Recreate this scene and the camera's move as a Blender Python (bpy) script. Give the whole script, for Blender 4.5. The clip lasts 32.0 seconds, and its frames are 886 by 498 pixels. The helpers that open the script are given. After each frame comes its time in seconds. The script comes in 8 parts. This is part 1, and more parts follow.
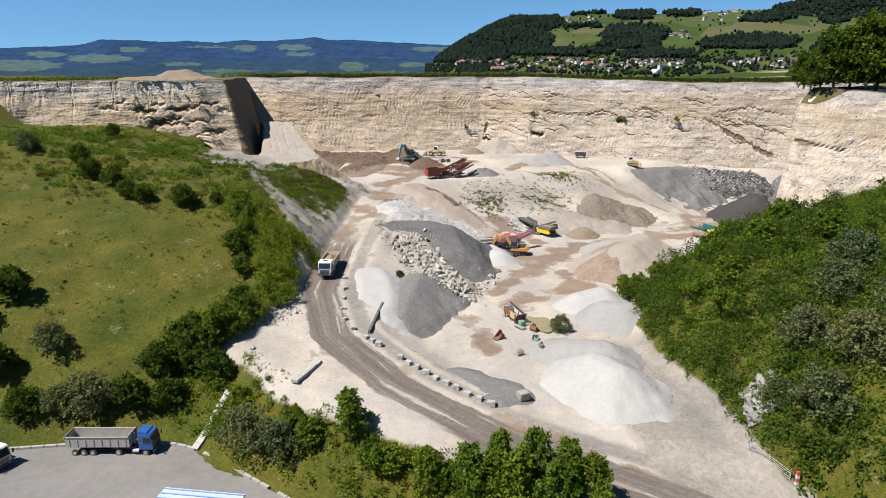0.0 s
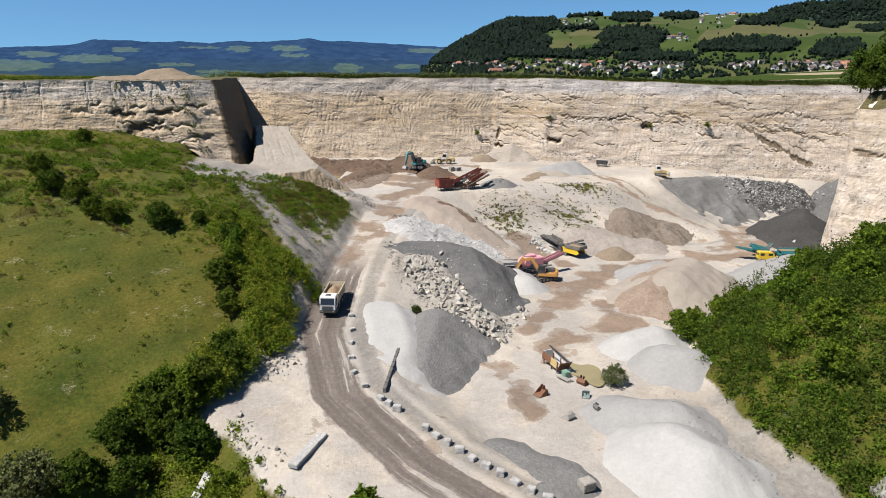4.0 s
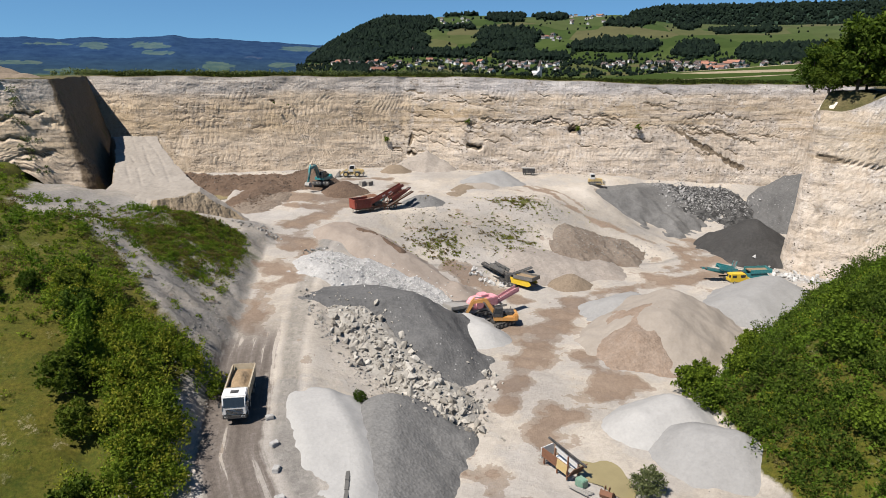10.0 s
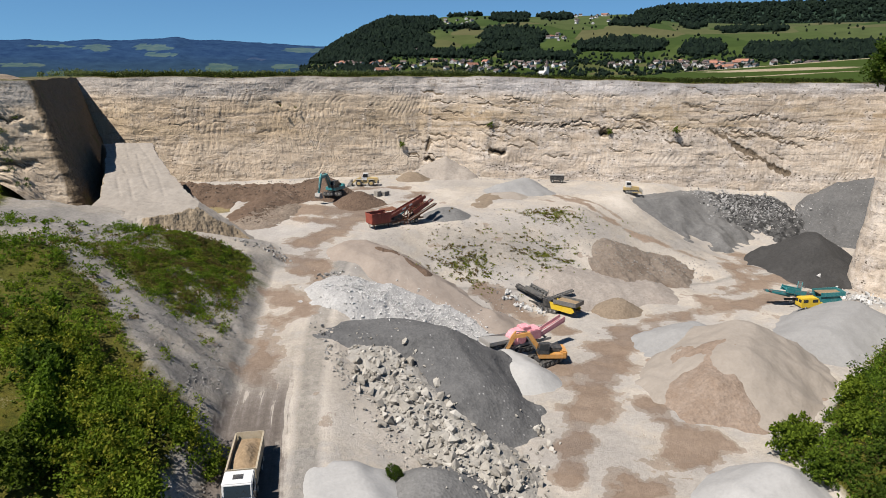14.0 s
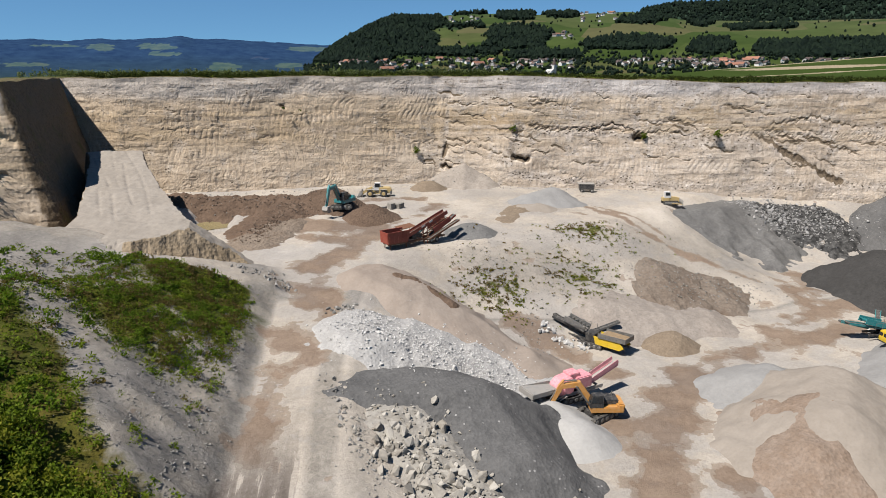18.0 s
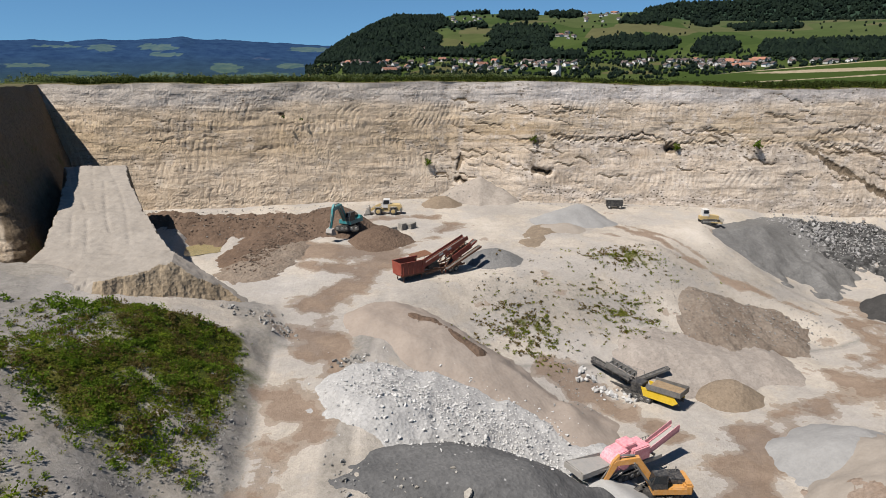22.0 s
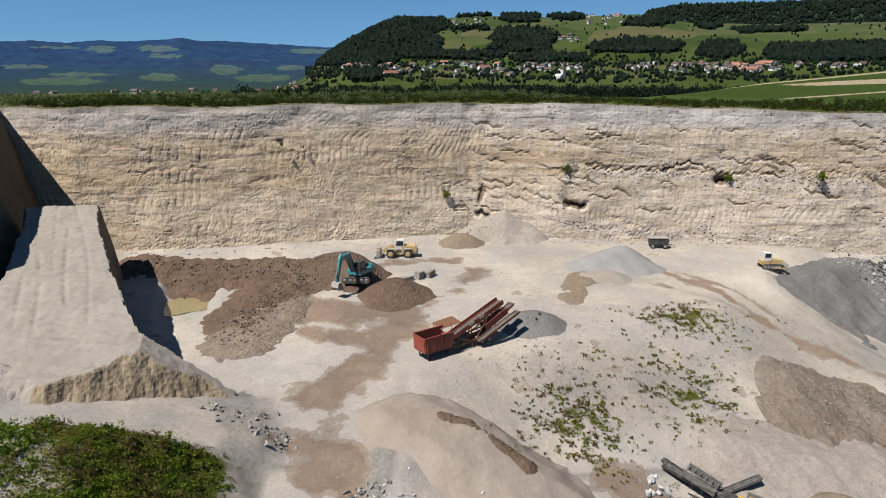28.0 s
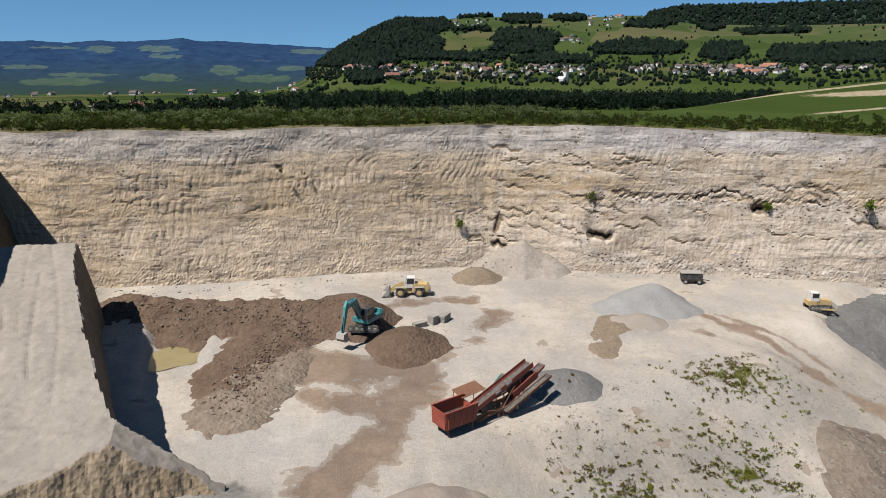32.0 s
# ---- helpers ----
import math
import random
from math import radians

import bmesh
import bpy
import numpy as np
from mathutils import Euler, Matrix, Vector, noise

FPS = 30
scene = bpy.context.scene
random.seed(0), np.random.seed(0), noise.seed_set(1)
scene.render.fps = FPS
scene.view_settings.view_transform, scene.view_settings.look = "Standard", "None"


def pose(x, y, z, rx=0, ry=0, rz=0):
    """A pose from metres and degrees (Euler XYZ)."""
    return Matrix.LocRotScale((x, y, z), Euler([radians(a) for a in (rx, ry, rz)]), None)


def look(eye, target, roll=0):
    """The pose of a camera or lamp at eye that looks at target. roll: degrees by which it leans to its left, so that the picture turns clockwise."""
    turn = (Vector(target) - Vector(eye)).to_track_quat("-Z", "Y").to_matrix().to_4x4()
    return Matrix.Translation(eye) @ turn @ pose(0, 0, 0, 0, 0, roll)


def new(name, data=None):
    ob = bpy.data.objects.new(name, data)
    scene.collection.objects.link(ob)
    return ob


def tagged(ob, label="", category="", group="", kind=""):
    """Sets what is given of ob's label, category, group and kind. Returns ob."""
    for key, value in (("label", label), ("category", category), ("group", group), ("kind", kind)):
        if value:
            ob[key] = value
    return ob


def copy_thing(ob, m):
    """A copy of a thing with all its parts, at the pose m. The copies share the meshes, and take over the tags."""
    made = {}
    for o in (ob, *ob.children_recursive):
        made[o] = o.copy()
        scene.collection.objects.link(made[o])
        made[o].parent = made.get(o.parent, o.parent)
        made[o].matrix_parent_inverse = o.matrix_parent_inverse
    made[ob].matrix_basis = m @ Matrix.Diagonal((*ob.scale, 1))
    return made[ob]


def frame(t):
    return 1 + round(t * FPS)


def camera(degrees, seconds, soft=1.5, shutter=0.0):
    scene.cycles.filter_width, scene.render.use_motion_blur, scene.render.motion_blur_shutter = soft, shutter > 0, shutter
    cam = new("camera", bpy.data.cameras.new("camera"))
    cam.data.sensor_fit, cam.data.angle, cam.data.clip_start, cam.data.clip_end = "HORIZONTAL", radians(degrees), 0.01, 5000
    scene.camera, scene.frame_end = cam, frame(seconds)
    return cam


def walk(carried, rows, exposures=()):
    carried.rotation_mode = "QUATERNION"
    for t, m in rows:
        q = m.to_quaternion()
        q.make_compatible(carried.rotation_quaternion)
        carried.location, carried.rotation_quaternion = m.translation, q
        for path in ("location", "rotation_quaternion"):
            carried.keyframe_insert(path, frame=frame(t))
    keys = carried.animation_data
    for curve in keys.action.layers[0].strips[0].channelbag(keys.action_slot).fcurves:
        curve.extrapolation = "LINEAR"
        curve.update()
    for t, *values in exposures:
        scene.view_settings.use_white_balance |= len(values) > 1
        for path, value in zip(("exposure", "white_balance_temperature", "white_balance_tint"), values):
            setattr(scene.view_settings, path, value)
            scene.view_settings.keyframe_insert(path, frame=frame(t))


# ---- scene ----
cam = camera(67.62, 32.0, soft=0.9)
# seconds, x, y, z, pitch, yaw, roll: a drone that flies towards the face and climbs
PATH = (
    (0.0, 0.00, 0.00, 42.00, -15.354, -5.120, -0.133),
    (0.5, -0.24, 2.26, 41.81, -15.316, -5.003, -0.128),
    (1.0, -0.51, 4.52, 41.76, -15.321, -4.877, -0.105),
    (1.5, -0.87, 6.72, 41.86, -15.321, -4.778, -0.080),
    (2.0, -1.28, 9.26, 41.83, -15.305, -4.680, -0.003),
    (2.5, -1.72, 11.96, 41.79, -15.289, -4.617, 0.055),
    (3.0, -2.12, 14.65, 41.63, -15.243, -4.684, 0.107),
    (3.5, -2.57, 17.48, 41.51, -15.218, -5.140, 0.121),
    (5.5, -4.39, 28.55, 41.24, -15.170, -7.142, 0.332),
    (6.0, -4.69, 31.35, 41.23, -15.160, -7.954, 0.351),
    (6.5, -5.14, 34.14, 41.04, -15.109, -9.341, 0.354),
    (7.0, -5.60, 36.83, 41.09, -15.154, -10.283, 0.354),
    (7.5, -6.01, 39.44, 41.01, -15.135, -10.986, 0.333),
    (8.0, -6.27, 42.01, 40.93, -15.144, -11.731, 0.311),
    (8.5, -6.63, 44.42, 40.93, -15.165, -12.827, 0.320),
    (9.0, -7.25, 46.60, 40.91, -15.180, -14.221, 0.332),
    (9.5, -7.32, 48.60, 41.03, -15.256, -15.330, 0.296),
    (10.0, -7.45, 50.75, 40.92, -15.241, -15.994, 0.252),
    (10.5, -7.68, 52.94, 40.73, -15.221, -16.186, 0.181),
    (11.0, -7.69, 55.06, 40.68, -15.219, -16.075, 0.141),
    (11.5, -7.76, 57.03, 40.75, -15.247, -15.955, 0.127),
    (12.0, -7.84, 59.01, 40.66, -15.243, -15.865, 0.099),
    (12.5, -7.82, 61.01, 40.51, -15.202, -15.769, 0.063),
    (13.0, -7.81, 62.97, 40.54, -15.199, -15.849, 0.030),
    (13.5, -7.78, 64.96, 40.51, -15.189, -15.770, 0.028),
    (14.0, -7.71, 67.10, 40.44, -15.183, -15.707, -0.020),
    (14.5, -7.59, 69.22, 40.38, -15.183, -15.632, -0.056),
    (16.5, -7.22, 77.38, 40.29, -15.219, -15.433, -0.088),
    (17.0, -7.20, 79.45, 40.48, -15.286, -15.439, -0.112),
    (17.5, -7.02, 81.29, 40.46, -15.298, -15.372, -0.141),
    (18.0, -6.86, 83.26, 40.50, -15.298, -15.339, -0.169),
    (18.5, -6.76, 85.22, 40.52, -15.301, -15.313, -0.218),
    (19.0, -6.71, 87.18, 40.60, -15.280, -15.336, -0.201),
    (19.5, -6.51, 89.06, 40.71, -15.296, -15.295, -0.216),
    (20.0, -6.41, 90.90, 40.90, -15.305, -15.296, -0.198),
    (20.5, -6.32, 92.71, 41.03, -15.303, -15.293, -0.196),
    (21.0, -6.13, 94.53, 41.06, -15.250, -15.253, -0.216),
    (21.5, -5.95, 96.30, 41.24, -15.265, -15.209, -0.234),
    (22.0, -5.84, 97.95, 41.49, -15.273, -15.214, -0.190),
    (22.5, -5.76, 99.65, 41.72, -15.282, -15.215, -0.186),
    (23.0, -5.73, 101.47, 41.96, -15.270, -15.259, -0.191),
    (23.5, -5.55, 103.19, 42.23, -15.255, -15.213, -0.180),
    (24.0, -5.38, 104.72, 42.60, -15.244, -15.208, -0.160),
    (24.5, -5.25, 106.39, 42.97, -15.281, -15.190, -0.146),
    (25.0, -5.18, 108.08, 43.22, -15.238, -15.209, -0.143),
    (25.5, -5.16, 109.76, 43.51, -15.205, -15.249, -0.118),
    (27.5, -4.70, 116.22, 44.67, -15.168, -15.231, -0.113),
    (28.0, -4.59, 117.75, 45.02, -15.167, -15.234, -0.085),
    (28.5, -4.52, 119.34, 45.41, -15.181, -15.261, -0.059),
    (29.0, -4.37, 120.97, 45.75, -15.146, -15.234, -0.060),
    (29.5, -4.32, 122.47, 46.14, -15.141, -15.271, -0.058),
    (30.0, -4.24, 124.06, 46.58, -15.165, -15.292, -0.028),
    (30.5, -4.16, 125.61, 46.97, -15.155, -15.293, -0.025),
    (31.0, -4.09, 127.08, 47.46, -15.171, -15.271, 0.008),
    (31.5, -3.97, 128.56, 47.94, -15.197, -15.277, 0.019),
    (32.0, -3.79, 130.00, 48.30, -15.161, -15.231, 0.003),
)
walk(cam, [(t, pose(x, y, z, 90 + p, 0, yaw) @ pose(0, 0, 0, 0, 0, r)) for t, x, y, z, p, yaw, r in PATH], exposures=((0.0, 1.37), (4.0, 1.29), (10.0, 1.17), (21.0, 1.04), (32.0, 1.01)))

# ---- daylight ----
SUN_UP, SUN_BEHIND = 57.0, 24.0  # degrees above the horizon; from the left, turned that much behind the camera
world = bpy.data.worlds.new("sky")
scene.world = world
world.use_nodes = True
wt = world.node_tree
wt.nodes.clear()
w_out, w_bg, w_sky = wt.nodes.new("ShaderNodeOutputWorld"), wt.nodes.new("ShaderNodeBackground"), wt.nodes.new("ShaderNodeTexSky")
w_sky.sky_type, w_sky.sun_disc = "NISHITA", False
w_sky.sun_elevation, w_sky.sun_rotation = radians(SUN_UP), radians(270 - SUN_BEHIND)
w_sky.altitude, w_sky.air_density, w_sky.dust_density, w_sky.ozone_density = 500, 1.0, 0.0, 1.0
w_at, w_lift = wt.nodes.new("ShaderNodeTexCoord"), wt.nodes.new("ShaderNodeMapping")
w_lift.inputs["Location"].default_value = (0, 0, 0.12)  # very dry, clear air: deep blue down to the hills
wt.links.new(w_at.outputs["Generated"], w_lift.inputs[0])
wt.links.new(w_lift.outputs[0], w_sky.inputs[0])
w_bg.inputs["Strength"].default_value = 0.05
w_tint = wt.nodes.new("ShaderNodeMix")
w_tint.data_type, w_tint.blend_type = "RGBA", "MULTIPLY"
w_tint.inputs[0].default_value, w_tint.inputs[7].default_value = 1.0, (0.55, 0.85, 1.03, 1)
wt.links.new(w_sky.outputs[0], w_tint.inputs[6])
wt.links.new(w_tint.outputs[2], w_bg.inputs[0])
wt.links.new(w_bg.outputs[0], w_out.inputs[0])
sun = new("sun", bpy.data.lights.new("sun", "SUN"))
sun.data.energy, sun.data.angle, sun.data.color = 5.0, radians(0.53), (1.0, 0.94, 0.87)
ce, se = math.cos(radians(SUN_UP)), math.sin(radians(SUN_UP))
SUN_AT = Vector((-ce * math.cos(radians(SUN_BEHIND)), -ce * math.sin(radians(SUN_BEHIND)), se))
sun.matrix_world = look(SUN_AT * 300, (0, 0, 0))

# ---- materials ----
STONE_TONE = 0.445   # dry stone, sand and gravel
GROUND_TONE = 0.555
LEAF_TONE = 0.55
PAINT_TONE = 0.60


def nodes_of(name):
    m = bpy.data.materials.new(name)
    m.use_nodes = True
    t = m.node_tree
    b = t.nodes["Principled BSDF"]
    return m, t, b


def add(t, kind, **sets):
    n = t.nodes.new(kind)
    for k, v in sets.items():
        n.inputs[k.replace("_", " ")].default_value = v
    return n


def noise_node(t, scale, detail=6, rough=0.6, coords=None):
    n = t.nodes.new("ShaderNodeTexNoise")
    n.inputs["Scale"].default_value, n.inputs["Detail"].default_value, n.inputs["Roughness"].default_value = scale, detail, rough
    if coords is None:
        coords = t.nodes.new("ShaderNodeNewGeometry").outputs["Position"]
    t.links.new(coords, n.inputs["Vector"])
    return n


def ramp(t, src, stops):
    r = t.nodes.new("ShaderNodeValToRGB")
    e = r.color_ramp.elements
    while len(e) < len(stops):
        e.new(0.5)
    for el, (p, c) in zip(e, stops):
        el.position = p
        el.color = (*c, 1) if len(c) == 3 else c
    t.links.new(src, r.inputs[0])
    return r.outputs[0]


def grey(v):
    return (v, v, v)


def mix(t, fac, a, b, mode="MIX"):
    n = t.nodes.new("ShaderNodeMix")
    n.data_type, n.blend_type = "RGBA", mode
    for sock, v in ((n.inputs[0], fac), (n.inputs[6], a), (n.inputs[7], b)):
        if isinstance(v, (int, float)):
            sock.default_value = v
        elif isinstance(v, tuple):
            sock.default_value = (*v, 1)
        else:
            t.links.new(v, sock)
    return n.outputs[2]


def math_node(t, op, a, b=0.0):
    n = t.nodes.new("ShaderNodeMath")
    n.operation = op
    for i, v in enumerate((a, b)):
        if isinstance(v, (int, float)):
            n.inputs[i].default_value = v
        else:
            t.links.new(v, n.inputs[i])
    return n.outputs[0]


def bumped(t, b, height, strength, dist):
    n = t.nodes.new("ShaderNodeBump")
    n.inputs["Strength"].default_value, n.inputs["Distance"].default_value = strength, dist
    t.links.new(height, n.inputs["Height"])
    t.links.new(n.outputs[0], b.inputs["Normal"])


def plain(name, colour, rough=0.6, metal=0.0, vary=0.25, scale=3.0, dirt=None, dirt_amount=0.35, random_tint=0.0):
    """Paint, steel, rubber, wood: a colour with grain at two scales and, if given, dust that gathers in patches."""
    colour = tuple(c * PAINT_TONE for c in colour)
    dirt = tuple(c * GROUND_TONE for c in dirt) if dirt else None
    m, t, b = nodes_of(name)
    tc = t.nodes.new("ShaderNodeTexCoord").outputs["Object"]
    n1, n2 = noise_node(t, scale, 5, 0.6, tc), noise_node(t, scale * 7, 4, 0.6, tc)
    lo, hi = tuple(c * (1 - vary) for c in colour), tuple(min(1, c * (1 + vary)) for c in colour)
    col = ramp(t, n1.outputs[0], ((0.3, lo), (0.7, hi)))
    if dirt:
        f = ramp(t, mix(t, 0.4, n1.outputs[0], n2.outputs[0]), ((0.5 - 0.2 * dirt_amount, grey(0)), (0.66, grey(dirt_amount * 1.6 if dirt_amount < 0.6 else 1))))
        col = mix(t, f, col, dirt)
    if random_tint:
        rnd = t.nodes.new("ShaderNodeObjectInfo").outputs["Random"]
        col = mix(t, 1.0, col, ramp(t, rnd, ((0, grey(1 - random_tint)), (1, grey(1 + random_tint)))), "MULTIPLY")
    t.links.new(col, b.inputs["Base Color"])
    b.inputs["Roughness"].default_value, b.inputs["Metallic"].default_value = rough, metal
    bumped(t, b, n2.outputs[0], 0.15, 0.02)
    return m


def loose(name, dark, light, grain=1.6, patch=0.12, bump=0.5, dist=0.25, speck=None, rough=0.95, spread=(0.3, 0.7), flecks=None):
    """Sand, gravel and broken stone: patches of metres, grains of decimetres, and single stones."""
    m, t, b = nodes_of(name)
    pos = t.nodes.new("ShaderNodeNewGeometry").outputs["Position"]
    n1, n2 = noise_node(t, patch, 8, 0.62, pos), noise_node(t, grain, 8, 0.7, pos)
    v = t.nodes.new("ShaderNodeTexVoronoi")
    v.inputs["Scale"].default_value = grain * 1.7
    t.links.new(pos, v.inputs["Vector"])
    f = mix(t, 0.45, n1.outputs[0], n2.outputs[0])
    col = ramp(t, f, ((spread[0], dark), (spread[1], light)))
    tone = ramp(t, v.outputs["Color"], ((0.0, grey(0.82)), (1.0, grey(1.14))))
    col = mix(t, 0.7 if bump > 0.35 else 0.12, col, tone, "MULTIPLY")
    grit = noise_node(t, max(3.0, grain * 2.4), 5, 0.8, pos)
    col = mix(t, 0.9 if bump > 0.35 else 0.3, col, ramp(t, grit.outputs[0], ((0.34, grey(0.72)), (0.47, grey(0.97)), (0.56, grey(1.03)), (0.68, grey(1.18)))), "MULTIPLY")
    if speck:
        col = mix(t, ramp(t, n2.outputs[0], ((0.62, grey(0)), (0.7, grey(0.8)))), col, speck)
    if flecks:
        single = t.nodes.new("ShaderNodeTexVoronoi")
        single.inputs["Scale"].default_value = 2.4
        t.links.new(pos, single.inputs["Vector"])
        pick = math_node(t, "MULTIPLY", ramp(t, single.outputs["Color"], ((0.80, grey(0)), (0.84, grey(1)))), ramp(t, single.outputs["Distance"], ((0.22, grey(1)), (0.32, grey(0)))))
        col = mix(t, pick, col, flecks)
    col = mix(t, 1.0, col, grey(STONE_TONE), "MULTIPLY")
    t.links.new(col, b.inputs["Base Color"])
    b.inputs["Roughness"].default_value = rough
    b.inputs["Specular IOR Level"].default_value = 0.2
    bumped(t, b, mix(t, 0.5, n2.outputs[0], v.outputs["Distance"]), bump, dist)
    return m


def leafy(name, dark, light, scale=0.4):
    """Leaves: tone from clump to clump and from leaf to leaf."""
    dark, light = [tuple(c * LEAF_TONE for c in v) for v in (dark, light)]
    m, t, b = nodes_of(name)
    g = t.nodes.new("ShaderNodeNewGeometry")
    n1 = noise_node(t, scale, 4, 0.6, g.outputs["Position"])
    f = mix(t, 0.45, n1.outputs[0], g.outputs["Random Per Island"])
    col = ramp(t, f, ((0.25, dark), (0.8, light)))
    rnd = t.nodes.new("ShaderNodeObjectInfo").outputs["Random"]
    col = mix(t, 1.0, col, ramp(t, rnd, ((0, (0.75, 0.85, 0.8)), (1, (1.25, 1.12, 1.0)))), "MULTIPLY")
    t.links.new(col, b.inputs["Base Color"])
    b.inputs["Roughness"].default_value = 0.8
    b.inputs["Specular IOR Level"].default_value = 0.06
    # light shines through the leaves
    thin, both = t.nodes.new("ShaderNodeBsdfTranslucent"), t.nodes.new("ShaderNodeMixShader")
    t.links.new(mix(t, 1.0, col, (1.25, 1.35, 0.7), "MULTIPLY"), thin.inputs["Color"])
    both.inputs[0].default_value = 0.42
    t.links.new(b.outputs[0], both.inputs[1])
    t.links.new(thin.outputs[0], both.inputs[2])
    t.links.new(both.outputs[0], t.nodes["Material Output"].inputs["Surface"])
    return m


def ground_material():
    """Pale quarry floor with damp tracks, grey chippings, turf and paving, mixed by the painted cover masks and broken up by noise."""
    m, t, b = nodes_of("quarry_ground")
    pos = t.nodes.new("ShaderNodeNewGeometry").outputs["Position"]
    big, mid, fine, tiny = noise_node(t, 0.05, 8, 0.62, pos), noise_node(t, 0.32, 8, 0.65, pos), noise_node(t, 1.7, 8, 0.7, pos), noise_node(t, 7.0, 6, 0.75, pos)
    cov = t.nodes.new("ShaderNodeVertexColor")
    cov.layer_name = "cover"
    sep = t.nodes.new("ShaderNodeSeparateColor")
    t.links.new(cov.outputs["Color"], sep.inputs[0])
    wob = math_node(t, "SUBTRACT", mix(t, 0.4, mid.outputs[0], fine.outputs[0]), 0.5)

    def mask(channel, width=0.1, wobble=0.9):
        f = math_node(t, "ADD", channel, math_node(t, "MULTIPLY", wob, wobble))
        return ramp(t, f, ((0.5 - width, grey(0)), (0.5 + width, grey(1))))

    f = mix(t, 0.5, big.outputs[0], fine.outputs[0])
    col = ramp(t, f, ((0.32, (0.320, 0.292, 0.258)), (0.5, (0.420, 0.390, 0.352)), (0.68, (0.485, 0.460, 0.428))))
    damp = ramp(t, mix(t, 0.5, mid.outputs[0], fine.outputs[0]), ((0.3, (0.175, 0.130, 0.100)), (0.7, (0.275, 0.218, 0.175))))
    chips = ramp(t, mix(t, 0.5, mid.outputs[0], fine.outputs[0]), ((0.3, (0.205, 0.190, 0.172)), (0.7, (0.330, 0.312, 0.288))))
    sward = noise_node(t, 0.11, 7, 0.6, pos)
    turf = ramp(t, mix(t, 0.5, sward.outputs[0], fine.outputs[0]), ((0.30, (0.028, 0.046, 0.004)), (0.42, (0.055, 0.065, 0.007)), (0.53, (0.088, 0.084, 0.011)), (0.64, (0.122, 0.105, 0.021)), (0.74, (0.19, 0.155, 0.058))))
    blades = noise_node(t, 2.6, 6, 0.85, pos)
    turf = mix(t, 0.8, turf, ramp(t, blades.outputs[0], ((0.36, grey(0.5)), (0.5, grey(1.0)), (0.64, grey(1.4)))), "MULTIPLY")
    turf = mix(t, 0.6, turf, ramp(t, big.outputs[0], ((0.38, (0.70, 0.95, 0.7)), (0.62, (1.22, 1.08, 1.0)))), "MULTIPLY")
    straw = math_node(t, "MULTIPLY", ramp(t, mid.outputs[0], ((0.60, grey(0)), (0.66, grey(1)))), ramp(t, blades.outputs[0], ((0.50, grey(0)), (0.60, grey(1)))))
    turf = mix(t, math_node(t, "MULTIPLY", straw, 0.75), turf, (0.33, 0.285, 0.20))
    pebbles = t.nodes.new("ShaderNodeTexVoronoi")
    pebbles.inputs["Scale"].default_value = 2.6
    t.links.new(pos, pebbles.inputs["Vector"])
    chips = mix(t, 0.4, chips, ramp(t, pebbles.outputs["Color"], ((0.1, grey(0.68)), (0.45, grey(0.97)), (0.9, grey(1.25)))), "MULTIPLY")
    col = mix(t, mask(sep.outputs[2], 0.18), col, chips)
    patch = noise_node(t, 0.15, 7, 0.57, pos)
    wet = math_node(t, "ADD", sep.outputs[0], math_node(t, "MULTIPLY", math_node(t, "SUBTRACT", mix(t, 0.07, patch.outputs[0], fine.outputs[0]), 0.5), 3.2))
    col = mix(t, ramp(t, wet, ((0.48, grey(0)), (0.50, grey(0.62)), (0.66, grey(0.72)), (0.69, grey(1)))), col, damp)
    dust = noise_node(t, 0.075, 9, 0.7, pos)
    col = mix(t, 0.8, col, ramp(t, dust.outputs[0], ((0.38, (0.86, 0.85, 0.85)), (0.48, (0.99, 0.975, 0.955)), (0.52, (1.03, 0.98, 0.91)), (0.54, (1.14, 1.09, 1.01)), (0.64, (1.22, 1.18, 1.12)))), "MULTIPLY")
    # the driven way: packed grey-brown, streaked along its run, with pale dry strips between the wheels
    way = t.nodes.new("ShaderNodeAttribute")
    way.attribute_name = "way"
    ws = t.nodes.new("ShaderNodeSeparateXYZ")
    t.links.new(way.outputs["Vector"], ws.inputs[0])
    lane = t.nodes.new("ShaderNodeMapping")
    lane.inputs["Scale"].default_value = (0.045, 0.75, 1.0)
    t.links.new(way.outputs["Vector"], lane.inputs[0])
    streaks = noise_node(t, 1.0, 6, 0.62, lane.outputs[0])
    across = math_node(t, "ABSOLUTE", math_node(t, "ADD", ws.outputs[1], math_node(t, "MULTIPLY", math_node(t, "SUBTRACT", mix(t, 0.6, mid.outputs[0], streaks.outputs[0]), 0.5), 5.0)))
    band = math_node(t, "MULTIPLY", ramp(t, math_node(t, "DIVIDE", across, 10.0), ((0.29, grey(1)), (0.34, grey(0)))), ws.outputs[2])
    packed = ramp(t, mix(t, 0.35, streaks.outputs[0], fine.outputs[0]), ((0.36, (0.115, 0.096, 0.082)), (0.50, (0.160, 0.136, 0.118)), (0.60, (0.235, 0.205, 0.182))))
    dry = ramp(t, streaks.outputs[0], ((0.585, grey(1)), (0.605, grey(0.25))))
    col = mix(t, math_node(t, "MULTIPLY", band, dry), col, packed)
    stony = ramp(t, fine.outputs[0], ((0.70, grey(0)), (0.76, grey(1))))
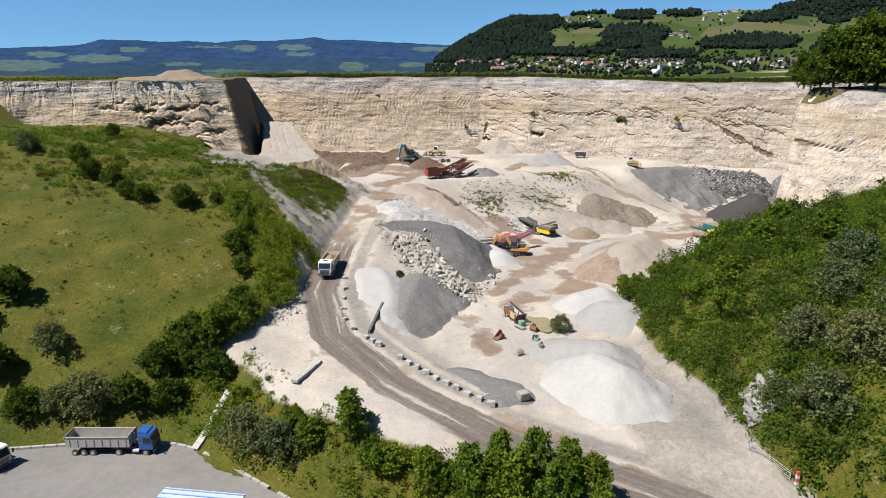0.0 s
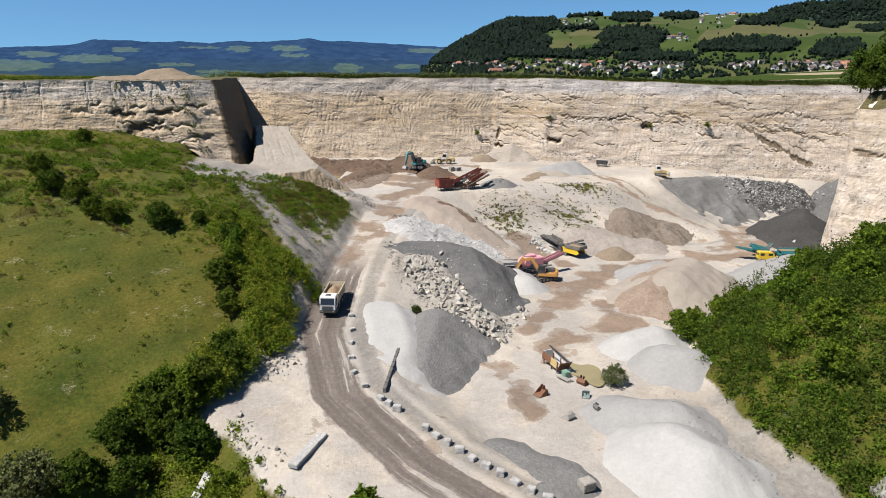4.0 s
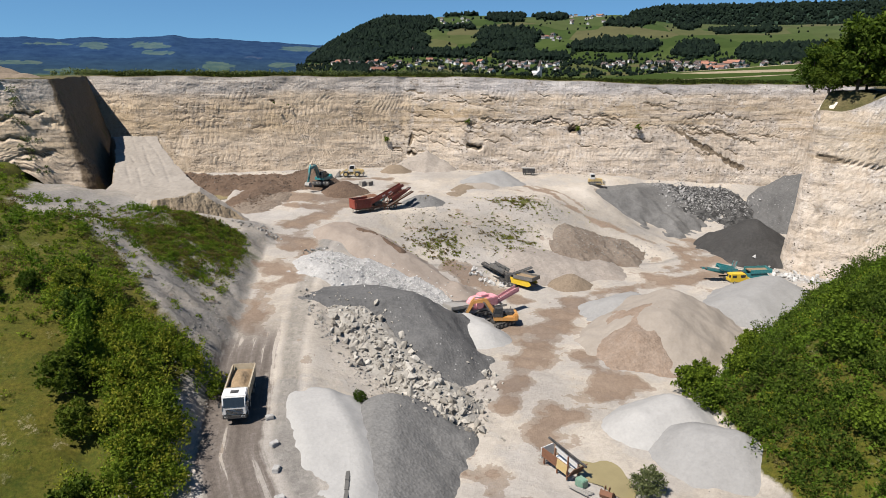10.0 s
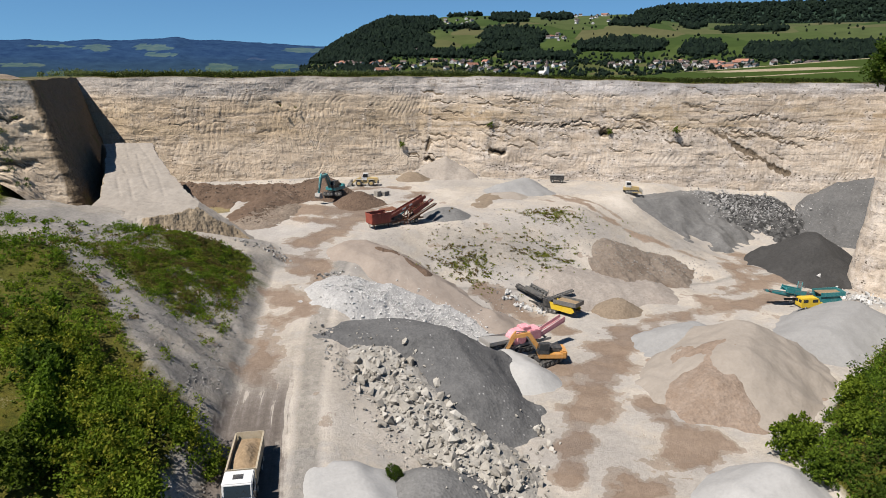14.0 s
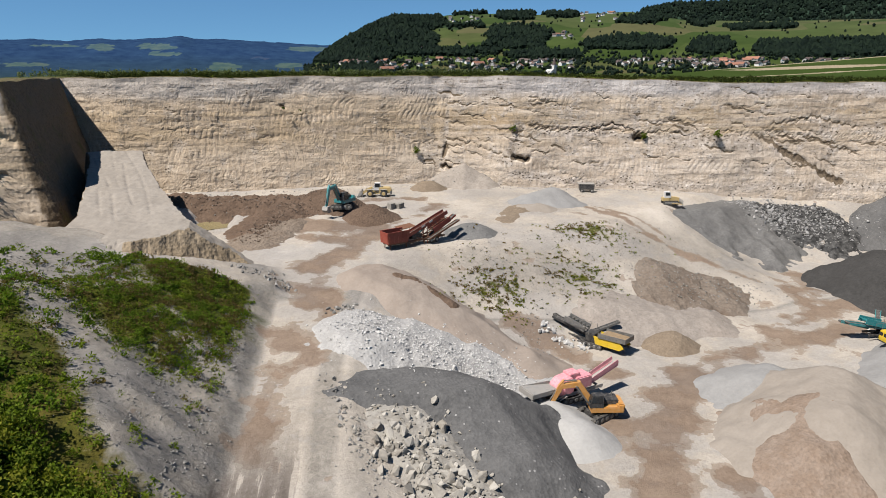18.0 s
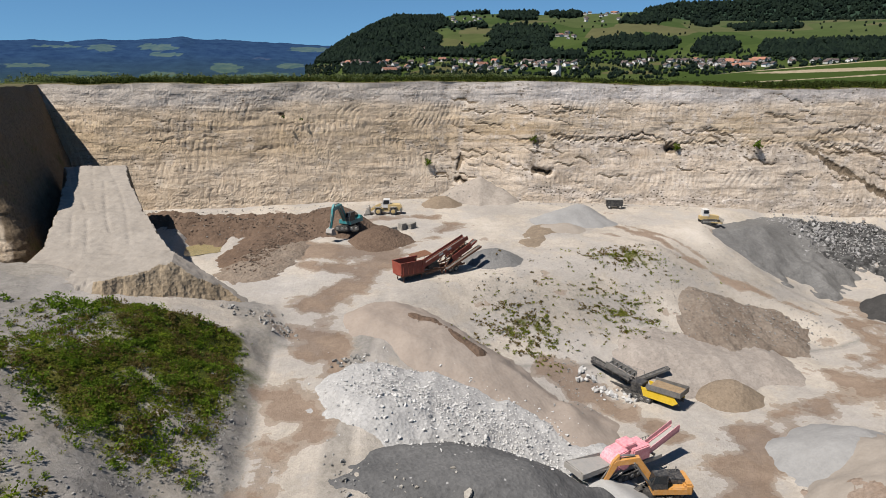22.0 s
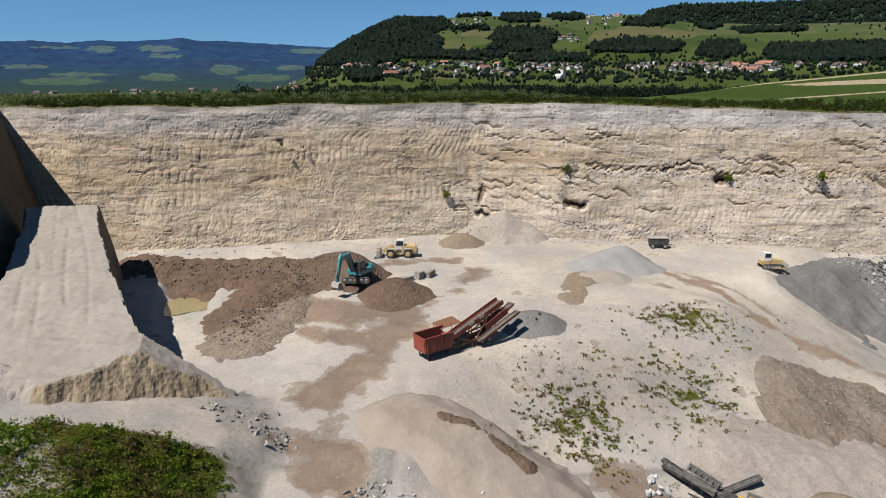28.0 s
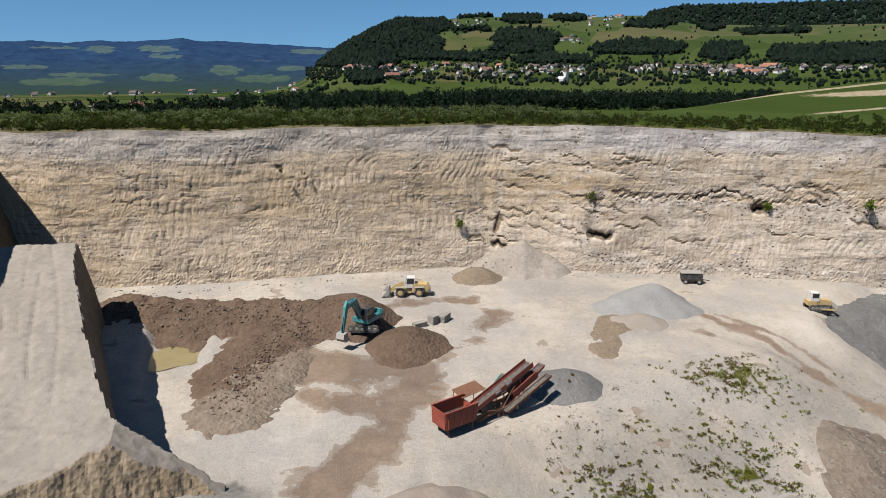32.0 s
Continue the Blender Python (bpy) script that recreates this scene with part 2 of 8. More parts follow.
    turf = mix(t, math_node(t, "MULTIPLY", stony, 0.5), turf, (0.22, 0.20, 0.16))
    col = mix(t, mask(sep.outputs[1], 0.12, 1.1), col, turf)
    grit = noise_node(t, 3.2, 5, 0.8, pos)
    col = mix(t, 0.55, col, ramp(t, grit.outputs[0], ((0.34, grey(0.78)), (0.47, grey(0.98)), (0.56, grey(1.02)), (0.68, grey(1.14)))), "MULTIPLY")
    col = mix(t, 0.4, col, ramp(t, tiny.outputs[0], ((0.38, grey(0.80)), (0.5, grey(1.0)), (0.64, grey(1.12)))), "MULTIPLY")
    col = mix(t, 1.0, col, grey(GROUND_TONE), "MULTIPLY")
    t.links.new(col, b.inputs["Base Color"])
    b.inputs["Roughness"].default_value = 0.95
    b.inputs["Specular IOR Level"].default_value = 0.15
    bumped(t, b, mix(t, 0.5, fine.outputs[0], grit.outputs[0]), 0.6, 0.35)
    return m


def rock_face_material(name="rock_face", tone=(1.0, 1.0, 1.0)):
    """Bedded gravel and sandstone face: lying beds, scratched digging marks, a grey layer on top, thin cracks, stained
    spots and painted shade.
    """
    m, t, b = nodes_of(name)
    g = t.nodes.new("ShaderNodeNewGeometry")
    pos = g.outputs["Position"]
    sep = t.nodes.new("ShaderNodeSeparateXYZ")
    t.links.new(pos, sep.inputs[0])

    def stretched(scale, turn):
        n = t.nodes.new("ShaderNodeMapping")
        n.inputs["Scale"].default_value = scale
        n.inputs["Rotation"].default_value = (0, radians(turn), 0)
        t.links.new(pos, n.inputs[0])
        return n.outputs[0]

    beds = noise_node(t, 1.0, 8, 0.62, stretched((0.045, 0.045, 0.8), 3))
    slanted = noise_node(t, 1.0, 8, 0.62, stretched((0.06, 0.06, 0.75), 12))
    claw_a, claw_b = noise_node(t, 1.0, 3, 0.5, stretched((1.9, 0.8, 0.22), 14)), noise_node(t, 1.0, 3, 0.5, stretched((1.7, 0.8, 0.25), -24))
    big, fine, mid = noise_node(t, 0.045, 6, 0.6, pos), noise_node(t, 2.6, 8, 0.78, pos), noise_node(t, 0.30, 8, 0.66, pos)
    choose = ramp(t, mid.outputs[0], ((0.45, grey(0)), (0.55, grey(1))))
    claws = mix(t, choose, claw_a.outputs[0], claw_b.outputs[0])
    right = ramp(t, math_node(t, "DIVIDE", sep.outputs[0], 100.0), ((0.30, grey(0)), (0.50, grey(1))))
    bedding = mix(t, right, beds.outputs[0], slanted.outputs[0])
    hue = ramp(t, math_node(t, "DIVIDE", sep.outputs[0], 100.0), ((0.15, (1.015, 0.985, 0.965)), (0.60, (0.99, 1.0, 1.06))))
    f = mix(t, 0.45, mix(t, 0.5, bedding, big.outputs[0]), mix(t, 0.5, claws, mid.outputs[0]))
    col = ramp(t, f, ((0.36, (0.385, 0.305, 0.215)), (0.45, (0.475, 0.40, 0.305)), (0.54, (0.545, 0.475, 0.38)), (0.66, (0.61, 0.55, 0.46))))
    # ochre beds half way up
    level = math_node(t, "ABSOLUTE", math_node(t, "DIVIDE", math_node(t, "SUBTRACT", sep.outputs[2], 27.5), 7.5))
    ochre = math_node(t, "MULTIPLY", ramp(t, level, ((0.35, grey(1)), (1.0, grey(0)))), ramp(t, mix(t, 0.5, big.outputs[0], beds.outputs[0]), ((0.43, grey(0)), (0.56, grey(0.85)))))
    col = mix(t, ochre, col, ramp(t, bedding, ((0.35, (0.31, 0.225, 0.125)), (0.65, (0.47, 0.385, 0.265)))))
    # grey layer under the soil
    up = math_node(t, "ADD", sep.outputs[2], math_node(t, "MULTIPLY", big.outputs[0], 6.0))
    layer = ramp(t, math_node(t, "DIVIDE", up, 60.0), ((0.605, grey(0)), (0.635, grey(0.85))))
    col = mix(t, layer, col, ramp(t, f, ((0.36, (0.36, 0.335, 0.305)), (0.64, (0.53, 0.505, 0.47)))))
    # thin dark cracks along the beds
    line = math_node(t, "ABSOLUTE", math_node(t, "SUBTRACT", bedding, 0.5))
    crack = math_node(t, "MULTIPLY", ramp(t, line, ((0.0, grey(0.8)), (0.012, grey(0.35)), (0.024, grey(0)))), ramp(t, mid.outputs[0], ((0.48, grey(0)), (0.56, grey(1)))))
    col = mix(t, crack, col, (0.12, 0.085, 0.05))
    # pits where stones have dropped out, in the crumbling belts: dark colour as their shade
    pits = t.nodes.new("ShaderNodeTexVoronoi")
    pits.inputs["Scale"].default_value, pits.inputs["Randomness"].default_value = 1.25, 1.0
    t.links.new(stretched((0.8, 0.8, 1.25), 0), pits.inputs["Vector"])
    cov = t.nodes.new("ShaderNodeVertexColor")
    cov.layer_name = "cover"
    cs = t.nodes.new("ShaderNodeSeparateColor")
    t.links.new(cov.outputs["Color"], cs.inputs[0])
    broken = math_node(t, "MAXIMUM", ramp(t, math_node(t, "ADD", mid.outputs[0], math_node(t, "MULTIPLY", right, 0.03)), ((0.56, grey(0)), (0.62, grey(1)))), ramp(t, math_node(t, "ADD", cs.outputs[2], math_node(t, "MULTIPLY", mid.outputs[0], 0.8)), ((0.58, grey(0)), (0.80, grey(1)))))
    pit_shade = math_node(t, "MULTIPLY", ramp(t, pits.outputs["Distance"], ((0.16, grey(1)), (0.30, grey(0)))), broken)
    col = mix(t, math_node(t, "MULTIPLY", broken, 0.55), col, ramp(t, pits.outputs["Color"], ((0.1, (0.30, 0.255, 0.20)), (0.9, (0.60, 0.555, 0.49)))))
    col = mix(t, pit_shade, col, (0.065, 0.048, 0.03))
    wob = math_node(t, "SUBTRACT", mix(t, 0.4, mid.outputs[0], fine.outputs[0]), 0.5)
    # stained rock; the west flank's painted shade comes through the same mask
    stain_shade = ramp(t, math_node(t, "ADD", cs.outputs[0], math_node(t, "MULTIPLY", wob, 1.5)), ((0.40, grey(0)), (0.62, grey(1))))
    col = mix(t, stain_shade, col, ramp(t, fine.outputs[0], ((0.3, (0.09, 0.068, 0.045)), (0.7, (0.24, 0.19, 0.13)))))
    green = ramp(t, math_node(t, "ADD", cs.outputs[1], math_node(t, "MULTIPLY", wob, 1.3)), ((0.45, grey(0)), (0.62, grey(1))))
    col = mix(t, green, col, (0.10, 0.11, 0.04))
    # shade inside the cavities, painted near black
    hollow_shade = ramp(t, math_node(t, "ADD", cs.outputs[2], math_node(t, "MULTIPLY", wob, 0.5)), ((0.74, grey(0)), (0.82, grey(1))))
    col = mix(t, hollow_shade, col, (0.05, 0.04, 0.028))
    col = mix(t, 0.6, col, ramp(t, mix(t, 0.22, fine.outputs[0], claws), ((0.36, grey(0.42)), (0.46, grey(0.92)), (0.56, grey(1.05)), (0.66, grey(1.25)))), "MULTIPLY")
    col = mix(t, 1.0, col, hue, "MULTIPLY")
    col = mix(t, 1.0, col, tuple(0.695 * c * w for c, w in zip(tone, (1.015, 1.0, 0.985))), "MULTIPLY")
    t.links.new(col, b.inputs["Base Color"])
    b.inputs["Roughness"].default_value = 0.95
    b.inputs["Specular IOR Level"].default_value = 0.15
    bumped(t, b, mix(t, 0.5, mix(t, 0.6, bedding, claws), mix(t, 0.35, fine.outputs[0], mid.outputs[0])), 0.85, 0.45)
    return m


M = {
    "ground": ground_material(),
    "face": rock_face_material(),
    "bank_gravel": loose("grey_bank_gravel", (0.125, 0.123, 0.120), (0.285, 0.278, 0.268), 1.3, 0.1, 0.5, 0.25),
    "red_soil": loose("reddish_stony_soil", (0.17, 0.122, 0.088), (0.33, 0.280, 0.232), 1.0, 0.16, 0.8, 0.4),
    "dark_gravel": loose("dark_grey_gravel", (0.100, 0.100, 0.100), (0.205, 0.201, 0.197), 1.5, 0.15, 0.5, 0.25, flecks=(0.42, 0.41, 0.40)),
    "mid_gravel": loose("grey_gravel", (0.166, 0.163, 0.157), (0.280, 0.273, 0.264), 1.5, 0.12),
    "white_sand": loose("pale_chippings", (0.42, 0.412, 0.395), (0.54, 0.53, 0.51), 1.2, 0.10, 0.3, 0.15),
    "grey_white": loose("light_grey_chippings", (0.303, 0.296, 0.287), (0.424, 0.418, 0.405), 1.5, 0.12, 0.35, 0.18),
    "cream_sand": loose("cream_sand", (0.345, 0.297, 0.248), (0.445, 0.395, 0.340), 1.0, 0.09, 0.35, 0.2),
    "pink_sand": loose("pinkish_sand", (0.335, 0.270, 0.222), (0.455, 0.390, 0.332), 1.1, 0.12, 0.35, 0.2),
    "brown_soil": loose("brown_soil", (0.105, 0.068, 0.046), (0.235, 0.162, 0.115), 1.2, 0.2, 0.8, 0.4),
    "tan_soil": loose("tan_soil", (0.241, 0.183, 0.128), (0.345, 0.274, 0.203), 1.3, 0.15),
    "black_gravel": loose("black_gravel", (0.041, 0.040, 0.038), (0.091, 0.087, 0.084), 1.6, 0.15),
    "boulder": loose("pale_boulder", (0.299, 0.273, 0.234), (0.511, 0.485, 0.440), 1.2, 0.5, 0.6, 0.2),
    "white_rock": loose("white_broken_rock", (0.42, 0.41, 0.395), (0.61, 0.60, 0.58), 1.5, 0.5, 0.7, 0.2),
    "dark_rock": loose("dark_broken_rock", (0.025, 0.025, 0.025), (0.20, 0.197, 0.192), 0.9, 0.8, 0.7, 0.2, spread=(0.42, 0.68)),
    "asphalt": loose("worn_paving", (0.196, 0.186, 0.177), (0.302, 0.289, 0.276), 0.9, 0.12, 0.15, 0.03),
    "concrete": loose("cast_concrete", (0.362, 0.349, 0.323), (0.499, 0.486, 0.460), 0.8, 0.3, 0.25, 0.05),
}
# ---- ground shape ----
def sst(a, b, x):
    t = np.clip((x - a) / (b - a), 0, 1)
    return t * t * (3 - 2 * t)


def smin(a, b, k):
    h = np.clip(0.5 + 0.5 * (b - a) / k, 0, 1)
    return b * (1 - h) + a * h - k * h * (1 - h)


def smax(a, b, k):
    return -smin(-a, -b, k)


def along(line, x, y):
    """Distance to a polyline in the plan, the height of its nearest point, and the side (positive: left of its way)."""
    best = np.full(np.shape(x), 1e9)
    high, side, run = np.zeros(np.shape(x)), np.zeros(np.shape(x)), np.zeros(np.shape(x))
    done = 0.0
    for (ax, ay, az), (bx, by, bz) in zip(line, line[1:]):
        dx, dy = bx - ax, by - ay
        n = math.hypot(dx, dy)
        u = np.clip(((x - ax) * dx + (y - ay) * dy) / n**2, 0, 1)
        px, py = x - ax - u * dx, y - ay - u * dy
        d = np.hypot(px, py)
        near = d < best
        best = np.where(near, d, best)
        high = np.where(near, az + u * (bz - az), high)
        side = np.where(near, np.sign(dx * py - dy * px), side)
        run = np.where(near, done + u * n, run)
        done += n
    return best, high, side, run


def lumps(x, y, size, seed=0):
    """Cheap smooth noise of about -1 to 1."""
    out = 0.0
    for k, (ang, mul, amp) in enumerate(((0.3, 1.0, 1.0), (1.4, 1.31, 0.9), (2.5, 1.77, 0.7), (0.9, 2.6, 0.5), (2.0, 3.9, 0.4), (2.9, 5.3, 0.3))):
        w = mul * 6.283 / size
        a = ang + seed * 0.7
        u, v = x * math.cos(a) + y * math.sin(a), -x * math.sin(a) + y * math.cos(a)
        out = out + amp * np.sin(u * w + seed * 1.7 + k + 1.3 * np.sin(v * w * 0.61 + k * 2.1 + seed))
    return out / 2.4


ROAD = ((62, 30, -6.0), (46, 45, -4.0), (31, 58, -2.2), (13, 70, -0.6), (1, 82, 0.9), (-8, 96, 2.4), (-11, 112, 4.0), (-9, 132, 5.9), (-6, 152, 7.5), (-1.5, 170, 8.9), (5, 188, 10.4), (14, 206, 11.0), (30, 222, 11.4))
HAUL = ((60, 216, 10.7), (68, 205, 9.6), (75, 194, 5.4), (83, 183, 1.4), (89, 175, 0.0), (86, 166, -0.5), (74, 156, -0.8))
RHILL = ((52, 36, 0), (40, 58, 0), (41, 76, 0), (39, 90, 0), (39.5, 100, 0), (43, 108, 0), (44, 115, 0), (56, 125, 0), (74, 135, 0), (88, 144, 0), (110, 152, 0), (150, 160, 0))
LBANK = ((-95, 82, 0), (-34, 83, 0), (-24, 93, 0), (-19, 102, 0), (-15.5, 112, 0), (-13, 122, 0), (-11.8, 133, 0), (-10, 146, 0), (-7, 167, 0), (-5.5, 178, 0), (-7, 184, 0))
SHELF = ((-90, 100, 0), (-32, 99, 0), (-24, 94, 0), (-19, 91, 0), (-14, 82.5, 0), (-7, 78, 0), (5, 71, 0), (13.5, 64.5, 0), (22, 57, 0), (36, 44, 0), (52, 26, 0))
EDGE = ((-20, 172, 0), (3, 180, 0), (18, 189, 0), (34, 193, 0), (52, 196, 0), (72, 204, 0), (84, 216, 0), (102, 224, 0), (160, 212, 0))

CHANNEL = ((-17.6, 229, 0), (-17.3, 216, 0), (-15, 204.5, 0), (-11.5, 197, 0), (-4, 189.5, 0))


def ground_height(x, y):
    x, y = np.asarray(x, float), np.asarray(y, float)
    pit = -0.8 + 0.2 * lumps(x, y, 26, 1)
    # upper bench below the face
    d, _, side, _ = along(EDGE, x, y)
    bench = 11.0 + 0.035 * np.clip(y - 205, -30, 50) + 0.15 * lumps(x, y, 22, 3) - 0.02 * np.clip(x - 40, 0, 60)
    rise = np.clip((d * side + 26.5) / 25.5, 0, 1)
    z = pit + (bench - pit) * (0.75 * rise**1.15 + 0.25 * sst(-27, 1, d * side) ** 1.25)
    # working floor dug below the bench beside the ramp tongue
    z = z - 2.4 * sst(15, 8, np.hypot(x + 13, (y - 206) / 1.9))
    # road that climbs on the left
    d, rz, rs, _ = along(ROAD, x, y)
    fall = rz - np.clip(d - 6.5, 0, 60) * np.where(rs < 0, 0.42, 0.0)
    z = np.where(d < 70, smax(z, fall, 0.8), z)
    keep = 1 - sst(4.5, 9.0, d)
    z = z * (1 - keep) + rz * keep
    # channel dug from the floor down to the pool beside the ramp tongue
    d, _, _, _ = along(CHANNEL, x, y)
    z = z - 1.5 * np.clip((y - 199) / 27, 0, 1) * sst(5.0, 2.6, d)
    # ramp on the far side
    d, hz, _, _ = along(HAUL, x, y)
    keep = 1 - sst(3.5, 9, d)
    z = z * (1 - keep) + hz * keep
    # yard, and the bank that falls to it
    d, _, side, _ = along(SHELF, x, y)
    out = np.where(side < 0, d, 0)
    z = smax(z - 0.75 * out, -6.5 + 0 * x, 1.0)
    # grassy hill beside the road
    d, _, side, _ = along(LBANK, x, y)
    inl = np.where(side > 0, d, 0)
    crest = 11.6 + 0.34 * (y - 121) - 0.10 * (x + 40)
    crest = smin(crest, 18.3 - 0.15 * (x + 24), 4)
    crest = smin(crest, -6.5 + 0.78 * (y - 82.5), 3)
    behind = 13.9 + 0.185 * np.clip(-x - 9, 0, 66) + 1.1 * np.clip(-x - 99, 0, 12)
    crest = np.where(y > 150, smax(crest - 0.5 * np.clip(y - 160 - 0.2 * (x + 24), 0, 40), behind, 1.5), crest)
    crest = crest + 1.6 * np.exp(-(((x + 15) / 7) ** 2 + ((y - 169) / 8) ** 2))
    hill = smin(crest, z + inl * (0.9 - 0.36 * sst(126, 150, y)), 2.2) + 0.45 * lumps(x, y, 17, 5) * sst(0, 9, inl) + 0.5 * lumps(x * 0.5 + y, x * 0.3, 6.5, 6) * sst(0, 3, inl) * sst(16, 8, inl)
    hold = sst(0, 2, inl) * np.maximum(sst(190.5, 183, y + 0.12 * (x + 12)), sst(-46, -54, x))
    z = np.where(inl > 0, np.maximum(z, hill) * hold + z * (1 - hold), z)
    # level track that passes below the front of the ramp tongue
    track = np.interp(x, (-30, -25, -21.7, -18, -14, -11.2, -7, -3), (17.2, 16.2, 15.3, 14.3, 12.9, 12.0, 11.1, 10.2))
    keep = sst(172.8, 175.5, y) * sst(188, 184.5, y) * sst(-31, -26, x) * sst(-4, -7, x)
    z = z * (1 - keep) + track * keep
    # scrub hill on the other side
    d, _, side, _ = along(RHILL, x, y)
    inr = np.where(side < 0, d, 0)
    top = 14.5 + 0.07 * (x - 60) + 0.7 * lumps(x, y, 30, 7)
    z = np.where(inr > 0, np.maximum(z, smin(z + inr * 0.88, top, 5)), z)
    return z + 0.07 * lumps(x, y, 5.0, 9) + 0.035 * lumps(x, y, 2.4, 15)

# ---- helpers for built things ----
def box(bm, x, y, z, sx, sy, sz, turn=None, bevel=0.0):
    """A block centred at x, y, z."""
    m = Matrix.Translation((x, y, z))
    if turn is not None:
        m = m @ turn
    got = bmesh.ops.create_cube(bm, size=1.0, matrix=m @ Matrix.Diagonal((sx, sy, sz, 1)))
    if bevel:
        edges = list({e for v in got["verts"] for e in v.link_edges})
        bmesh.ops.bevel(bm, geom=edges, offset=bevel, segments=2, affect="EDGES")


def cone(bm, a, b, r0, r1, n=12):
    a, b = Vector(a), Vector(b)
    m = Matrix.Translation((a + b) / 2) @ (b - a).to_track_quat("Z", "Y").to_matrix().to_4x4()
    bmesh.ops.create_cone(bm, cap_ends=True, segments=n, radius1=r0, radius2=r1, depth=(b - a).length, matrix=m)


def rod(bm, a, b, r, n=8):
    cone(bm, a, b, r, r, n)


def beam(bm, a, b, w, h):
    """A square beam from a to b."""
    a, b = Vector(a), Vector(b)
    m = Matrix.Translation((a + b) / 2) @ (b - a).to_track_quat("Y", "Z").to_matrix().to_4x4()
    bmesh.ops.create_cube(bm, size=1.0, matrix=m @ Matrix.Diagonal((w, (b - a).length, h, 1)))


def prism_xz(bm, pts, y0, y1):
    """An outline in x and z, drawn out from y0 to y1."""
    lo = [bm.verts.new((x, y0, z)) for x, z in pts]
    hi = [bm.verts.new((x, y1, z)) for x, z in pts]
    bm.faces.new(lo)
    bm.faces.new(hi[::-1])
    for i in range(len(pts)):
        j = (i + 1) % len(pts)
        bm.faces.new((lo[j], lo[i], hi[i], hi[j]))
    bmesh.ops.recalc_face_normals(bm, faces=bm.faces)


def part(name, bm, material, parent, label=""):
    me = bpy.data.meshes.new(name)
    bm.to_mesh(me)
    bm.free()
    me.materials.append(material)
    ob = new(name, me)
    ob.parent = parent
    if label:
        tagged(ob, label)
    return ob


M["glass_dark"] = plain("dark_window_glass", (0.02, 0.025, 0.03), 0.08, vary=0.1)


# ---- where the plants stand: x, y, size ----
DARK_SHRUBS = ((-27, 91, 1.2), (-24.5, 89, 1.0), (-30, 94, 1.2), (-33, 91, 1.1), (-68, 176, 0.8), (-39.5, 133, 1.0), (-47.5, 134, 0.8), (-51, 135, 0.8), (-60, 141, 0.9), (-34, 135, 0.5), (-27, 128.5, 1.0), (-27, 118.5, 1.0), (-25, 113.5, 0.8), (-28.5, 133, 0.9), (-24, 104, 0.9), (-25, 96, 1.2), (-28, 92, 1.4), (-22, 100.5, 1.0), (-31, 87.5, 1.0), (-55.5, 91, 1.2), (-58, 103, 1.2), (-62, 97, 1.3), (-66, 107, 1.2), (-50, 86.5, 1.0), (2.6, 120.8, 0.35), (-36, 87, 1.0), (-55, 139, 0.9), (-64, 146, 1.0))
UPRIGHT = ((-4.9, 72.7, 1.0), (8.5, 62, 1.1), (13, 59, 1.2), (4, 65, 0.8), (17, 56.5, 1.1), (-26, 94, 0.9), (-29, 95.5, 0.8), (-25.5, 120.5, 0.8), (11, 61.5, 0.9), (20.5, 54, 0.9), (-26, 126, 0.75), (12, 63.6, 0.85), (15.5, 61.6, 0.95), (18.6, 59.4, 0.95), (20.8, 58, 0.8))
WILLOWS = ((-49, 94, 0.9), (-41.2, 86.3, 1.2), (-45.5, 86.5, 0.9), (-18, 76, 1.15), (-14, 74, 1.0), (-76, 150, 0.9), (51.5, 71, 1.1), (53, 63.5, 1.2), (58, 76, 1.1), (64, 82, 1.2), (47, 61, 1.1), (60, 67, 1.2), (45.5, 66.5, 0.7), (56, 57, 1.2), (28.6, 101.0, 0.62))
FRESH = ((47, 119, 1.1), (49.5, 120.5, 1.0), (45, 113, 0.9), (-10, 74, 0.9), (-2, 69, 1.0), (0.5, 68, 0.9), (6, 65, 0.8), (-22, 79.5, 0.7), (-12.5, 77, 0.7), (-20, 83, 0.7), (-58.5, 88, 1.0), (-24, 88, 0.8), (55, 104, 1.2), (60, 98, 1.2), (52, 92, 1.1), (68, 106, 1.2), (74, 114, 1.2), (49, 86, 1.1), (70, 96, 1.2), (62, 112, 1.1), (48, 94, 1.0), (51, 115, 1.0), (58, 122, 0.9))
RIM_TREES = ((112, 172, 0.6), (118, 174, 0.7), (110, 166, 0.5), (114, 163, 0.95), (119, 158, 1.1), (125, 162, 1.1), (131, 155, 1.0), (122, 168, 0.9), (138, 148, 0.9), (146, 150, 1.0))

# ---- building blocks ----
def mesh_object(name, verts, faces, material, parent=None, smooth=False, label=""):
    me = bpy.data.meshes.new(name)
    me.from_pydata([tuple(v) for v in verts] if not isinstance(verts, np.ndarray) else verts.tolist(), [], faces if isinstance(faces, list) else faces.tolist())
    for m in material if isinstance(material, (list, tuple)) else (material,):
        me.materials.append(m)
    if smooth:
        me.polygons.foreach_set("use_smooth", [True] * len(me.polygons))
    ob = new(name, me)
    if parent is not None:
        ob.parent = parent
    if label:
        tagged(ob, label)
    return ob


def grid_faces(nx, ny):
    i = np.arange(nx - 1)[:, None] * ny + np.arange(ny - 1)[None]
    return np.stack([i, i + ny, i + ny + 1, i + 1], -1).reshape(-1, 4)


def set_cover(ob, rgb):
    at = ob.data.color_attributes.new("cover", "FLOAT_COLOR", "POINT")
    at.data.foreach_set("color", np.concatenate([np.clip(rgb, 0, 1), np.ones((len(rgb), 1))], 1).ravel())


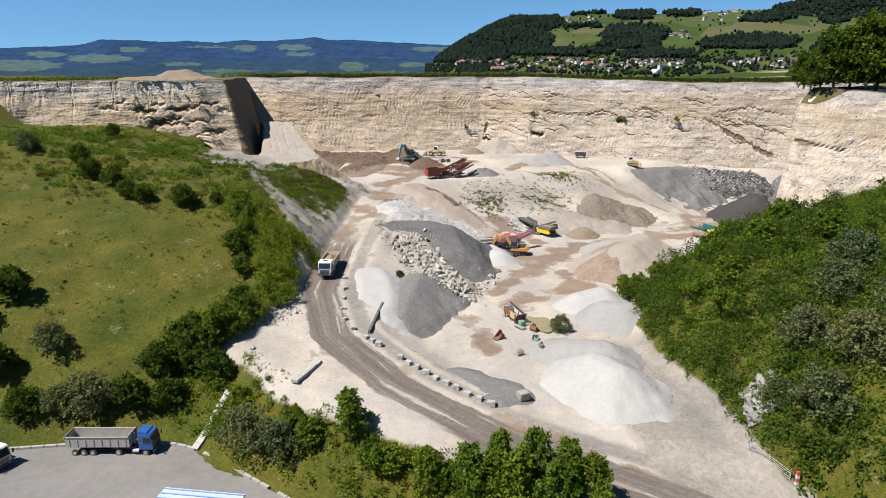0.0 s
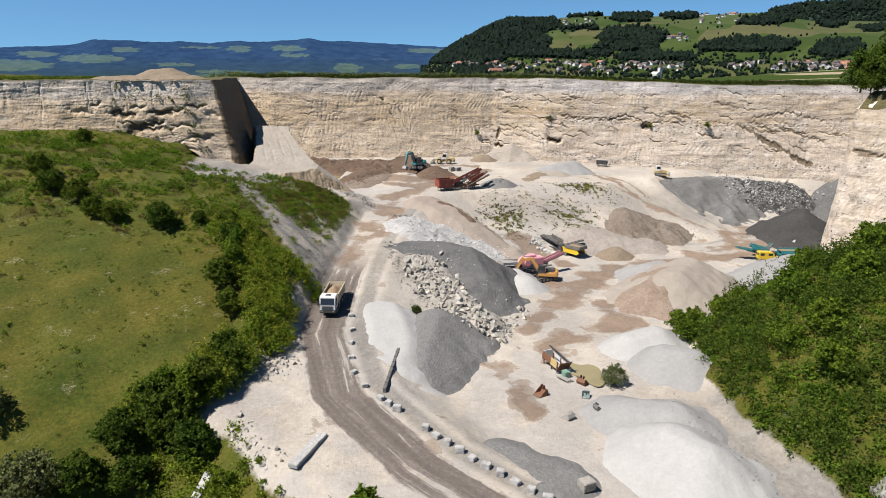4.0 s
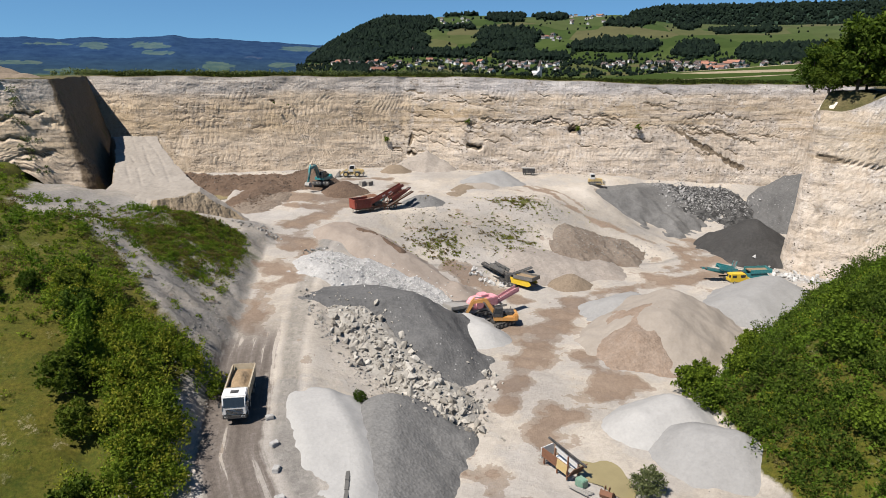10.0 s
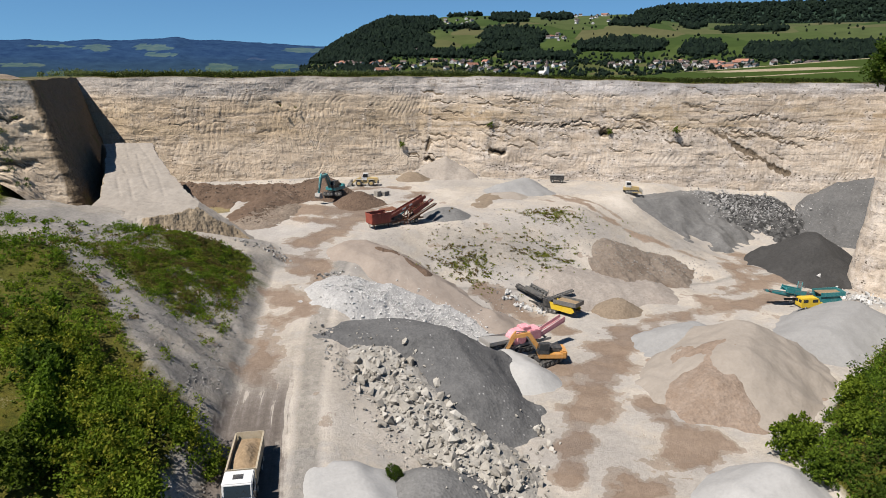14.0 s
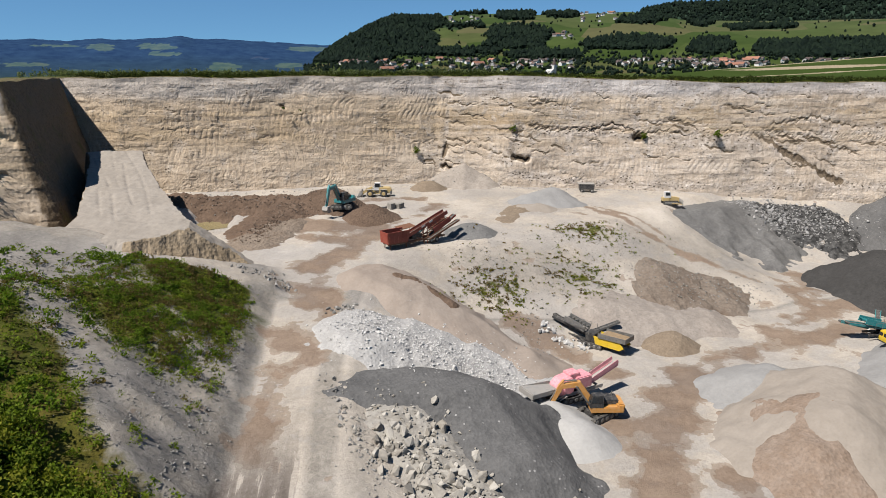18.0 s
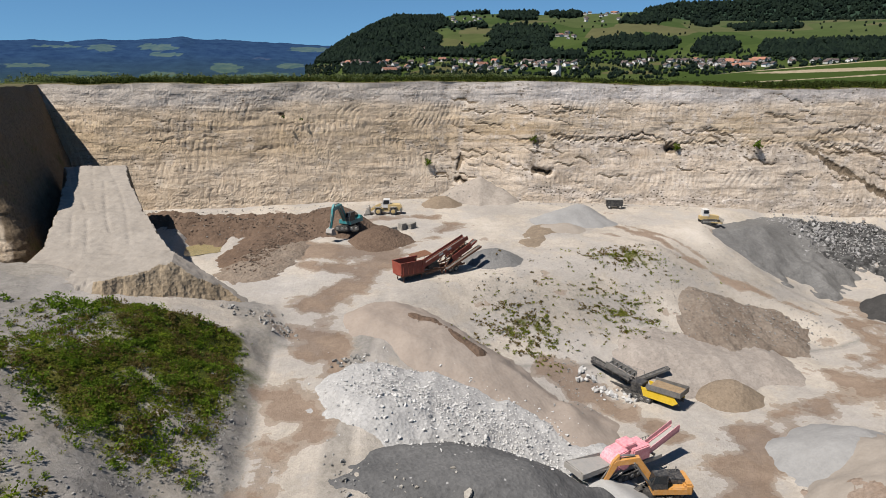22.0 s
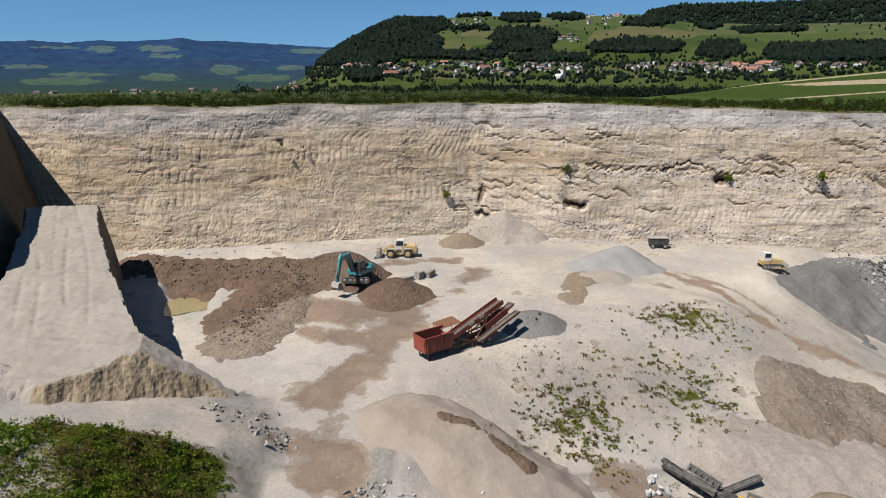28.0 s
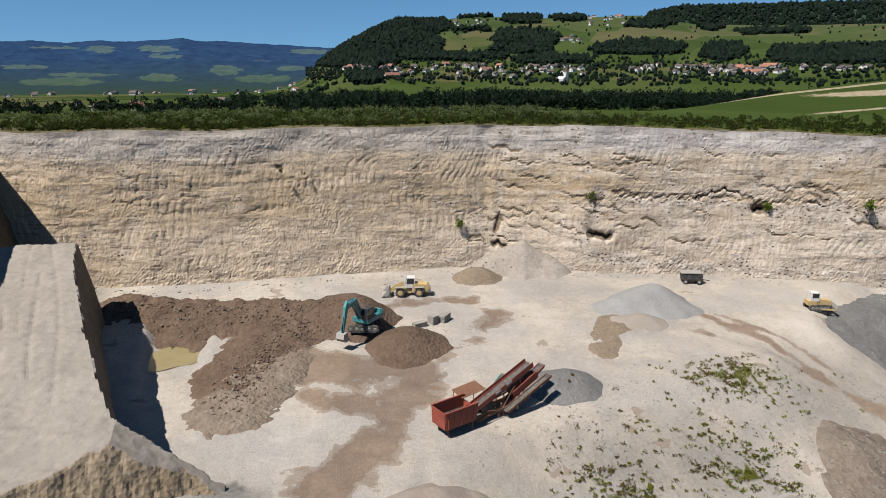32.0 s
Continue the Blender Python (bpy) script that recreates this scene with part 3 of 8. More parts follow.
def spaced(*runs):
    """Coordinates from runs of (start, end, step)."""
    out = [np.arange(a, b, s) for a, b, s in runs]
    return np.concatenate(out + [[runs[-1][1]]])


# ---- the walls of the quarry, seen from above ----
BACK = ((-49.5, 255), (-38, 251), (-23, 249), (8, 247.5), (36, 246), (47, 242), (54, 238.5), (76, 233), (100, 224), (130, 215.5), (155, 206))
WEST = ((-190, 172), (-145, 190), (-100, 199), (-66, 203), (-44.9, 204), (-46.2, 222), (-49.5, 255))
EAST = ((155, 206), (150, 190), (128, 173), (106, 165), (104.5, 161), (110, 154), (128, 141), (165, 124), (215, 108))


def rim_height(x, y):
    return 38.6 + 0.25 * lumps(x, y, 40, 2) - 0.03 * np.clip(x - 50, 0, 60) - 4.2 * sst(112, 106, np.abs(y - 60) * 0 + x) * sst(90, 104, x) * sst(185, 170, y) - 6.5 * sst(102, 150, x) * sst(170, 130, y)


def resample(line, step):
    p = np.array(line, float)
    s = np.r_[0, np.cumsum(np.hypot(*np.diff(p, axis=0).T))]
    n = int(s[-1] / step) + 1
    u = np.linspace(0, s[-1], n)
    q = np.stack([np.interp(u, s, p[:, 0]), np.interp(u, s, p[:, 1])], 1)
    k = np.ones(7) / 7
    soft = np.stack([np.convolve(np.pad(q[:, i], 3, mode="edge"), k, mode="valid") for i in (0, 1)], 1)
    soft[0], soft[-1] = q[0], q[-1]
    return soft, u


def rock_wall(name, line, label, step=0.45, lean=2.2, rough=1.0, stains_shade=None, rows=62, claws=0.0, splay=None):
    """A quarried face along a line: upright grid with beds, digging marks and ledges pushed in and out."""
    q, u = resample(line, step)
    tan = np.gradient(q, axis=0)
    tan /= np.linalg.norm(tan, axis=1, keepdims=True)
    nrm = np.stack([tan[:, 1], -tan[:, 0]], 1)
    v = np.linspace(0, 1, rows)
    top = rim_height(q[:, 0], q[:, 1])
    foot = np.minimum(ground_height(q[:, 0] + nrm[:, 0] * 2, q[:, 1] + nrm[:, 1] * 2), top - 6) - 1.5
    z = foot[:, None] + (top - foot)[:, None] * v[None]
    U, X = np.repeat(u[:, None], rows, 1), z
    push = lean * (1 - v[None]) ** 1.3 * np.ones_like(z)
    push = push + rough * (0.26 * lumps(U, z * 1.2, 34, 1) + 0.07 * lumps(U, z * 1.6, 8, 2) + 0.04 * lumps(U * 1.5 + z * 0.55, z * 0.25, 2.4, 3) + 0.05 * lumps(U * 0.3, z, 3.0, 4))
    beds = np.sin(z * 1.9 + 0.8 * lumps(U, z * 0.3, 37, 5) + U * 0.02)
    push = push + rough * 0.05 * np.where(beds > 0.6, 1, 0) * (0.5 + 0.5 * lumps(U, z, 45, 7))
    # loose, broken stone: a little everywhere, much in the crumbling belts
    crumbs = np.random.default_rng(len(u)).normal(size=z.shape)
    belt = np.exp(-(((z - 26.3 + 0.03 * (q[:, :1] - 57)) / 1.3) ** 2)) * sst(52, 60, q[:, :1]) + 0.8 * sst(0.30, 0.05, v)[None] * (0.5 + 0.5 * lumps(U, z, 12, 15)) + 0.35 * sst(0.25, 0.75, lumps(U, z * 1.4, 21, 16))
    push = push + crumbs * rough * (0.0045 + 0.045 * np.clip(belt, 0, 1))
    if claws:
        # strokes of the digger's teeth, their slant and depth changing from patch to patch
        slant = 0.5 * lumps(U * 0.5, z, 60, 11)
        stroke = np.sin(6.283 * (U + slant * (z - 24)) / 1.3 + 0.9 * lumps(U, z, 9, 12))
        patchy = sst(-0.15, 0.35, lumps(U * 0.7, z * 1.5, 17, 13)) * sst(0, 0.15, v)[None] * sst(1.0, 0.8, v)[None]
        rows_cut = 0.5 + 0.5 * np.sin(z * 1.55 + 1.2 * lumps(U, z * 0.2, 30, 14))
        push = push - claws * (1 + 0.3 * sst(42, 26, q[:, :1])) * patchy * (0.35 + 0.65 * rows_cut) * np.clip(stroke, -0.2, 1)
    cover = np.zeros((len(u) * rows, 3))
    if stains_shade is not None:
        dent, stain_shade, green, crumble = stains_shade(q[:, 0][:, None] + 0 * z, z, U)
        push = push - dent
        cover = np.stack([stain_shade, green, crumble], -1).reshape(-1, 3)
    push = push * sst(1.0, 0.95, v)[None]
    x = q[:, 0][:, None] + nrm[:, 0][:, None] * push
    y = q[:, 1][:, None] + nrm[:, 1][:, None] * push
    if splay:
        # the flank leans back: its foot stands further out than its rim
        out, at = splay
        x = x + out * (1 - v[None]) * sst(at - 12, at, u)[:, None]
    # a lip that runs back under the soil
    back = 3.0
    x = np.concatenate([x, (q[:, 0] - nrm[:, 0] * back)[:, None]], 1)
    y = np.concatenate([y, (q[:, 1] - nrm[:, 1] * back)[:, None]], 1)
    z = np.concatenate([z, (top - 0.1)[:, None]], 1)
    cover = np.concatenate([cover.reshape(len(u), rows, 3), np.zeros((len(u), 1, 3))], 1).reshape(-1, 3)
    ob = mesh_object(name, np.stack([x, y, z], -1).reshape(-1, 3), grid_faces(len(u), rows + 1), M["face"], smooth=False)
    set_cover(ob, cover)
    return tagged(ob, label, "rock face", kind="structure")


def streak(x, z, line, width):
    d, _, _, _ = along([(a, b, 0) for a, b in line], x, z)
    return np.exp(-((d / width) ** 2))


def fine_cracks(x, z):
    """Many short cracks, lying on the left and falling to the right beyond the middle, and a few upright seams."""
    rng = np.random.default_rng(5)
    total = np.zeros(np.shape(x))
    for _ in range(95):
        right = rng.random() < 0.78
        cx, cz = (rng.uniform(34, 140), rng.uniform(17, 34.5)) if right else (rng.uniform(-44, 40), rng.uniform(18, 33))
        half = rng.uniform(1.2, 4.5)
        fall = rng.uniform(0.08, 0.45) if right else rng.uniform(-0.12, 0.10)
        near = (np.abs(x - cx) < half + 1.5)
        dz = z - cz + fall * (x - cx) + 0.25 * np.sin(x * 1.7 + cx) + 0.12 * np.sin(x * 4.1)
        total = np.maximum(total, np.where(near, (rng.uniform(0.6, 1.0) if right else rng.uniform(0.25, 0.6)) * np.exp(-((dz / rng.uniform(0.16, 0.34)) ** 2)) * sst(half + 1.2, half * 0.6, np.abs(x - cx)), 0))
    for cx, z0, z1, w in ((36.2, 15, 34, 0.9), (57.5, 21, 33, 0.7), (-24, 24, 37, 0.3), (8.5, 13, 34, 0.25), (23.5, 24, 35, 0.6), (88, 22, 31, 0.8)):
        wob = 0.5 * np.sin(z * 0.9 + cx) + 0.3 * np.sin(z * 2.3)
        total = np.maximum(total, 0.55 * np.exp(-(((x - cx + wob) / w) ** 2)) * sst(z0 - 1, z0 + 2, z) * sst(z1 + 1, z1 - 2, z) * (0.6 + 0.4 * np.sin(z * 3.1 + cx)))
    return total


def back_stains_shade(x, z, u):
    """Cracks and cavities of the back face, by place along x and height, with the cavities' shade as colour."""
    fine = fine_cracks(x, z)
    z = z + 0.16 * np.sin(x * 0.7) + 0.09 * np.sin(x * 1.9 + 1)
    jag = z + 0.22 * np.sin(x * 2.9) + 0.16 * np.sin(x * 5.3 + 2)
    long_crack = streak(x, jag, ((57.8, 26.4), (61.5, 25.7), (66.8, 26.0), (73.1, 25.9), (77.1, 27.1), (80.5, 26.3), (84, 24.9), (86.1, 24.8), (90.3, 25.6), (93, 25.2)), 0.27) + 0.8 * streak(x, jag, ((87.7, 27.4), (94.3, 28.1), (98.3, 26.6), (107, 24.6)), 0.22)
    slant = streak(x, jag, ((42.5, 23.6), (46.7, 21.6), (52.6, 19.1)), 0.26) + 0.8 * streak(x, jag, ((62, 17.0), (66, 15.2), (71, 12.9)), 0.25) + 1.1 * streak(x, jag, ((109.9, 25.0), (119.2, 19.6), (126.6, 15.4), (131.5, 12.8)), 0.6) + 1.2 * streak(x, jag, ((117, 20.4), (121.5, 18.4)), 0.8) + 1.1 * streak(x, jag, ((126.5, 15.2), (131, 13.0)), 0.9) + streak(x, jag, ((114, 26.9), (123.4, 28.9), (133.7, 26.2)), 0.35) + 0.9 * streak(x, jag, ((112, 25.6), (122.2, 24.2), (134.5, 19.6)), 0.32)
    upper = streak(x, z, ((44, 32.5), (52, 31.0), (60, 30.4)), 0.22) + streak(x, z, ((62, 32), (74, 30.2), (86, 29.6)), 0.22) + streak(x, z, ((56, 35.2), (64, 34.4)), 0.25)
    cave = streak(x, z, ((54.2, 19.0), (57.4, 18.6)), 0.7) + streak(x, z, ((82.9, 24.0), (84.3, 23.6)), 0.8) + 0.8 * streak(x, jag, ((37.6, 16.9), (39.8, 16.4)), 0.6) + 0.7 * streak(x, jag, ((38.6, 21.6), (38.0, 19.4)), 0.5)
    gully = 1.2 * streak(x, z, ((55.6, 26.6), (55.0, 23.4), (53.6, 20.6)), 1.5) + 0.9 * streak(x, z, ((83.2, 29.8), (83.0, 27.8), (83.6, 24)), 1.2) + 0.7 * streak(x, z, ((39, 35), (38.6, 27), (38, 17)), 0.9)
    left = streak(x, z, ((-6, 31.6), (-1, 31.9)), 0.22) + streak(x, z, ((2.6, 32.2), (2.9, 30.8)), 0.25) + streak(x, z, ((-26, 28.7), (-14, 28.6), (-8, 29.2)), 0.22)
    low = streak(x, z, ((12, 24), (22, 23.5), (27, 22.2)), 0.22)
    hole = streak(x, z, ((-1.4, 31.7), (-0.8, 31.6)), 0.45)
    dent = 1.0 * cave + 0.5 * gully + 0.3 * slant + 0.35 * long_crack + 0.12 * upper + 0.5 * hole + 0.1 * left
    # dark colour follows the dents: shade painted into the caves, plus stained gullies
    stain_shade = 1.0 * cave + 0.42 * gully + 0.75 * slant + 0.75 * long_crack + 0.4 * upper + 0.4 * left + 0.35 * low + 0.9 * hole
    rust = 0.30 * np.exp(-(((x - 90) / 4) ** 2 + ((z - 22.5) / 1.2) ** 2))
    green = 0.45 * streak(x, z, ((53, 27.5), (56, 25.5)), 1.0) + 0.4 * streak(x, z, ((84, 26), (87, 24)), 1.1)
    belt = np.exp(-(((z - np.interp(x, (57, 73, 84, 92, 110), (24.9, 25.0, 23.6, 23.4, 22.4))) / np.interp(x, (57, 84, 95, 110), (0.9, 1.0, 2.2, 2.6))) ** 2)) * sst(56, 59, x) * sst(116, 108, x)
    foot = np.exp(-(((z - np.interp(x, (52, 61, 72, 110), (15.6, 14.2, 12.6, 12.0))) / 1.3) ** 2)) * sst(51, 54, x)
    crumble = np.maximum(0.55 * np.maximum(belt, 0.9 * foot), 0.5 * gully)
    # deepest holes: their shade goes into the colour, besides a dent
    cavity_shade = np.clip(1.25 * streak(x, jag, ((54.3, 19.05), (57.3, 18.7)), 0.5) + 1.2 * streak(x, jag, ((83.0, 23.8), (84.2, 23.5)), 0.45) + 0.95 * streak(x, jag, ((73.0, 26.1), (77.1, 27.1), (80.2, 26.3)), 0.13) + 1.1 * streak(x, jag, ((72.6, 25.6), (73.4, 25.5)), 0.3) + 1.0 * streak(x, jag, ((37.8, 16.8), (39.6, 16.5)), 0.25), 0, 1)
    return 0.6 * dent + 0.2 * fine + 0.55 * cavity_shade, np.maximum(stain_shade + rust, 1.1 * fine), green, np.clip(np.maximum(crumble, cavity_shade), 0, 1)


def west_stains_shade(x, z, u):
    rng = np.random.default_rng(9)
    ledge = np.zeros(np.shape(u))
    for _ in range(26):
        cu, cz, half = rng.uniform(116, 147), rng.uniform(20, 33), rng.uniform(1.0, 3.4)
        dz = z - cz + rng.uniform(-0.15, 0.15) * (u - cu) + 0.3 * np.sin(u * 1.9 + cu) + 0.15 * np.sin(u * 4.3)
        ledge = np.maximum(ledge, rng.uniform(0.5, 1.0) * np.exp(-((dz / rng.uniform(0.25, 0.6)) ** 2)) * sst(half + 0.8, half * 0.5, np.abs(u - cu)))
    for _ in range(22):
        cu, z0, w = rng.uniform(70, 140), rng.uniform(24, 34), rng.uniform(0.2, 0.45)
        ledge = np.maximum(ledge, 0.22 * np.exp(-(((u - cu + 0.2 * np.sin(z * 1.1 + cu)) / w) ** 2)) * sst(z0, z0 + 3, z))
    bent = z + 0.5 * np.sin(u * 0.8) + 0.3 * np.sin(u * 2.1)
    cave = streak(u, bent, ((124, 30.4), (129, 30.2)), 0.55) + streak(u, bent, ((128, 26.8), (131, 26.2)), 0.8) + streak(u, bent, ((135, 31), (138, 30)), 0.6) + ledge
    moss = 0.5 * np.exp(-(((u - 130) / 9) ** 2 + ((z - 25) / 6) ** 2)) + 0.35 * np.exp(-(((u - 132) / 14) ** 2 + ((z - 35) / 2.5) ** 2))
    shade_side = sst(147, 150, u) * (1.0 + 0.12 * lumps(u, z, 9, 4))  # shade on the flank past the corner, painted as dark green-brown colour
    # caves and ledges get dark colour along with their depth
    return 0.65 * cave, np.maximum(0.75 * cave + 0.55 * moss, shade_side), np.maximum(0.75 * moss, 0.4 * shade_side), 0 * z


def east_stains(x, z, u):
    crack = streak(u, z, ((58, 9), (64, 4)), 0.4) + streak(u, z, ((72, 24), (84, 22)), 0.4)
    band = 0.42 * np.exp(-(((u - 74) / 3.5) ** 2))
    return 0.4 * crack, 0.7 * crack + band, 0 * z, 0 * z


rock_wall("wall_back", BACK, "tall pale beige bedded gravel face with digging marks", step=0.3, stains_shade=back_stains_shade, rows=92, claws=0.065)
rock_wall("wall_west", WEST, "weathered pale quarry face with mossy ledges and a shaded flank", step=0.35, rough=1.1, stains_shade=west_stains_shade, rows=80, splay=(5.6, 149.0))
rock_wall("wall_east", EAST, "pale quarried buttress with grooved sheer sides", rough=1.0, lean=3.2, stains_shade=east_stains)




# ---- ground ----
def bare_slope(x, y):
    """Stony slopes of the grassy hill where little grows."""
    d, _, _, _ = along(((-28, 154, 0), (-23, 147.5, 0), (-18, 140.5, 0), (-16, 135, 0)), x, y)
    return np.clip(np.exp(-((d / 2.7) ** 2)) + 0.8 * np.exp(-(((x + 34) / 5) ** 2 + ((y - 161) / 5) ** 2)) + np.exp(-(((x + 37) / 7) ** 2 + ((y - 169) / 4) ** 2)), 0, 1)


def cover_masks(x, y, z):
    """How much of the ground is damp and brown, grown over, or covered with grey chippings."""
    damp = np.zeros_like(x)
    d, _, side, run = along(ROAD, x, y)
    wheel = np.exp(-(((d * side - 0.6 - 1.2 * np.sin(run * 0.05)) / 3.6) ** 2))
    damp = np.maximum(damp, wheel * (0.60 - 0.3 * sst(146, 132, y)))
    for line, width, amount in (
        (((22, 112, 0), (30, 128, 0), (37, 146, 0), (46, 155, 0), (63, 161, 0), (78, 167, 0), (91, 177, 0), (98, 188, 0)), 4.5, 0.62),
        (((28, 118, 0), (36, 118, 0), (40, 124, 0)), 4.0, 0.62),
        (((30, 145, 0), (40, 150, 0), (50, 152, 0)), 5.0, 0.72),
        (((26, 171, 0), (33, 168, 0), (38, 160, 0)), 2.8, 0.72),
        (((16, 96, 0), (14, 104, 0), (12, 112, 0)), 3.0, 0.62),
        (((-5.6, 160, 0), (-3, 168, 0), (-1.2, 177, 0), (1, 186, 0), (6.4, 193, 0), (13.6, 205, 0)), 3.4, 0.92),
        (((-1, 204, 0), (4, 199, 0), (8, 196, 0)), 2.2, 0.66),
        (((1, 164, 0), (-3, 159, 0)), 2.4, 0.7),
        (((-20, 231, 0), (-12, 228, 0), (-2, 218, 0), (-1, 209, 0)), 4.2, 0.95),
        (((3, 226, 0), (8, 219, 0), (13, 213, 0)), 4.5, 0.8),
        (((-3, 214, 0), (4, 209, 0), (13, 206, 0)), 4.5, 0.92),
        (((8, 229, 0), (18, 228.5, 0), (28, 229, 0)), 2.2, 0.72),
        (((14, 70, 0), (22, 66, 0), (27, 61, 0)), 3.0, 0.62),
        (((61, 217, 0), (66, 207, 0), (68, 198, 0), (71, 192, 0), (78, 186, 0), (86, 178, 0)), 1.5, 0.74),
        (((64.5, 216, 0), (69.5, 206, 0), (73, 196, 0)), 1.0, 0.7),
        (((-7, 151, 0), (-5, 156, 0), (-2, 158, 0)), 2.6, 0.68),
        (((13, 72, 0), (20, 69, 0), (24, 66, 0)), 2.2, 0.9),
        (((28, 173, 0), (34, 170, 0), (38, 159, 0)), 3.4, 0.90),
        (((50, 156, 0), (42, 149, 0), (33, 140, 0)), 4.0, 0.92),
        (((29, 148, 0), (34, 146, 0), (38, 145, 0)), 2.6, 0.85),
        (((86, 179, 0), (84, 170, 0), (96, 171, 0)), 4.0, 0.85),
        (((71, 161, 0), (81, 162, 0), (95, 162, 0)), 3.4, 0.80),
        (((37, 143, 0), (28, 132, 0), (22, 123, 0)), 3.6, 0.85),
        (((38, 132, 0), (39, 126, 0), (36, 120, 0)), 3.4, 0.85),
        (((-1, 180, 0), (0, 168, 0), (-3, 160, 0)), 3.0, 0.85),
        (((4, 200, 0), (8, 196, 0), (14, 206, 0)), 2.6, 0.85),
    ):
        d2, _, _, _ = along(line, x, y)
        damp = np.maximum(damp, np.exp(-((d2 / width) ** 2)) * amount)
    chips = 0.6 * np.exp(-(((x - 74) / 26) ** 2 + ((y - 192) / 18) ** 2))
    chips = np.maximum(chips, 0.9 * np.exp(-(((d * side + 4.6) / 1.7) ** 2)) * sst(200, 170, y))
    chips = np.maximum(chips, 0.75 * np.exp(-(((d * side - 7.0) / 2.2) ** 2)) * sst(128, 140, y) * sst(182, 170, y))
    chips = np.maximum(chips, 0.62 * np.exp(-(((x - 12) / 16) ** 2 + ((y - 66) / 9) ** 2)))
    chips = np.maximum(chips, 1.2 * np.exp(-(((x - 37) / 8) ** 4 + ((y - 74) / 24) ** 4)))
    chips = np.maximum(chips, 0.66 * np.exp(-(((x - 36) / 22) ** 2 + ((y - 185) / 8) ** 2)))
    # grey bank beside the road
    dl, _, ls, _ = along(LBANK, x, y)
    inl = dl * ls
    chips = np.maximum(chips, 0.8 * sst(-1, 1, inl) * sst(6.5, 3, inl) * sst(112, 126, y))
    bare = 1.1 * bare_slope(x, y) + 1.1 * np.exp(-(((x + 31) / 10) ** 2 + ((y - 167) / 7) ** 2)) + 1.1 * np.exp(-(((x + 13.5 + 0.25 * (y - 149)) / 3.8) ** 2 + ((y - 149) / 10) ** 2)) + 0.95 * np.exp(-(((x + 17.5) / 6) ** 2 + ((y - 141) / 9) ** 2)) + 1.2 * sst(172.5, 174.5, y) * sst(-50, -42, x)
    chips = np.maximum(chips, 0.8 * np.clip(bare, 0, 1) * np.maximum(sst(175.5, 173.5, y), sst(-26, -34, x)))
    turf = sst(1.5, 5.0, inl) * (1 - 0.85 * np.clip(bare, 0, 1))
    turf = np.maximum(turf, 1.05 * np.exp(-(((x + 15) / 8) ** 2 + ((y - 166) / 9) ** 2)) * sst(174.5, 173, y))
    turf = turf * (1 - 0.1 * np.exp(-(((x + 18) / 13) ** 2 + ((y - 160) / 20) ** 2)))
    turf = turf * (0.92 + 0.14 * lumps(x, y, 12, 11))
    dr, _, rs, _ = along(RHILL, x, y)
    inr = -dr * rs
    turf = np.maximum(turf, sst(0.3, 2.6, inr) * (0.85 + 0.2 * lumps(x, y, 9, 12)))
    ds, _, ss, _ = along(SHELF, x, y)
    turf = np.maximum(turf, np.where(ss < 0, sst(0.5, 4, ds), 0))
    veg = np.exp(-(((x - 44 - 0.3 * (y - 190)) / 17) ** 2 + ((y - 189) / 6.5) ** 2))
    turf = np.maximum(turf, 0.8 * sst(-0.5, 0.6, lumps(x, y, 4.5, 33)) * (np.exp(-(((x - 29) / 4.5) ** 2 + ((y - 180) / 3.5) ** 2)) + np.exp(-(((x - 54) / 5.5) ** 2 + ((y - 195) / 2.5) ** 2)) + 0.9 * np.exp(-(((x - 46) / 4.5) ** 2 + ((y - 183) / 3.5) ** 2))))
    turf = np.maximum(turf, sst(200, 230, np.abs(x - 10)) * 0.9)
    return np.stack([damp * (1 - turf), turf, chips], -1)


def ground_sheet():
    xs = spaced((-260, -80, 8), (-80, -30, 1.4), (-30, 96, 0.6), (96, 160, 1.5), (160, 300, 8))
    ys = spaced((-260, 20, 10), (20, 60, 1.6), (60, 258, 0.62), (258, 262, 4))
    X, Y = np.meshgrid(xs, ys, indexing="ij")
    Z = ground_height(X, Y)
    ob = mesh_object("ground", np.stack([X, Y, Z], -1).reshape(-1, 3), grid_faces(len(xs), len(ys)), M["ground"], smooth=True)
    set_cover(ob, cover_masks(X.ravel(), Y.ravel(), Z.ravel()))
    d, _, side, run = along(ROAD, X.ravel(), Y.ravel())
    used = sst(146, 132, Y.ravel()) * sst(9, 6, d)
    at = ob.data.attributes.new("way", "FLOAT_VECTOR", "POINT")
    at.data.foreach_set("vector", np.stack([run, d * side - 0.8, used], 1).ravel())
    return tagged(ob, "pale dusty quarry floor with damp wheel tracks, chippings and turf banks", "ground", kind="structure")


ground_sheet()


# ---- heaps ----
def ridge_height(ridge, x, y, flat, slope, seed, rough):
    d, rz, _, _ = along(ridge, x, y)
    wob = 1 + 0.10 * lumps(x, y, 13, seed)
    return rz - slope * np.sqrt(np.clip(d * wob - flat, 0, None) ** 2 + 0.25) + 0.5 * slope + rough * lumps(x, y, 4.5, seed + 1) + 0.4 * rough * lumps(x, y, 1.7, seed + 2)


HEAPS = []


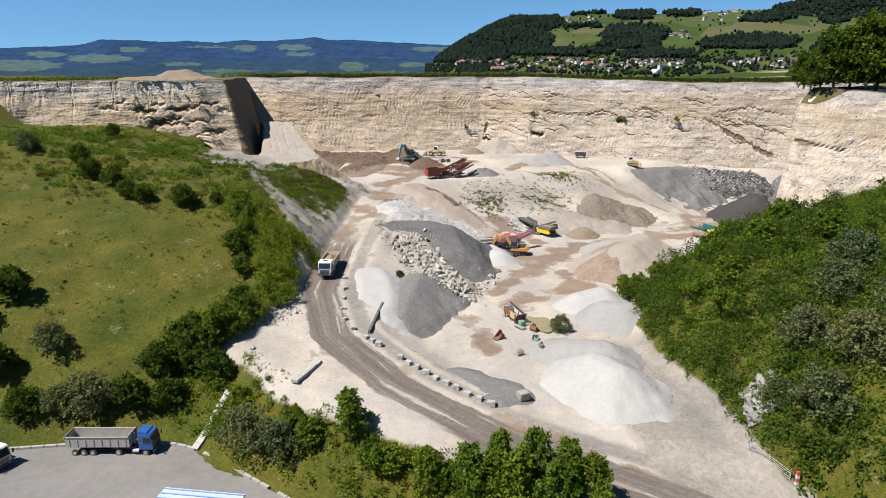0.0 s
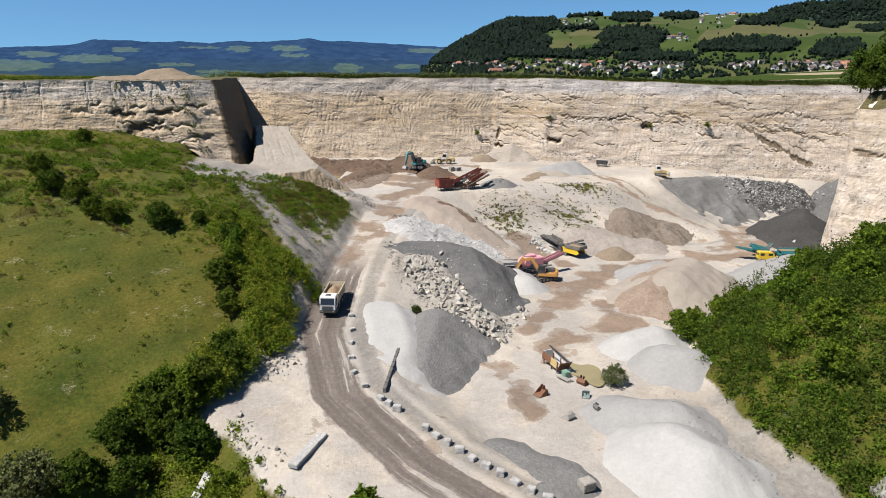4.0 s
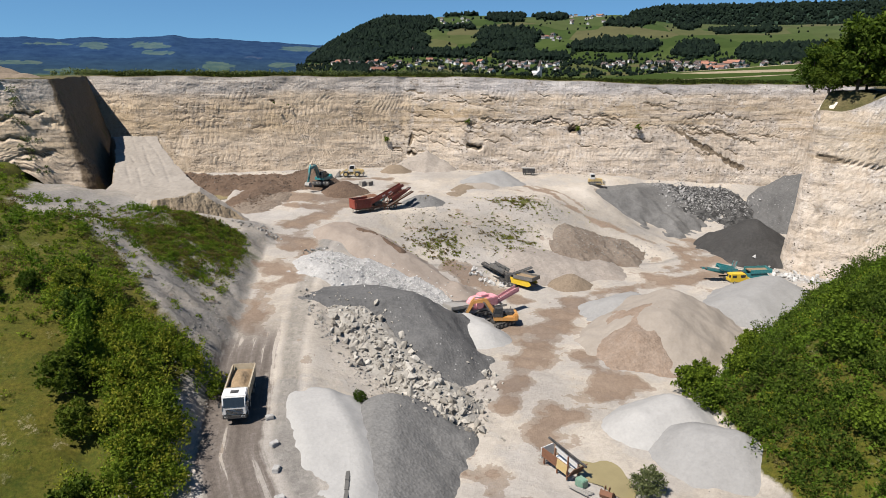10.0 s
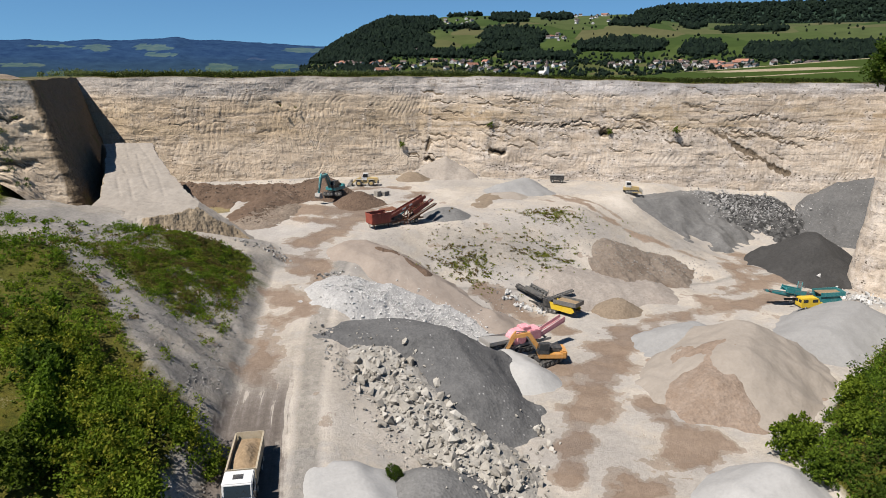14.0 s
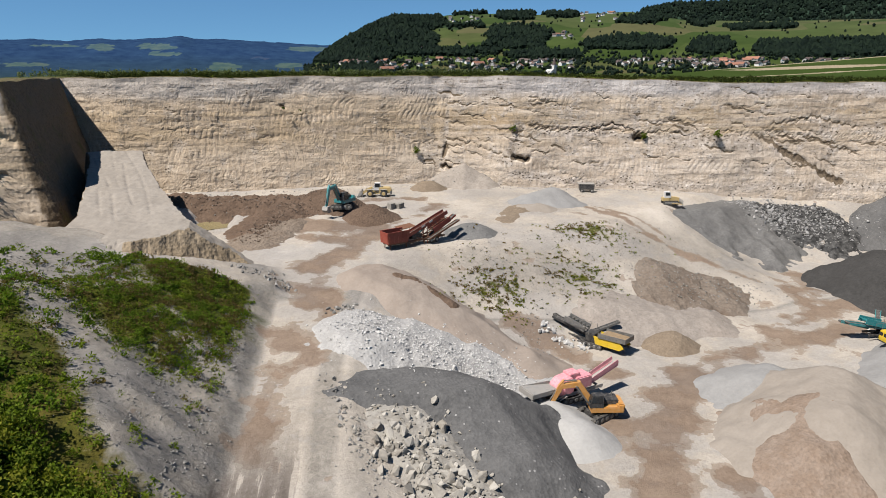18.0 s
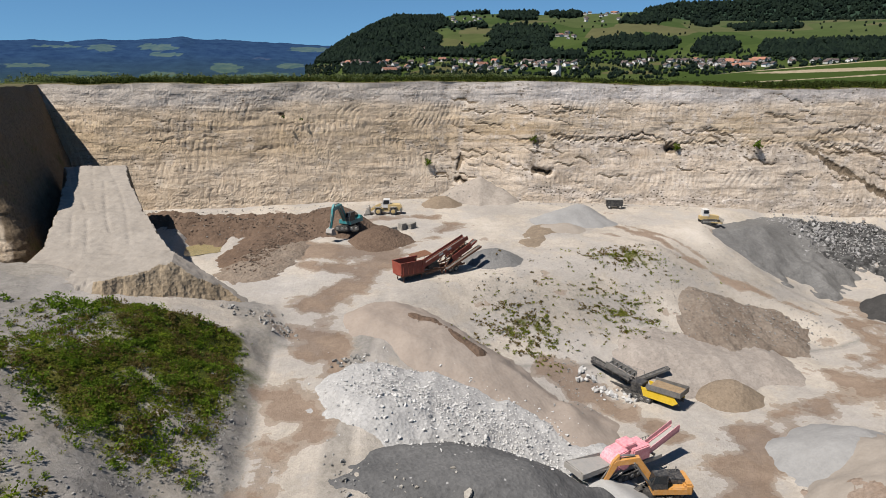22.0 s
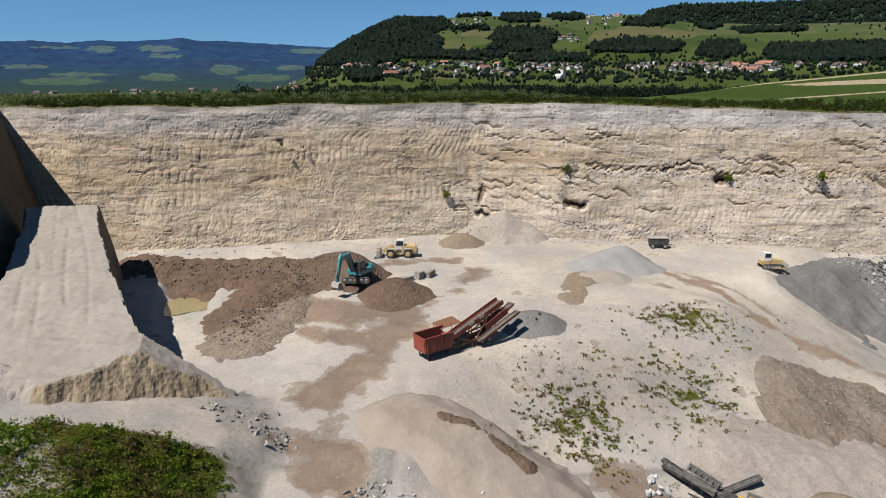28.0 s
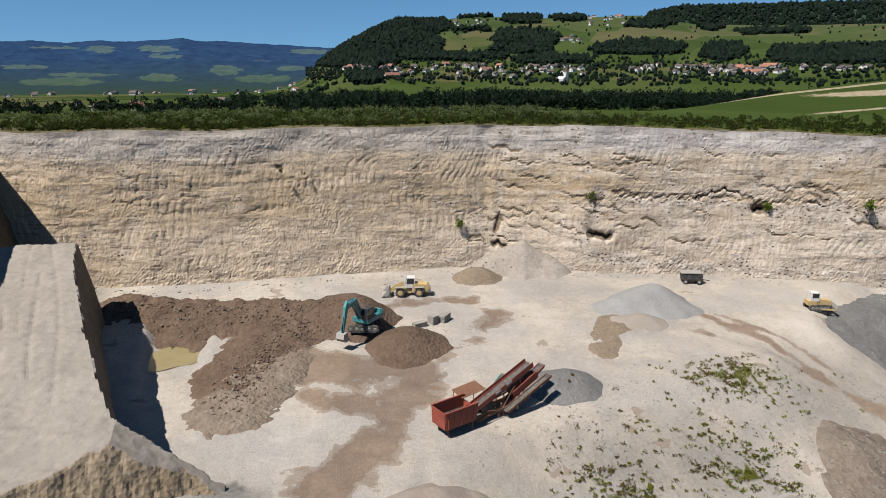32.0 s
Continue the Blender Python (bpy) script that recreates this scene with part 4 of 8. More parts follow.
def heap(name, ridge, material, label, flat=0.5, slope=0.62, step=0.5, rough=0.10, seed=0, category="gravel heap"):
    """Tipped material: falls at its angle of rest from a ridge line down to the ground."""
    r = np.array(ridge)
    reach = flat + (r[:, 2].max() + 3) / slope
    low = ground_height(r[:, 0], r[:, 1]).min()
    reach = flat + max(3.0, (r[:, 2].max() - min(low, r[:, 2].min()) + 9) / slope)
    xs = np.arange(r[:, 0].min() - reach, r[:, 0].max() + reach + step, step)
    ys = np.arange(r[:, 1].min() - reach, r[:, 1].max() + reach + step, step)
    X, Y = np.meshgrid(xs, ys, indexing="ij")
    G = ground_height(X, Y)
    Z = ridge_height(ridge, X, Y, flat, slope, seed, rough)
    f = grid_faces(len(xs), len(ys))
    keep = (Z - G).ravel()[f].max(1) > -0.12
    # only what hangs together with the ridge
    K = keep.reshape(len(xs) - 1, len(ys) - 1)
    seen = np.zeros_like(K)
    for a, b in zip(ridge, ridge[1:]):
        for u in np.linspace(0, 1, 12):
            i = int((a[0] + (b[0] - a[0]) * u - xs[0]) / step)
            j = int((a[1] + (b[1] - a[1]) * u - ys[0]) / step)
            seen[i, j] = K[i, j]
    for _ in range(400):
        grown = seen.copy()
        grown[1:] |= seen[:-1]
        grown[:-1] |= seen[1:]
        grown[:, 1:] |= seen[:, :-1]
        grown[:, :-1] |= seen[:, 1:]
        grown &= K
        if (grown == seen).all():
            break
        seen = grown
    f = f[seen.ravel()]
    Z = np.maximum(Z, G - 0.35)
    used = np.unique(f)
    index = np.full(X.size, -1)
    index[used] = np.arange(len(used))
    ob = mesh_object(name, np.stack([X, Y, Z], -1).reshape(-1, 3)[used], index[f], M[material], smooth=True)
    HEAPS.append((ridge, flat, slope, seed, rough))
    return tagged(ob, label, category)


def surface(x, y):
    """The height of the ground with the heaps on it."""
    z = ground_height(x, y)
    for ridge, flat, slope, seed, rough in HEAPS:
        z = np.maximum(z, ridge_height(ridge, x, y, flat, slope, seed, rough))
    return z


M["spilled_soil"] = loose("spilled_stony_soil", (0.185, 0.135, 0.098), (0.37, 0.305, 0.245), 1.3, 0.22, 0.8, 0.4)
M["dug_sand"] = loose("reddish_dug_sand", (0.27, 0.19, 0.135), (0.40, 0.32, 0.26), 1.4, 0.3, 0.6, 0.3)
M["talus"] = loose("pale_talus", (0.36, 0.31, 0.265), (0.47, 0.42, 0.365), 1.2, 0.12, 0.4, 0.2)
M["pink_pale"] = loose("pale_pinkish_sand", (0.335, 0.285, 0.245), (0.44, 0.395, 0.35), 1.0, 0.1, 0.4, 0.2)
heap("gravel_mound", ((-0.2, 149.5, 7.3), (3, 150, 7.3), (8.5, 149, 7.5), (13, 145.5, 7.1), (14.5, 138, 4.2)), "dark_gravel", "large flat-topped heap of dark grey gravel", 2.2, 0.68, seed=1)
heap("boulder_mound", ((4.5, 144, 6.4), (8, 134, 3.8), (13, 124, 0.8)), "boulder", "long tongue of pale boulders below the grey heap", 1.8, 0.5, seed=2, rough=0.25, category="stone heap")
heap("rubble_mound", ((4, 162.5, 9.2), (10, 162, 7.3), (17, 159.5, 4.2), (23, 155, 0.9)), "white_rock", "heap of white broken rock spilling down the slope", 4.6, 0.55, seed=3, rough=0.18, category="stone heap")
heap("sand_mound", ((8, 179, 11.0), (13, 174, 9.6), (19, 168, 6.0), (25, 163, 2.2)), "pink_sand", "pinkish sand heap tipped down the slope", 2.6, 0.55, seed=4, category="sand heap")
heap("gravel_mound", ((-3.2, 120.0, 5.0), (-2.0, 113, 4.6), (-1.9, 106, 3.2)), "white_sand", "smooth heap of whitish stone chippings beside the road", 2.2, 0.6, seed=5, rough=0.05)
heap("gravel_mound", ((5.4, 118.5, 4.5), (3.4, 112, 3.9), (1.8, 105, 2.3)), "mid_gravel", "smooth mid-grey gravel heap against the block wall", 0.8, 0.6, seed=6, rough=0.05)
heap("gravel_mound", ((35.5, 112.5, 1.8), (39.5, 113, 2.5)), "white_sand", "low heap of white chippings beside the scrub hill", 0.8, 0.66, seed=7, rough=0.05)
heap("gravel_mound", ((38.5, 106.5, 2.2), (41, 104, 2.6)), "grey_white", "light grey gravel heap against the scrub hill", 0.8, 0.62, seed=8, rough=0.05)
heap("sand_mound", ((28, 92, 1.4), (32, 90, 1.8)), "grey_white", "low pale heap of light grey chippings", 1.0, 0.5, seed=9, rough=0.06, category="sand heap")
heap("gravel_mound", ((29, 83, 3.1), (30.5, 79, 3.1)), "white_sand", "smooth round heap of white chippings near the road", 0.8, 0.58, seed=10, rough=0.05)
heap("gravel_mound", ((9, 84, -0.1), (14, 80, 0.0)), "mid_gravel", "low spread of grey gravel edged with blocks", 3.0, 0.4, seed=11, rough=0.05)
heap("sand_mound", ((52, 135, 4.8), (58, 141, 5.2)), "cream_sand", "broad cream sand mound with a dug flank", 1.2, 0.56, seed=12, category="sand heap")
heap("gravel_mound", ((53, 148, 2.2), (56, 149, 2.4)), "grey_white", "grey gravel on the flank of the sand mound", 0.6, 0.5, seed=13)
heap("gravel_mound", ((74, 142.5, 2.4), (85, 147.5, 3.4)), "grey_white", "smooth pale grey gravel heap beside the crushing plant", 1.0, 0.5, seed=14, rough=0.06)
heap("sand_mound", ((51.6, 165, 1.4), (52.2, 165, 1.4)), "tan_soil", "small cone of dry tan sand", 0.3, 0.66, seed=15, rough=0.05, category="sand heap")
heap("gravel_mound", ((79, 212, 9.6), (92, 215, 9.3), (104, 219.5, 8.8)), "bank_gravel", "wide bank of dark grey gravel pushed out from the bench", 4.0, 0.55, seed=16)
heap("rubble_mound", ((108, 221, 8.6), (122, 213, 7.4)), "dark_rock", "bank of black and grey broken rock", 3.0, 0.55, seed=17, rough=0.3, category="stone heap")
heap("gravel_mound", ((102, 173.5, 5.3), (105.5, 178, 6.8)), "black_gravel", "pointed heap of black gravel under the buttress", 0.8, 0.66, seed=18, rough=0.08)
heap("gravel_mound", ((138, 203, 12.0), (146, 195, 15.0)), "dark_gravel", "dark grey gravel slope in the far corner", 1.0, 0.8, seed=19, rough=0.1)
heap("gravel_mound", ((50, 219, 13.0), (57, 221, 14.0)), "grey_white", "grey gravel heap on the upper bench", 0.8, 0.55, seed=20, rough=0.06)
heap("sand_mound", ((47, 214, 11.9), (51, 214, 11.9)), "cream_sand", "low cream sand heap on the upper bench", 0.6, 0.4, seed=21, rough=0.06, category="sand heap")
heap("sand_mound", ((37.5, 243, 15.4), (42.5, 242.5, 17.6), (46, 240.5, 15.0)), "talus", "talus cone of pale sand at the foot of the face", 0.5, 0.68, seed=22, category="sand heap")
heap("sand_mound", ((31, 238, 14.0), (32.5, 238, 14.0)), "tan_soil", "small brown sand cone at the foot of the face", 0.4, 0.6, seed=23, rough=0.06, category="sand heap")
heap("soil_mound", ((13.2, 213.5, 13.9), (14.0, 213.5, 13.9)), "brown_soil", "cone of dark brown soil beside the excavator", 0.5, 0.55, seed=24, category="soil heap")
heap("soil_mound", ((4.5, 224.5, 15.4), (7.5, 224, 15.8)), "brown_soil", "brown soil heap being dug by the excavator", 1.0, 0.7, seed=25, category="soil heap")
heap("soil_mound", ((-26, 237.5, 13.7), (-17, 233.5, 13.2), (-7, 230, 13.6), (2, 226.5, 13.9)), "brown_soil", "long bank of brown soil tipped over the working floor", 1.6, 0.5, step=0.4, seed=26, rough=0.42, category="soil heap")
heap("soil_mound", ((-0.5, 224.5, 13.2), (-5, 219, 12.5), (-8, 213, 11.7), (-8.6, 209, 11.3)), "brown_soil", "tongue of broken brown soil spilling on to the working floor", 2.4, 0.42, step=0.35, seed=34, rough=0.24, category="soil heap")
heap("soil_mound", ((-2.5, 214, 11.6), (-6.5, 208, 11.4), (-8.6, 202, 10.95)), "spilled_soil", "low spread of tan stony soil beside the channel", 3.0, 0.3, step=0.35, seed=35, rough=0.17, category="soil heap")
heap("sand_mound", ((39.6, 205.5, 11.1), (42.5, 210.5, 11.3), (46.5, 214.2, 11.75)), "tan_soil", "flat tan sand patch beside the cream heap", 1.2, 0.35, step=0.4, seed=36, rough=0.05, category="sand heap")
heap("soil_mound", ((11.5, 177.6, 10.6), (14, 176.4, 10.0), (18.3, 171.6, 7.6)), "brown_soil", "thin streak of brown soil over the pinkish sand", 0.25, 1.1, seed=31, rough=0.08, category="soil heap")
heap("soil_mound", ((47.6, 132.6, 3.0), (52.3, 136.2, 4.7)), "dug_sand", "brown dug patch on the flank of the sand mound", 1.6, 0.62, seed=33, rough=0.12, category="soil heap")
heap("sand_mound", ((29, 198, 12.5), (30.5, 198, 12.5)), "mid_gravel", "small grey cone below the screen's conveyor", 0.4, 0.5, seed=27, rough=0.05, category="sand heap")


heap("soil_mound", ((62, 187, 5.7), (70, 185, 3.1), (76, 186, 1.9)), "red_soil", "low reddish-brown mound of stony soil on the slope", 2.4, 0.42, seed=28, rough=0.2, category="soil heap")
heap("sand_mound", ((48, 178, 3.4), (55, 174.5, 1.9), (61, 173, 0.9)), "pink_pale", "low terrace of pale pinkish sand below the weeds", 3.0, 0.42, seed=29, rough=0.12, category="sand heap")


heap("gravel_mound", ((24.3, 149.0, 1.5), (25.9, 144.2, 1.2)), "white_sand", "small heap of white chippings beside the crusher", 0.8, 0.6, seed=30, rough=0.05)


# ---- ramp tongue below the shaded flank ----
def ramp_tongue():
    """A long tongue of undug ground with a driven top and steep, gullied cut sides."""
    line = ((-33, 178.6), (-25, 178.6), (-21.7, 179.8), (-18, 181.5), (-14, 183.2), (-11.2, 184.6), (-11.6, 185.8), (-15.4, 186.9), (-18.6, 189.0), (-23.5, 205), (-28.6, 224.5), (-30, 234), (-42, 234), (-40, 228), (-36, 204), (-33, 178.6))
    step = 0.22
    xs, ys = np.arange(-38, -9, step), np.arange(174, 238, step)
    X, Y = np.meshgrid(xs, ys, indexing="ij")
    X = X - 0.28 * np.clip(Y - 188, 0, None)
    d, _, _, _ = along([(a, b, 0) for a, b in line], X, Y)
    inside = np.zeros(X.shape, bool)
    for (ax, ay), (bx, by) in zip(line, line[1:]):
        if ay != by:
            inside ^= ((ay > Y) != (by > Y)) & (X < (bx - ax) * (Y - ay) / (by - ay) + ax)
    d = np.where(inside, d, -d) + 0.16 * lumps(X, Y, 7, 6) + 0.03 * lumps(X, Y, 2.6, 8)
    G = ground_height(X, Y)
    t = np.clip((Y - 183) / 44, 0, 1.1)
    top = 17.5 + 6.1 * t + 0.12 * lumps(X, Y, 9, 4) + 0.03 * lumps(X, Y, 2.2, 5)
    # wheel ruts down the middle, and turning marks across
    mid = -25.6 - 0.24 * (Y - 186)
    for rut, deep in ((-3.6, 0.10), (-2.2, 0.12), (0.3, 0.09), (1.5, 0.13), (3.4, 0.08)):
        top = top - deep * np.exp(-(((X - mid - rut - 0.5 * np.sin(Y * 0.11 + rut)) / 0.32) ** 2)) * sst(186, 194, Y) * sst(-0.6, 0.2, lumps(X, Y, 21, 3 + rut))
    top = top + 0.05 * np.sin(Y * 4.2 + 1.5 * np.sin(X * 0.5)) * sst(0.1, 0.5, lumps(X, Y, 10, 19))
    top = top - 0.72 * np.clip(X + 18.0, 0, None) * sst(192, 187, Y)
    # brown front cut back at a slope and furrowed by rain
    toe = np.interp(X, (-25, -21.7, -18, -14, -11.2), (178.6, 179.8, 181.5, 183.2, 184.6)) + 0.3 * lumps(X, Y, 4.0, 21)
    front = ground_height(X, toe) - 0.2 + (Y - toe) * (0.28 + 0.77 * sst(-28, -24.6, X)) + 0.11 * lumps(X, Y * 0.2, 1.7, 22) + 0.10 * lumps(X, Y, 5, 23)
    side = G - 0.3 + np.clip(d + 1.5, 0, None) * 6.0
    side = np.where(Y < toe + 2.5, side + 8 * sst(toe + 2.5, toe - 1, Y), side)
    side = np.where((X < -22) & (Y < 186), 40, side)
    Z = smin(smin(top, front, 0.25), side, 0.4)
    cut = (front < np.minimum(top, side) - 0.12) & (X > -26)
    f = grid_faces(len(xs), len(ys))
    f = f[(Z - G).ravel()[f].max(1) > -0.2]
    V = np.stack([X, Y, Z], -1).reshape(-1, 3)
    brown = cut.ravel()[f].any(1)
    steep = ~brown & ((Z.ravel()[f].max(1) - Z.ravel()[f].min(1)) > 0.34)
    ob = new("earth_ramp")
    for name, pick, mat, label in (("driven_top", ~steep & ~brown, "mid_ramp", "pale driven surface with ruts"), ("soil_face", brown, "ramp_side", "furrowed brown face of cut soil"), ("cut_side", steep, "ramp_side", "steep earthy cut side")):
        g = f[pick]
        keep = np.unique(g)
        renum = np.full(X.size, -1)
        renum[keep] = np.arange(len(keep))
        mesh_object(name, V[keep], renum[g], M[mat], ob, label=label)
    return tagged(ob, "flat-topped ramp of pale grey ground with steep cut sides", "earth ramp")


M["ramp_side"] = loose("brown_cut_ground", (0.255, 0.188, 0.115), (0.46, 0.375, 0.27), 1.2, 0.16, 0.7, 0.35)


M["mid_ramp"] = loose("pale_packed_ground", (0.33, 0.290, 0.245), (0.47, 0.425, 0.37), 0.8, 0.10, 0.35, 0.2)
ramp_tongue()

# ---- plateau, valley and hills ----
def far_height(x, y):
    """Plateau behind the face, the valley beyond, and the hills that close it."""
    rim = rim_height(np.clip(x, -80, 130), np.clip(y, 180, 300)) - 0.05
    side = 0.020 * np.clip(x - 60, 0, 700)
    plateau = rim + 0.02 * np.clip(x - 130, 0, 400) + side * sst(250, 420, y)
    r, ang = np.hypot(x + 4, y - 130), np.degrees(np.arctan2(x + 4, y - 130))
    reach = np.interp(ang, (29, 42), (0.12, 1.0)) * np.clip(x - 40, 0, 400)
    drop = sst(285 + 0.35 * reach, 400 + 0.55 * reach, y)
    valley = 21.0 - 14 * sst(420, 850, r) + 23 * sst(860, 1120, r) * sst(2, 8, ang) + 16 * sst(1080, 1450, r) * sst(2, 8, ang) - 45 * sst(1000, 3000, r) * sst(6, 0, ang) + 2.0 * lumps(x, y, 500, 3)
    z = plateau * (1 - drop) + valley * drop
    # wooded hill with the village at its foot; ang: degrees to the right of straight ahead
    crest = np.interp(ang, (0, 3.5, 6, 9, 11.5, 13.5, 15, 16, 18, 20, 24, 28, 31, 33, 35, 40, 60), (0, 14, 68, 128, 173, 174, 179, 190, 196, 197, 193, 197, 200, 184, 171, 159, 159))
    far = np.interp(ang, (0, 10, 14, 25, 60), (2150, 2250, 2400, 2500, 2600))
    u = np.clip((r - 1150) / (far - 1150), 0, 1.25)
    profile = np.where(u < 1, 0.45 * u**1.6 + 0.55 * sst(0.25, 1.0, u), 1 - 0.2 * sst(1.0, 1.25, u))
    crest = np.maximum(crest - 16 * sst(2, 8, ang), 0)
    z = z + crest * profile * (1 + 0.05 * lumps(x, y, 420, 4) * sst(0.15, 0.5, u) * (1 - sst(0.8, 1, u)))
    # second wooded ridge behind on the right
    ridge2 = np.interp(ang, (20, 30.8, 31.6, 34, 41, 60), (0, 0, 248, 272, 268, 258)) * sst(2700, 3300, r)
    z = np.where(ridge2 > 1, np.maximum(z, 40 + ridge2), z)
    # long far range on the left
    ang2 = np.interp(ang, (-60, -28, -23.5, -21.5, -19, -17.3, -15.7, -13.3, -11.5, -9.6, -6.6, -5.5, -4.4, -1.2, 2.1, 6.1, 14), (90, 104, 122, 156, 152, 148, 154, 146, 160, 156, 171, 182, 168, 162, 148, 133, 125))
    z = np.where(r > 2800, np.maximum(z, -30 + (72 + ang2 * (1 + 0.02 * lumps(x, y, 300, 6)) + 3.0 * lumps(x, y, 120, 9)) * sst(2700, 4300, r)), z)
    return z


def far_material():
    """Meadows, ploughed strips and woods by patch; far off, the air's blue haze is put into the base colour."""
    m, t, b = nodes_of("valley_land")
    pos = t.nodes.new("ShaderNodeNewGeometry").outputs["Position"]
    big, mid, fine = noise_node(t, 0.004, 4, 0.5, pos), noise_node(t, 0.02, 5, 0.6, pos), noise_node(t, 0.4, 6, 0.7, pos)
    cells = t.nodes.new("ShaderNodeTexVoronoi")
    cells.inputs["Scale"].default_value = 0.006
    t.links.new(pos, cells.inputs["Vector"])
    sepc = t.nodes.new("ShaderNodeSeparateColor")
    t.links.new(cells.outputs["Color"], sepc.inputs[0])
    col = ramp(t, sepc.outputs[0], ((0.0, (0.042, 0.066, 0.018)), (0.45, (0.055, 0.082, 0.023)), (0.75, (0.068, 0.088, 0.030)), (0.92, (0.10, 0.098, 0.045))))
    col = mix(t, 0.5, col, ramp(t, mid.outputs[0], ((0.3, grey(0.75)), (0.7, grey(1.2)))), "MULTIPLY")
    cov = t.nodes.new("ShaderNodeVertexColor")
    cov.layer_name = "cover"
    sep = t.nodes.new("ShaderNodeSeparateColor")
    t.links.new(cov.outputs["Color"], sep.inputs[0])
    speckle = noise_node(t, 0.012, 8, 0.75, pos)
    rag = math_node(t, "MULTIPLY", math_node(t, "SUBTRACT", mix(t, sep.outputs[2], mid.outputs[0], speckle.outputs[0]), 0.5), math_node(t, "ADD", 0.7, math_node(t, "MULTIPLY", sep.outputs[2], 1.6)))
    wood = ramp(t, math_node(t, "ADD", sep.outputs[0], rag), ((0.40, grey(0)), (0.60, grey(1))))
    col = mix(t, wood, col, ramp(t, fine.outputs[0], ((0.3, (0.018, 0.035, 0.016)), (0.7, (0.045, 0.07, 0.028)))))
    soil = ramp(t, math_node(t, "ADD", sep.outputs[1], math_node(t, "MULTIPLY", math_node(t, "SUBTRACT", fine.outputs[0], 0.5), 0.5)), ((0.45, grey(0)), (0.55, grey(1))))
    col = mix(t, soil, col, ramp(t, fine.outputs[0], ((0.3, (0.26, 0.21, 0.13)), (0.7, (0.42, 0.36, 0.26)))))
    # haze painted in: distant land and woods mixed towards blue
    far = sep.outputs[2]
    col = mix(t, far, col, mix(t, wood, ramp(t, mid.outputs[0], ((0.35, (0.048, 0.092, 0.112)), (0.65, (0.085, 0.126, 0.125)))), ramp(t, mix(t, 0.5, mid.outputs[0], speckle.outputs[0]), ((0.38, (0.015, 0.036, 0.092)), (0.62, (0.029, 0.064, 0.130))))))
    col = mix(t, 1.0, col, grey(LEAF_TONE), "MULTIPLY")
    t.links.new(col, b.inputs["Base Color"])
    b.inputs["Roughness"].default_value = 1.0
    b.inputs["Specular IOR Level"].default_value = 0.0
    bumped(t, b, fine.outputs[0], 0.6, 0.6)
    return m


# woods on the hill: bearing from and to, height above the horizon from and to, in degrees
WOODS = ((4.0, 11.5, 0.1, 2.4), (7.0, 15.4, 0.7, 3.3), (9.5, 15.4, 2.4, 6.0), (19.2, 24.8, 1.2, 3.2), (16.0, 19.8, 4.05, 9.0), (20.0, 23.4, 3.6, 5.0), (24.0, 26.6, 3.7, 5.0), (29.9, 33.2, 3.2, 3.75), (27.5, 34.6, 1.1, 2.15), (35.9, 38.7, 0.7, 2.0), (40.7, 52.0, 0.4, 1.6), (38.4, 43.1, 2.55, 2.9), (35.6, 37.5, 2.9, 3.2), (13.8, 20.4, 0.7, 1.2), (21.5, 27.4, 0.4, 1.0), (15.0, 19.4, 3.0, 3.3), (7.4, 10.4, -1.2, -0.3))
HAMLETS = ((5.5, 9.2, 0.0, 0.75, 20), (9.7, 27, -0.7, 0.6, 66), (30.7, 33, -0.2, 0.9, 9), (34, 42, -0.45, 1.0, 58), (42.5, 47.3, -0.1, 0.9, 10), (16.2, 19.2, 3.4, 3.9, 9), (24.8, 26.4, 2.1, 2.6, 8), (26.7, 29.9, 3.4, 4.3, 15), (13.2, 14.6, 1.2, 1.7, 2))
# meadows on the far range: bearing and height of the middle, half widths
FAR_MEADOWS = ((-11.0, 1.46, 1.0, 0.26), (-14.2, 1.55, 1.5, 0.09), (-7.2, 1.55, 1.3, 0.22), (-6.8, 1.0, 1.2, 0.14), (-2.4, -0.05, 1.1, 0.4), (-14.0, -0.85, 2.6, 0.26), (-7.2, -0.6, 1.3, 0.3), (4.2, 1.42, 1.5, 0.2), (-12.5, -0.37, 2.2, 0.13), (0.5, -0.7, 2.2, 0.3), (-16.2, 0.2, 1.5, 0.14), (-22.0, 0.6, 2.0, 0.3), (-25.5, 0.9, 1.4, 0.2), (-19.6, 1.3, 0.9, 0.2), (-27.5, 0.1, 2.6, 0.4), (2.6, 0.1, 1.2, 0.2))


def seen_from_rim(x, y, z):
    """Distance, bearing and height above the horizon as seen from above the pit."""
    r = np.hypot(x + 4, y - 130)
    return r, np.degrees(np.arctan2(x + 4, y - 130)), np.degrees(np.arctan2(z - 48.3, r))


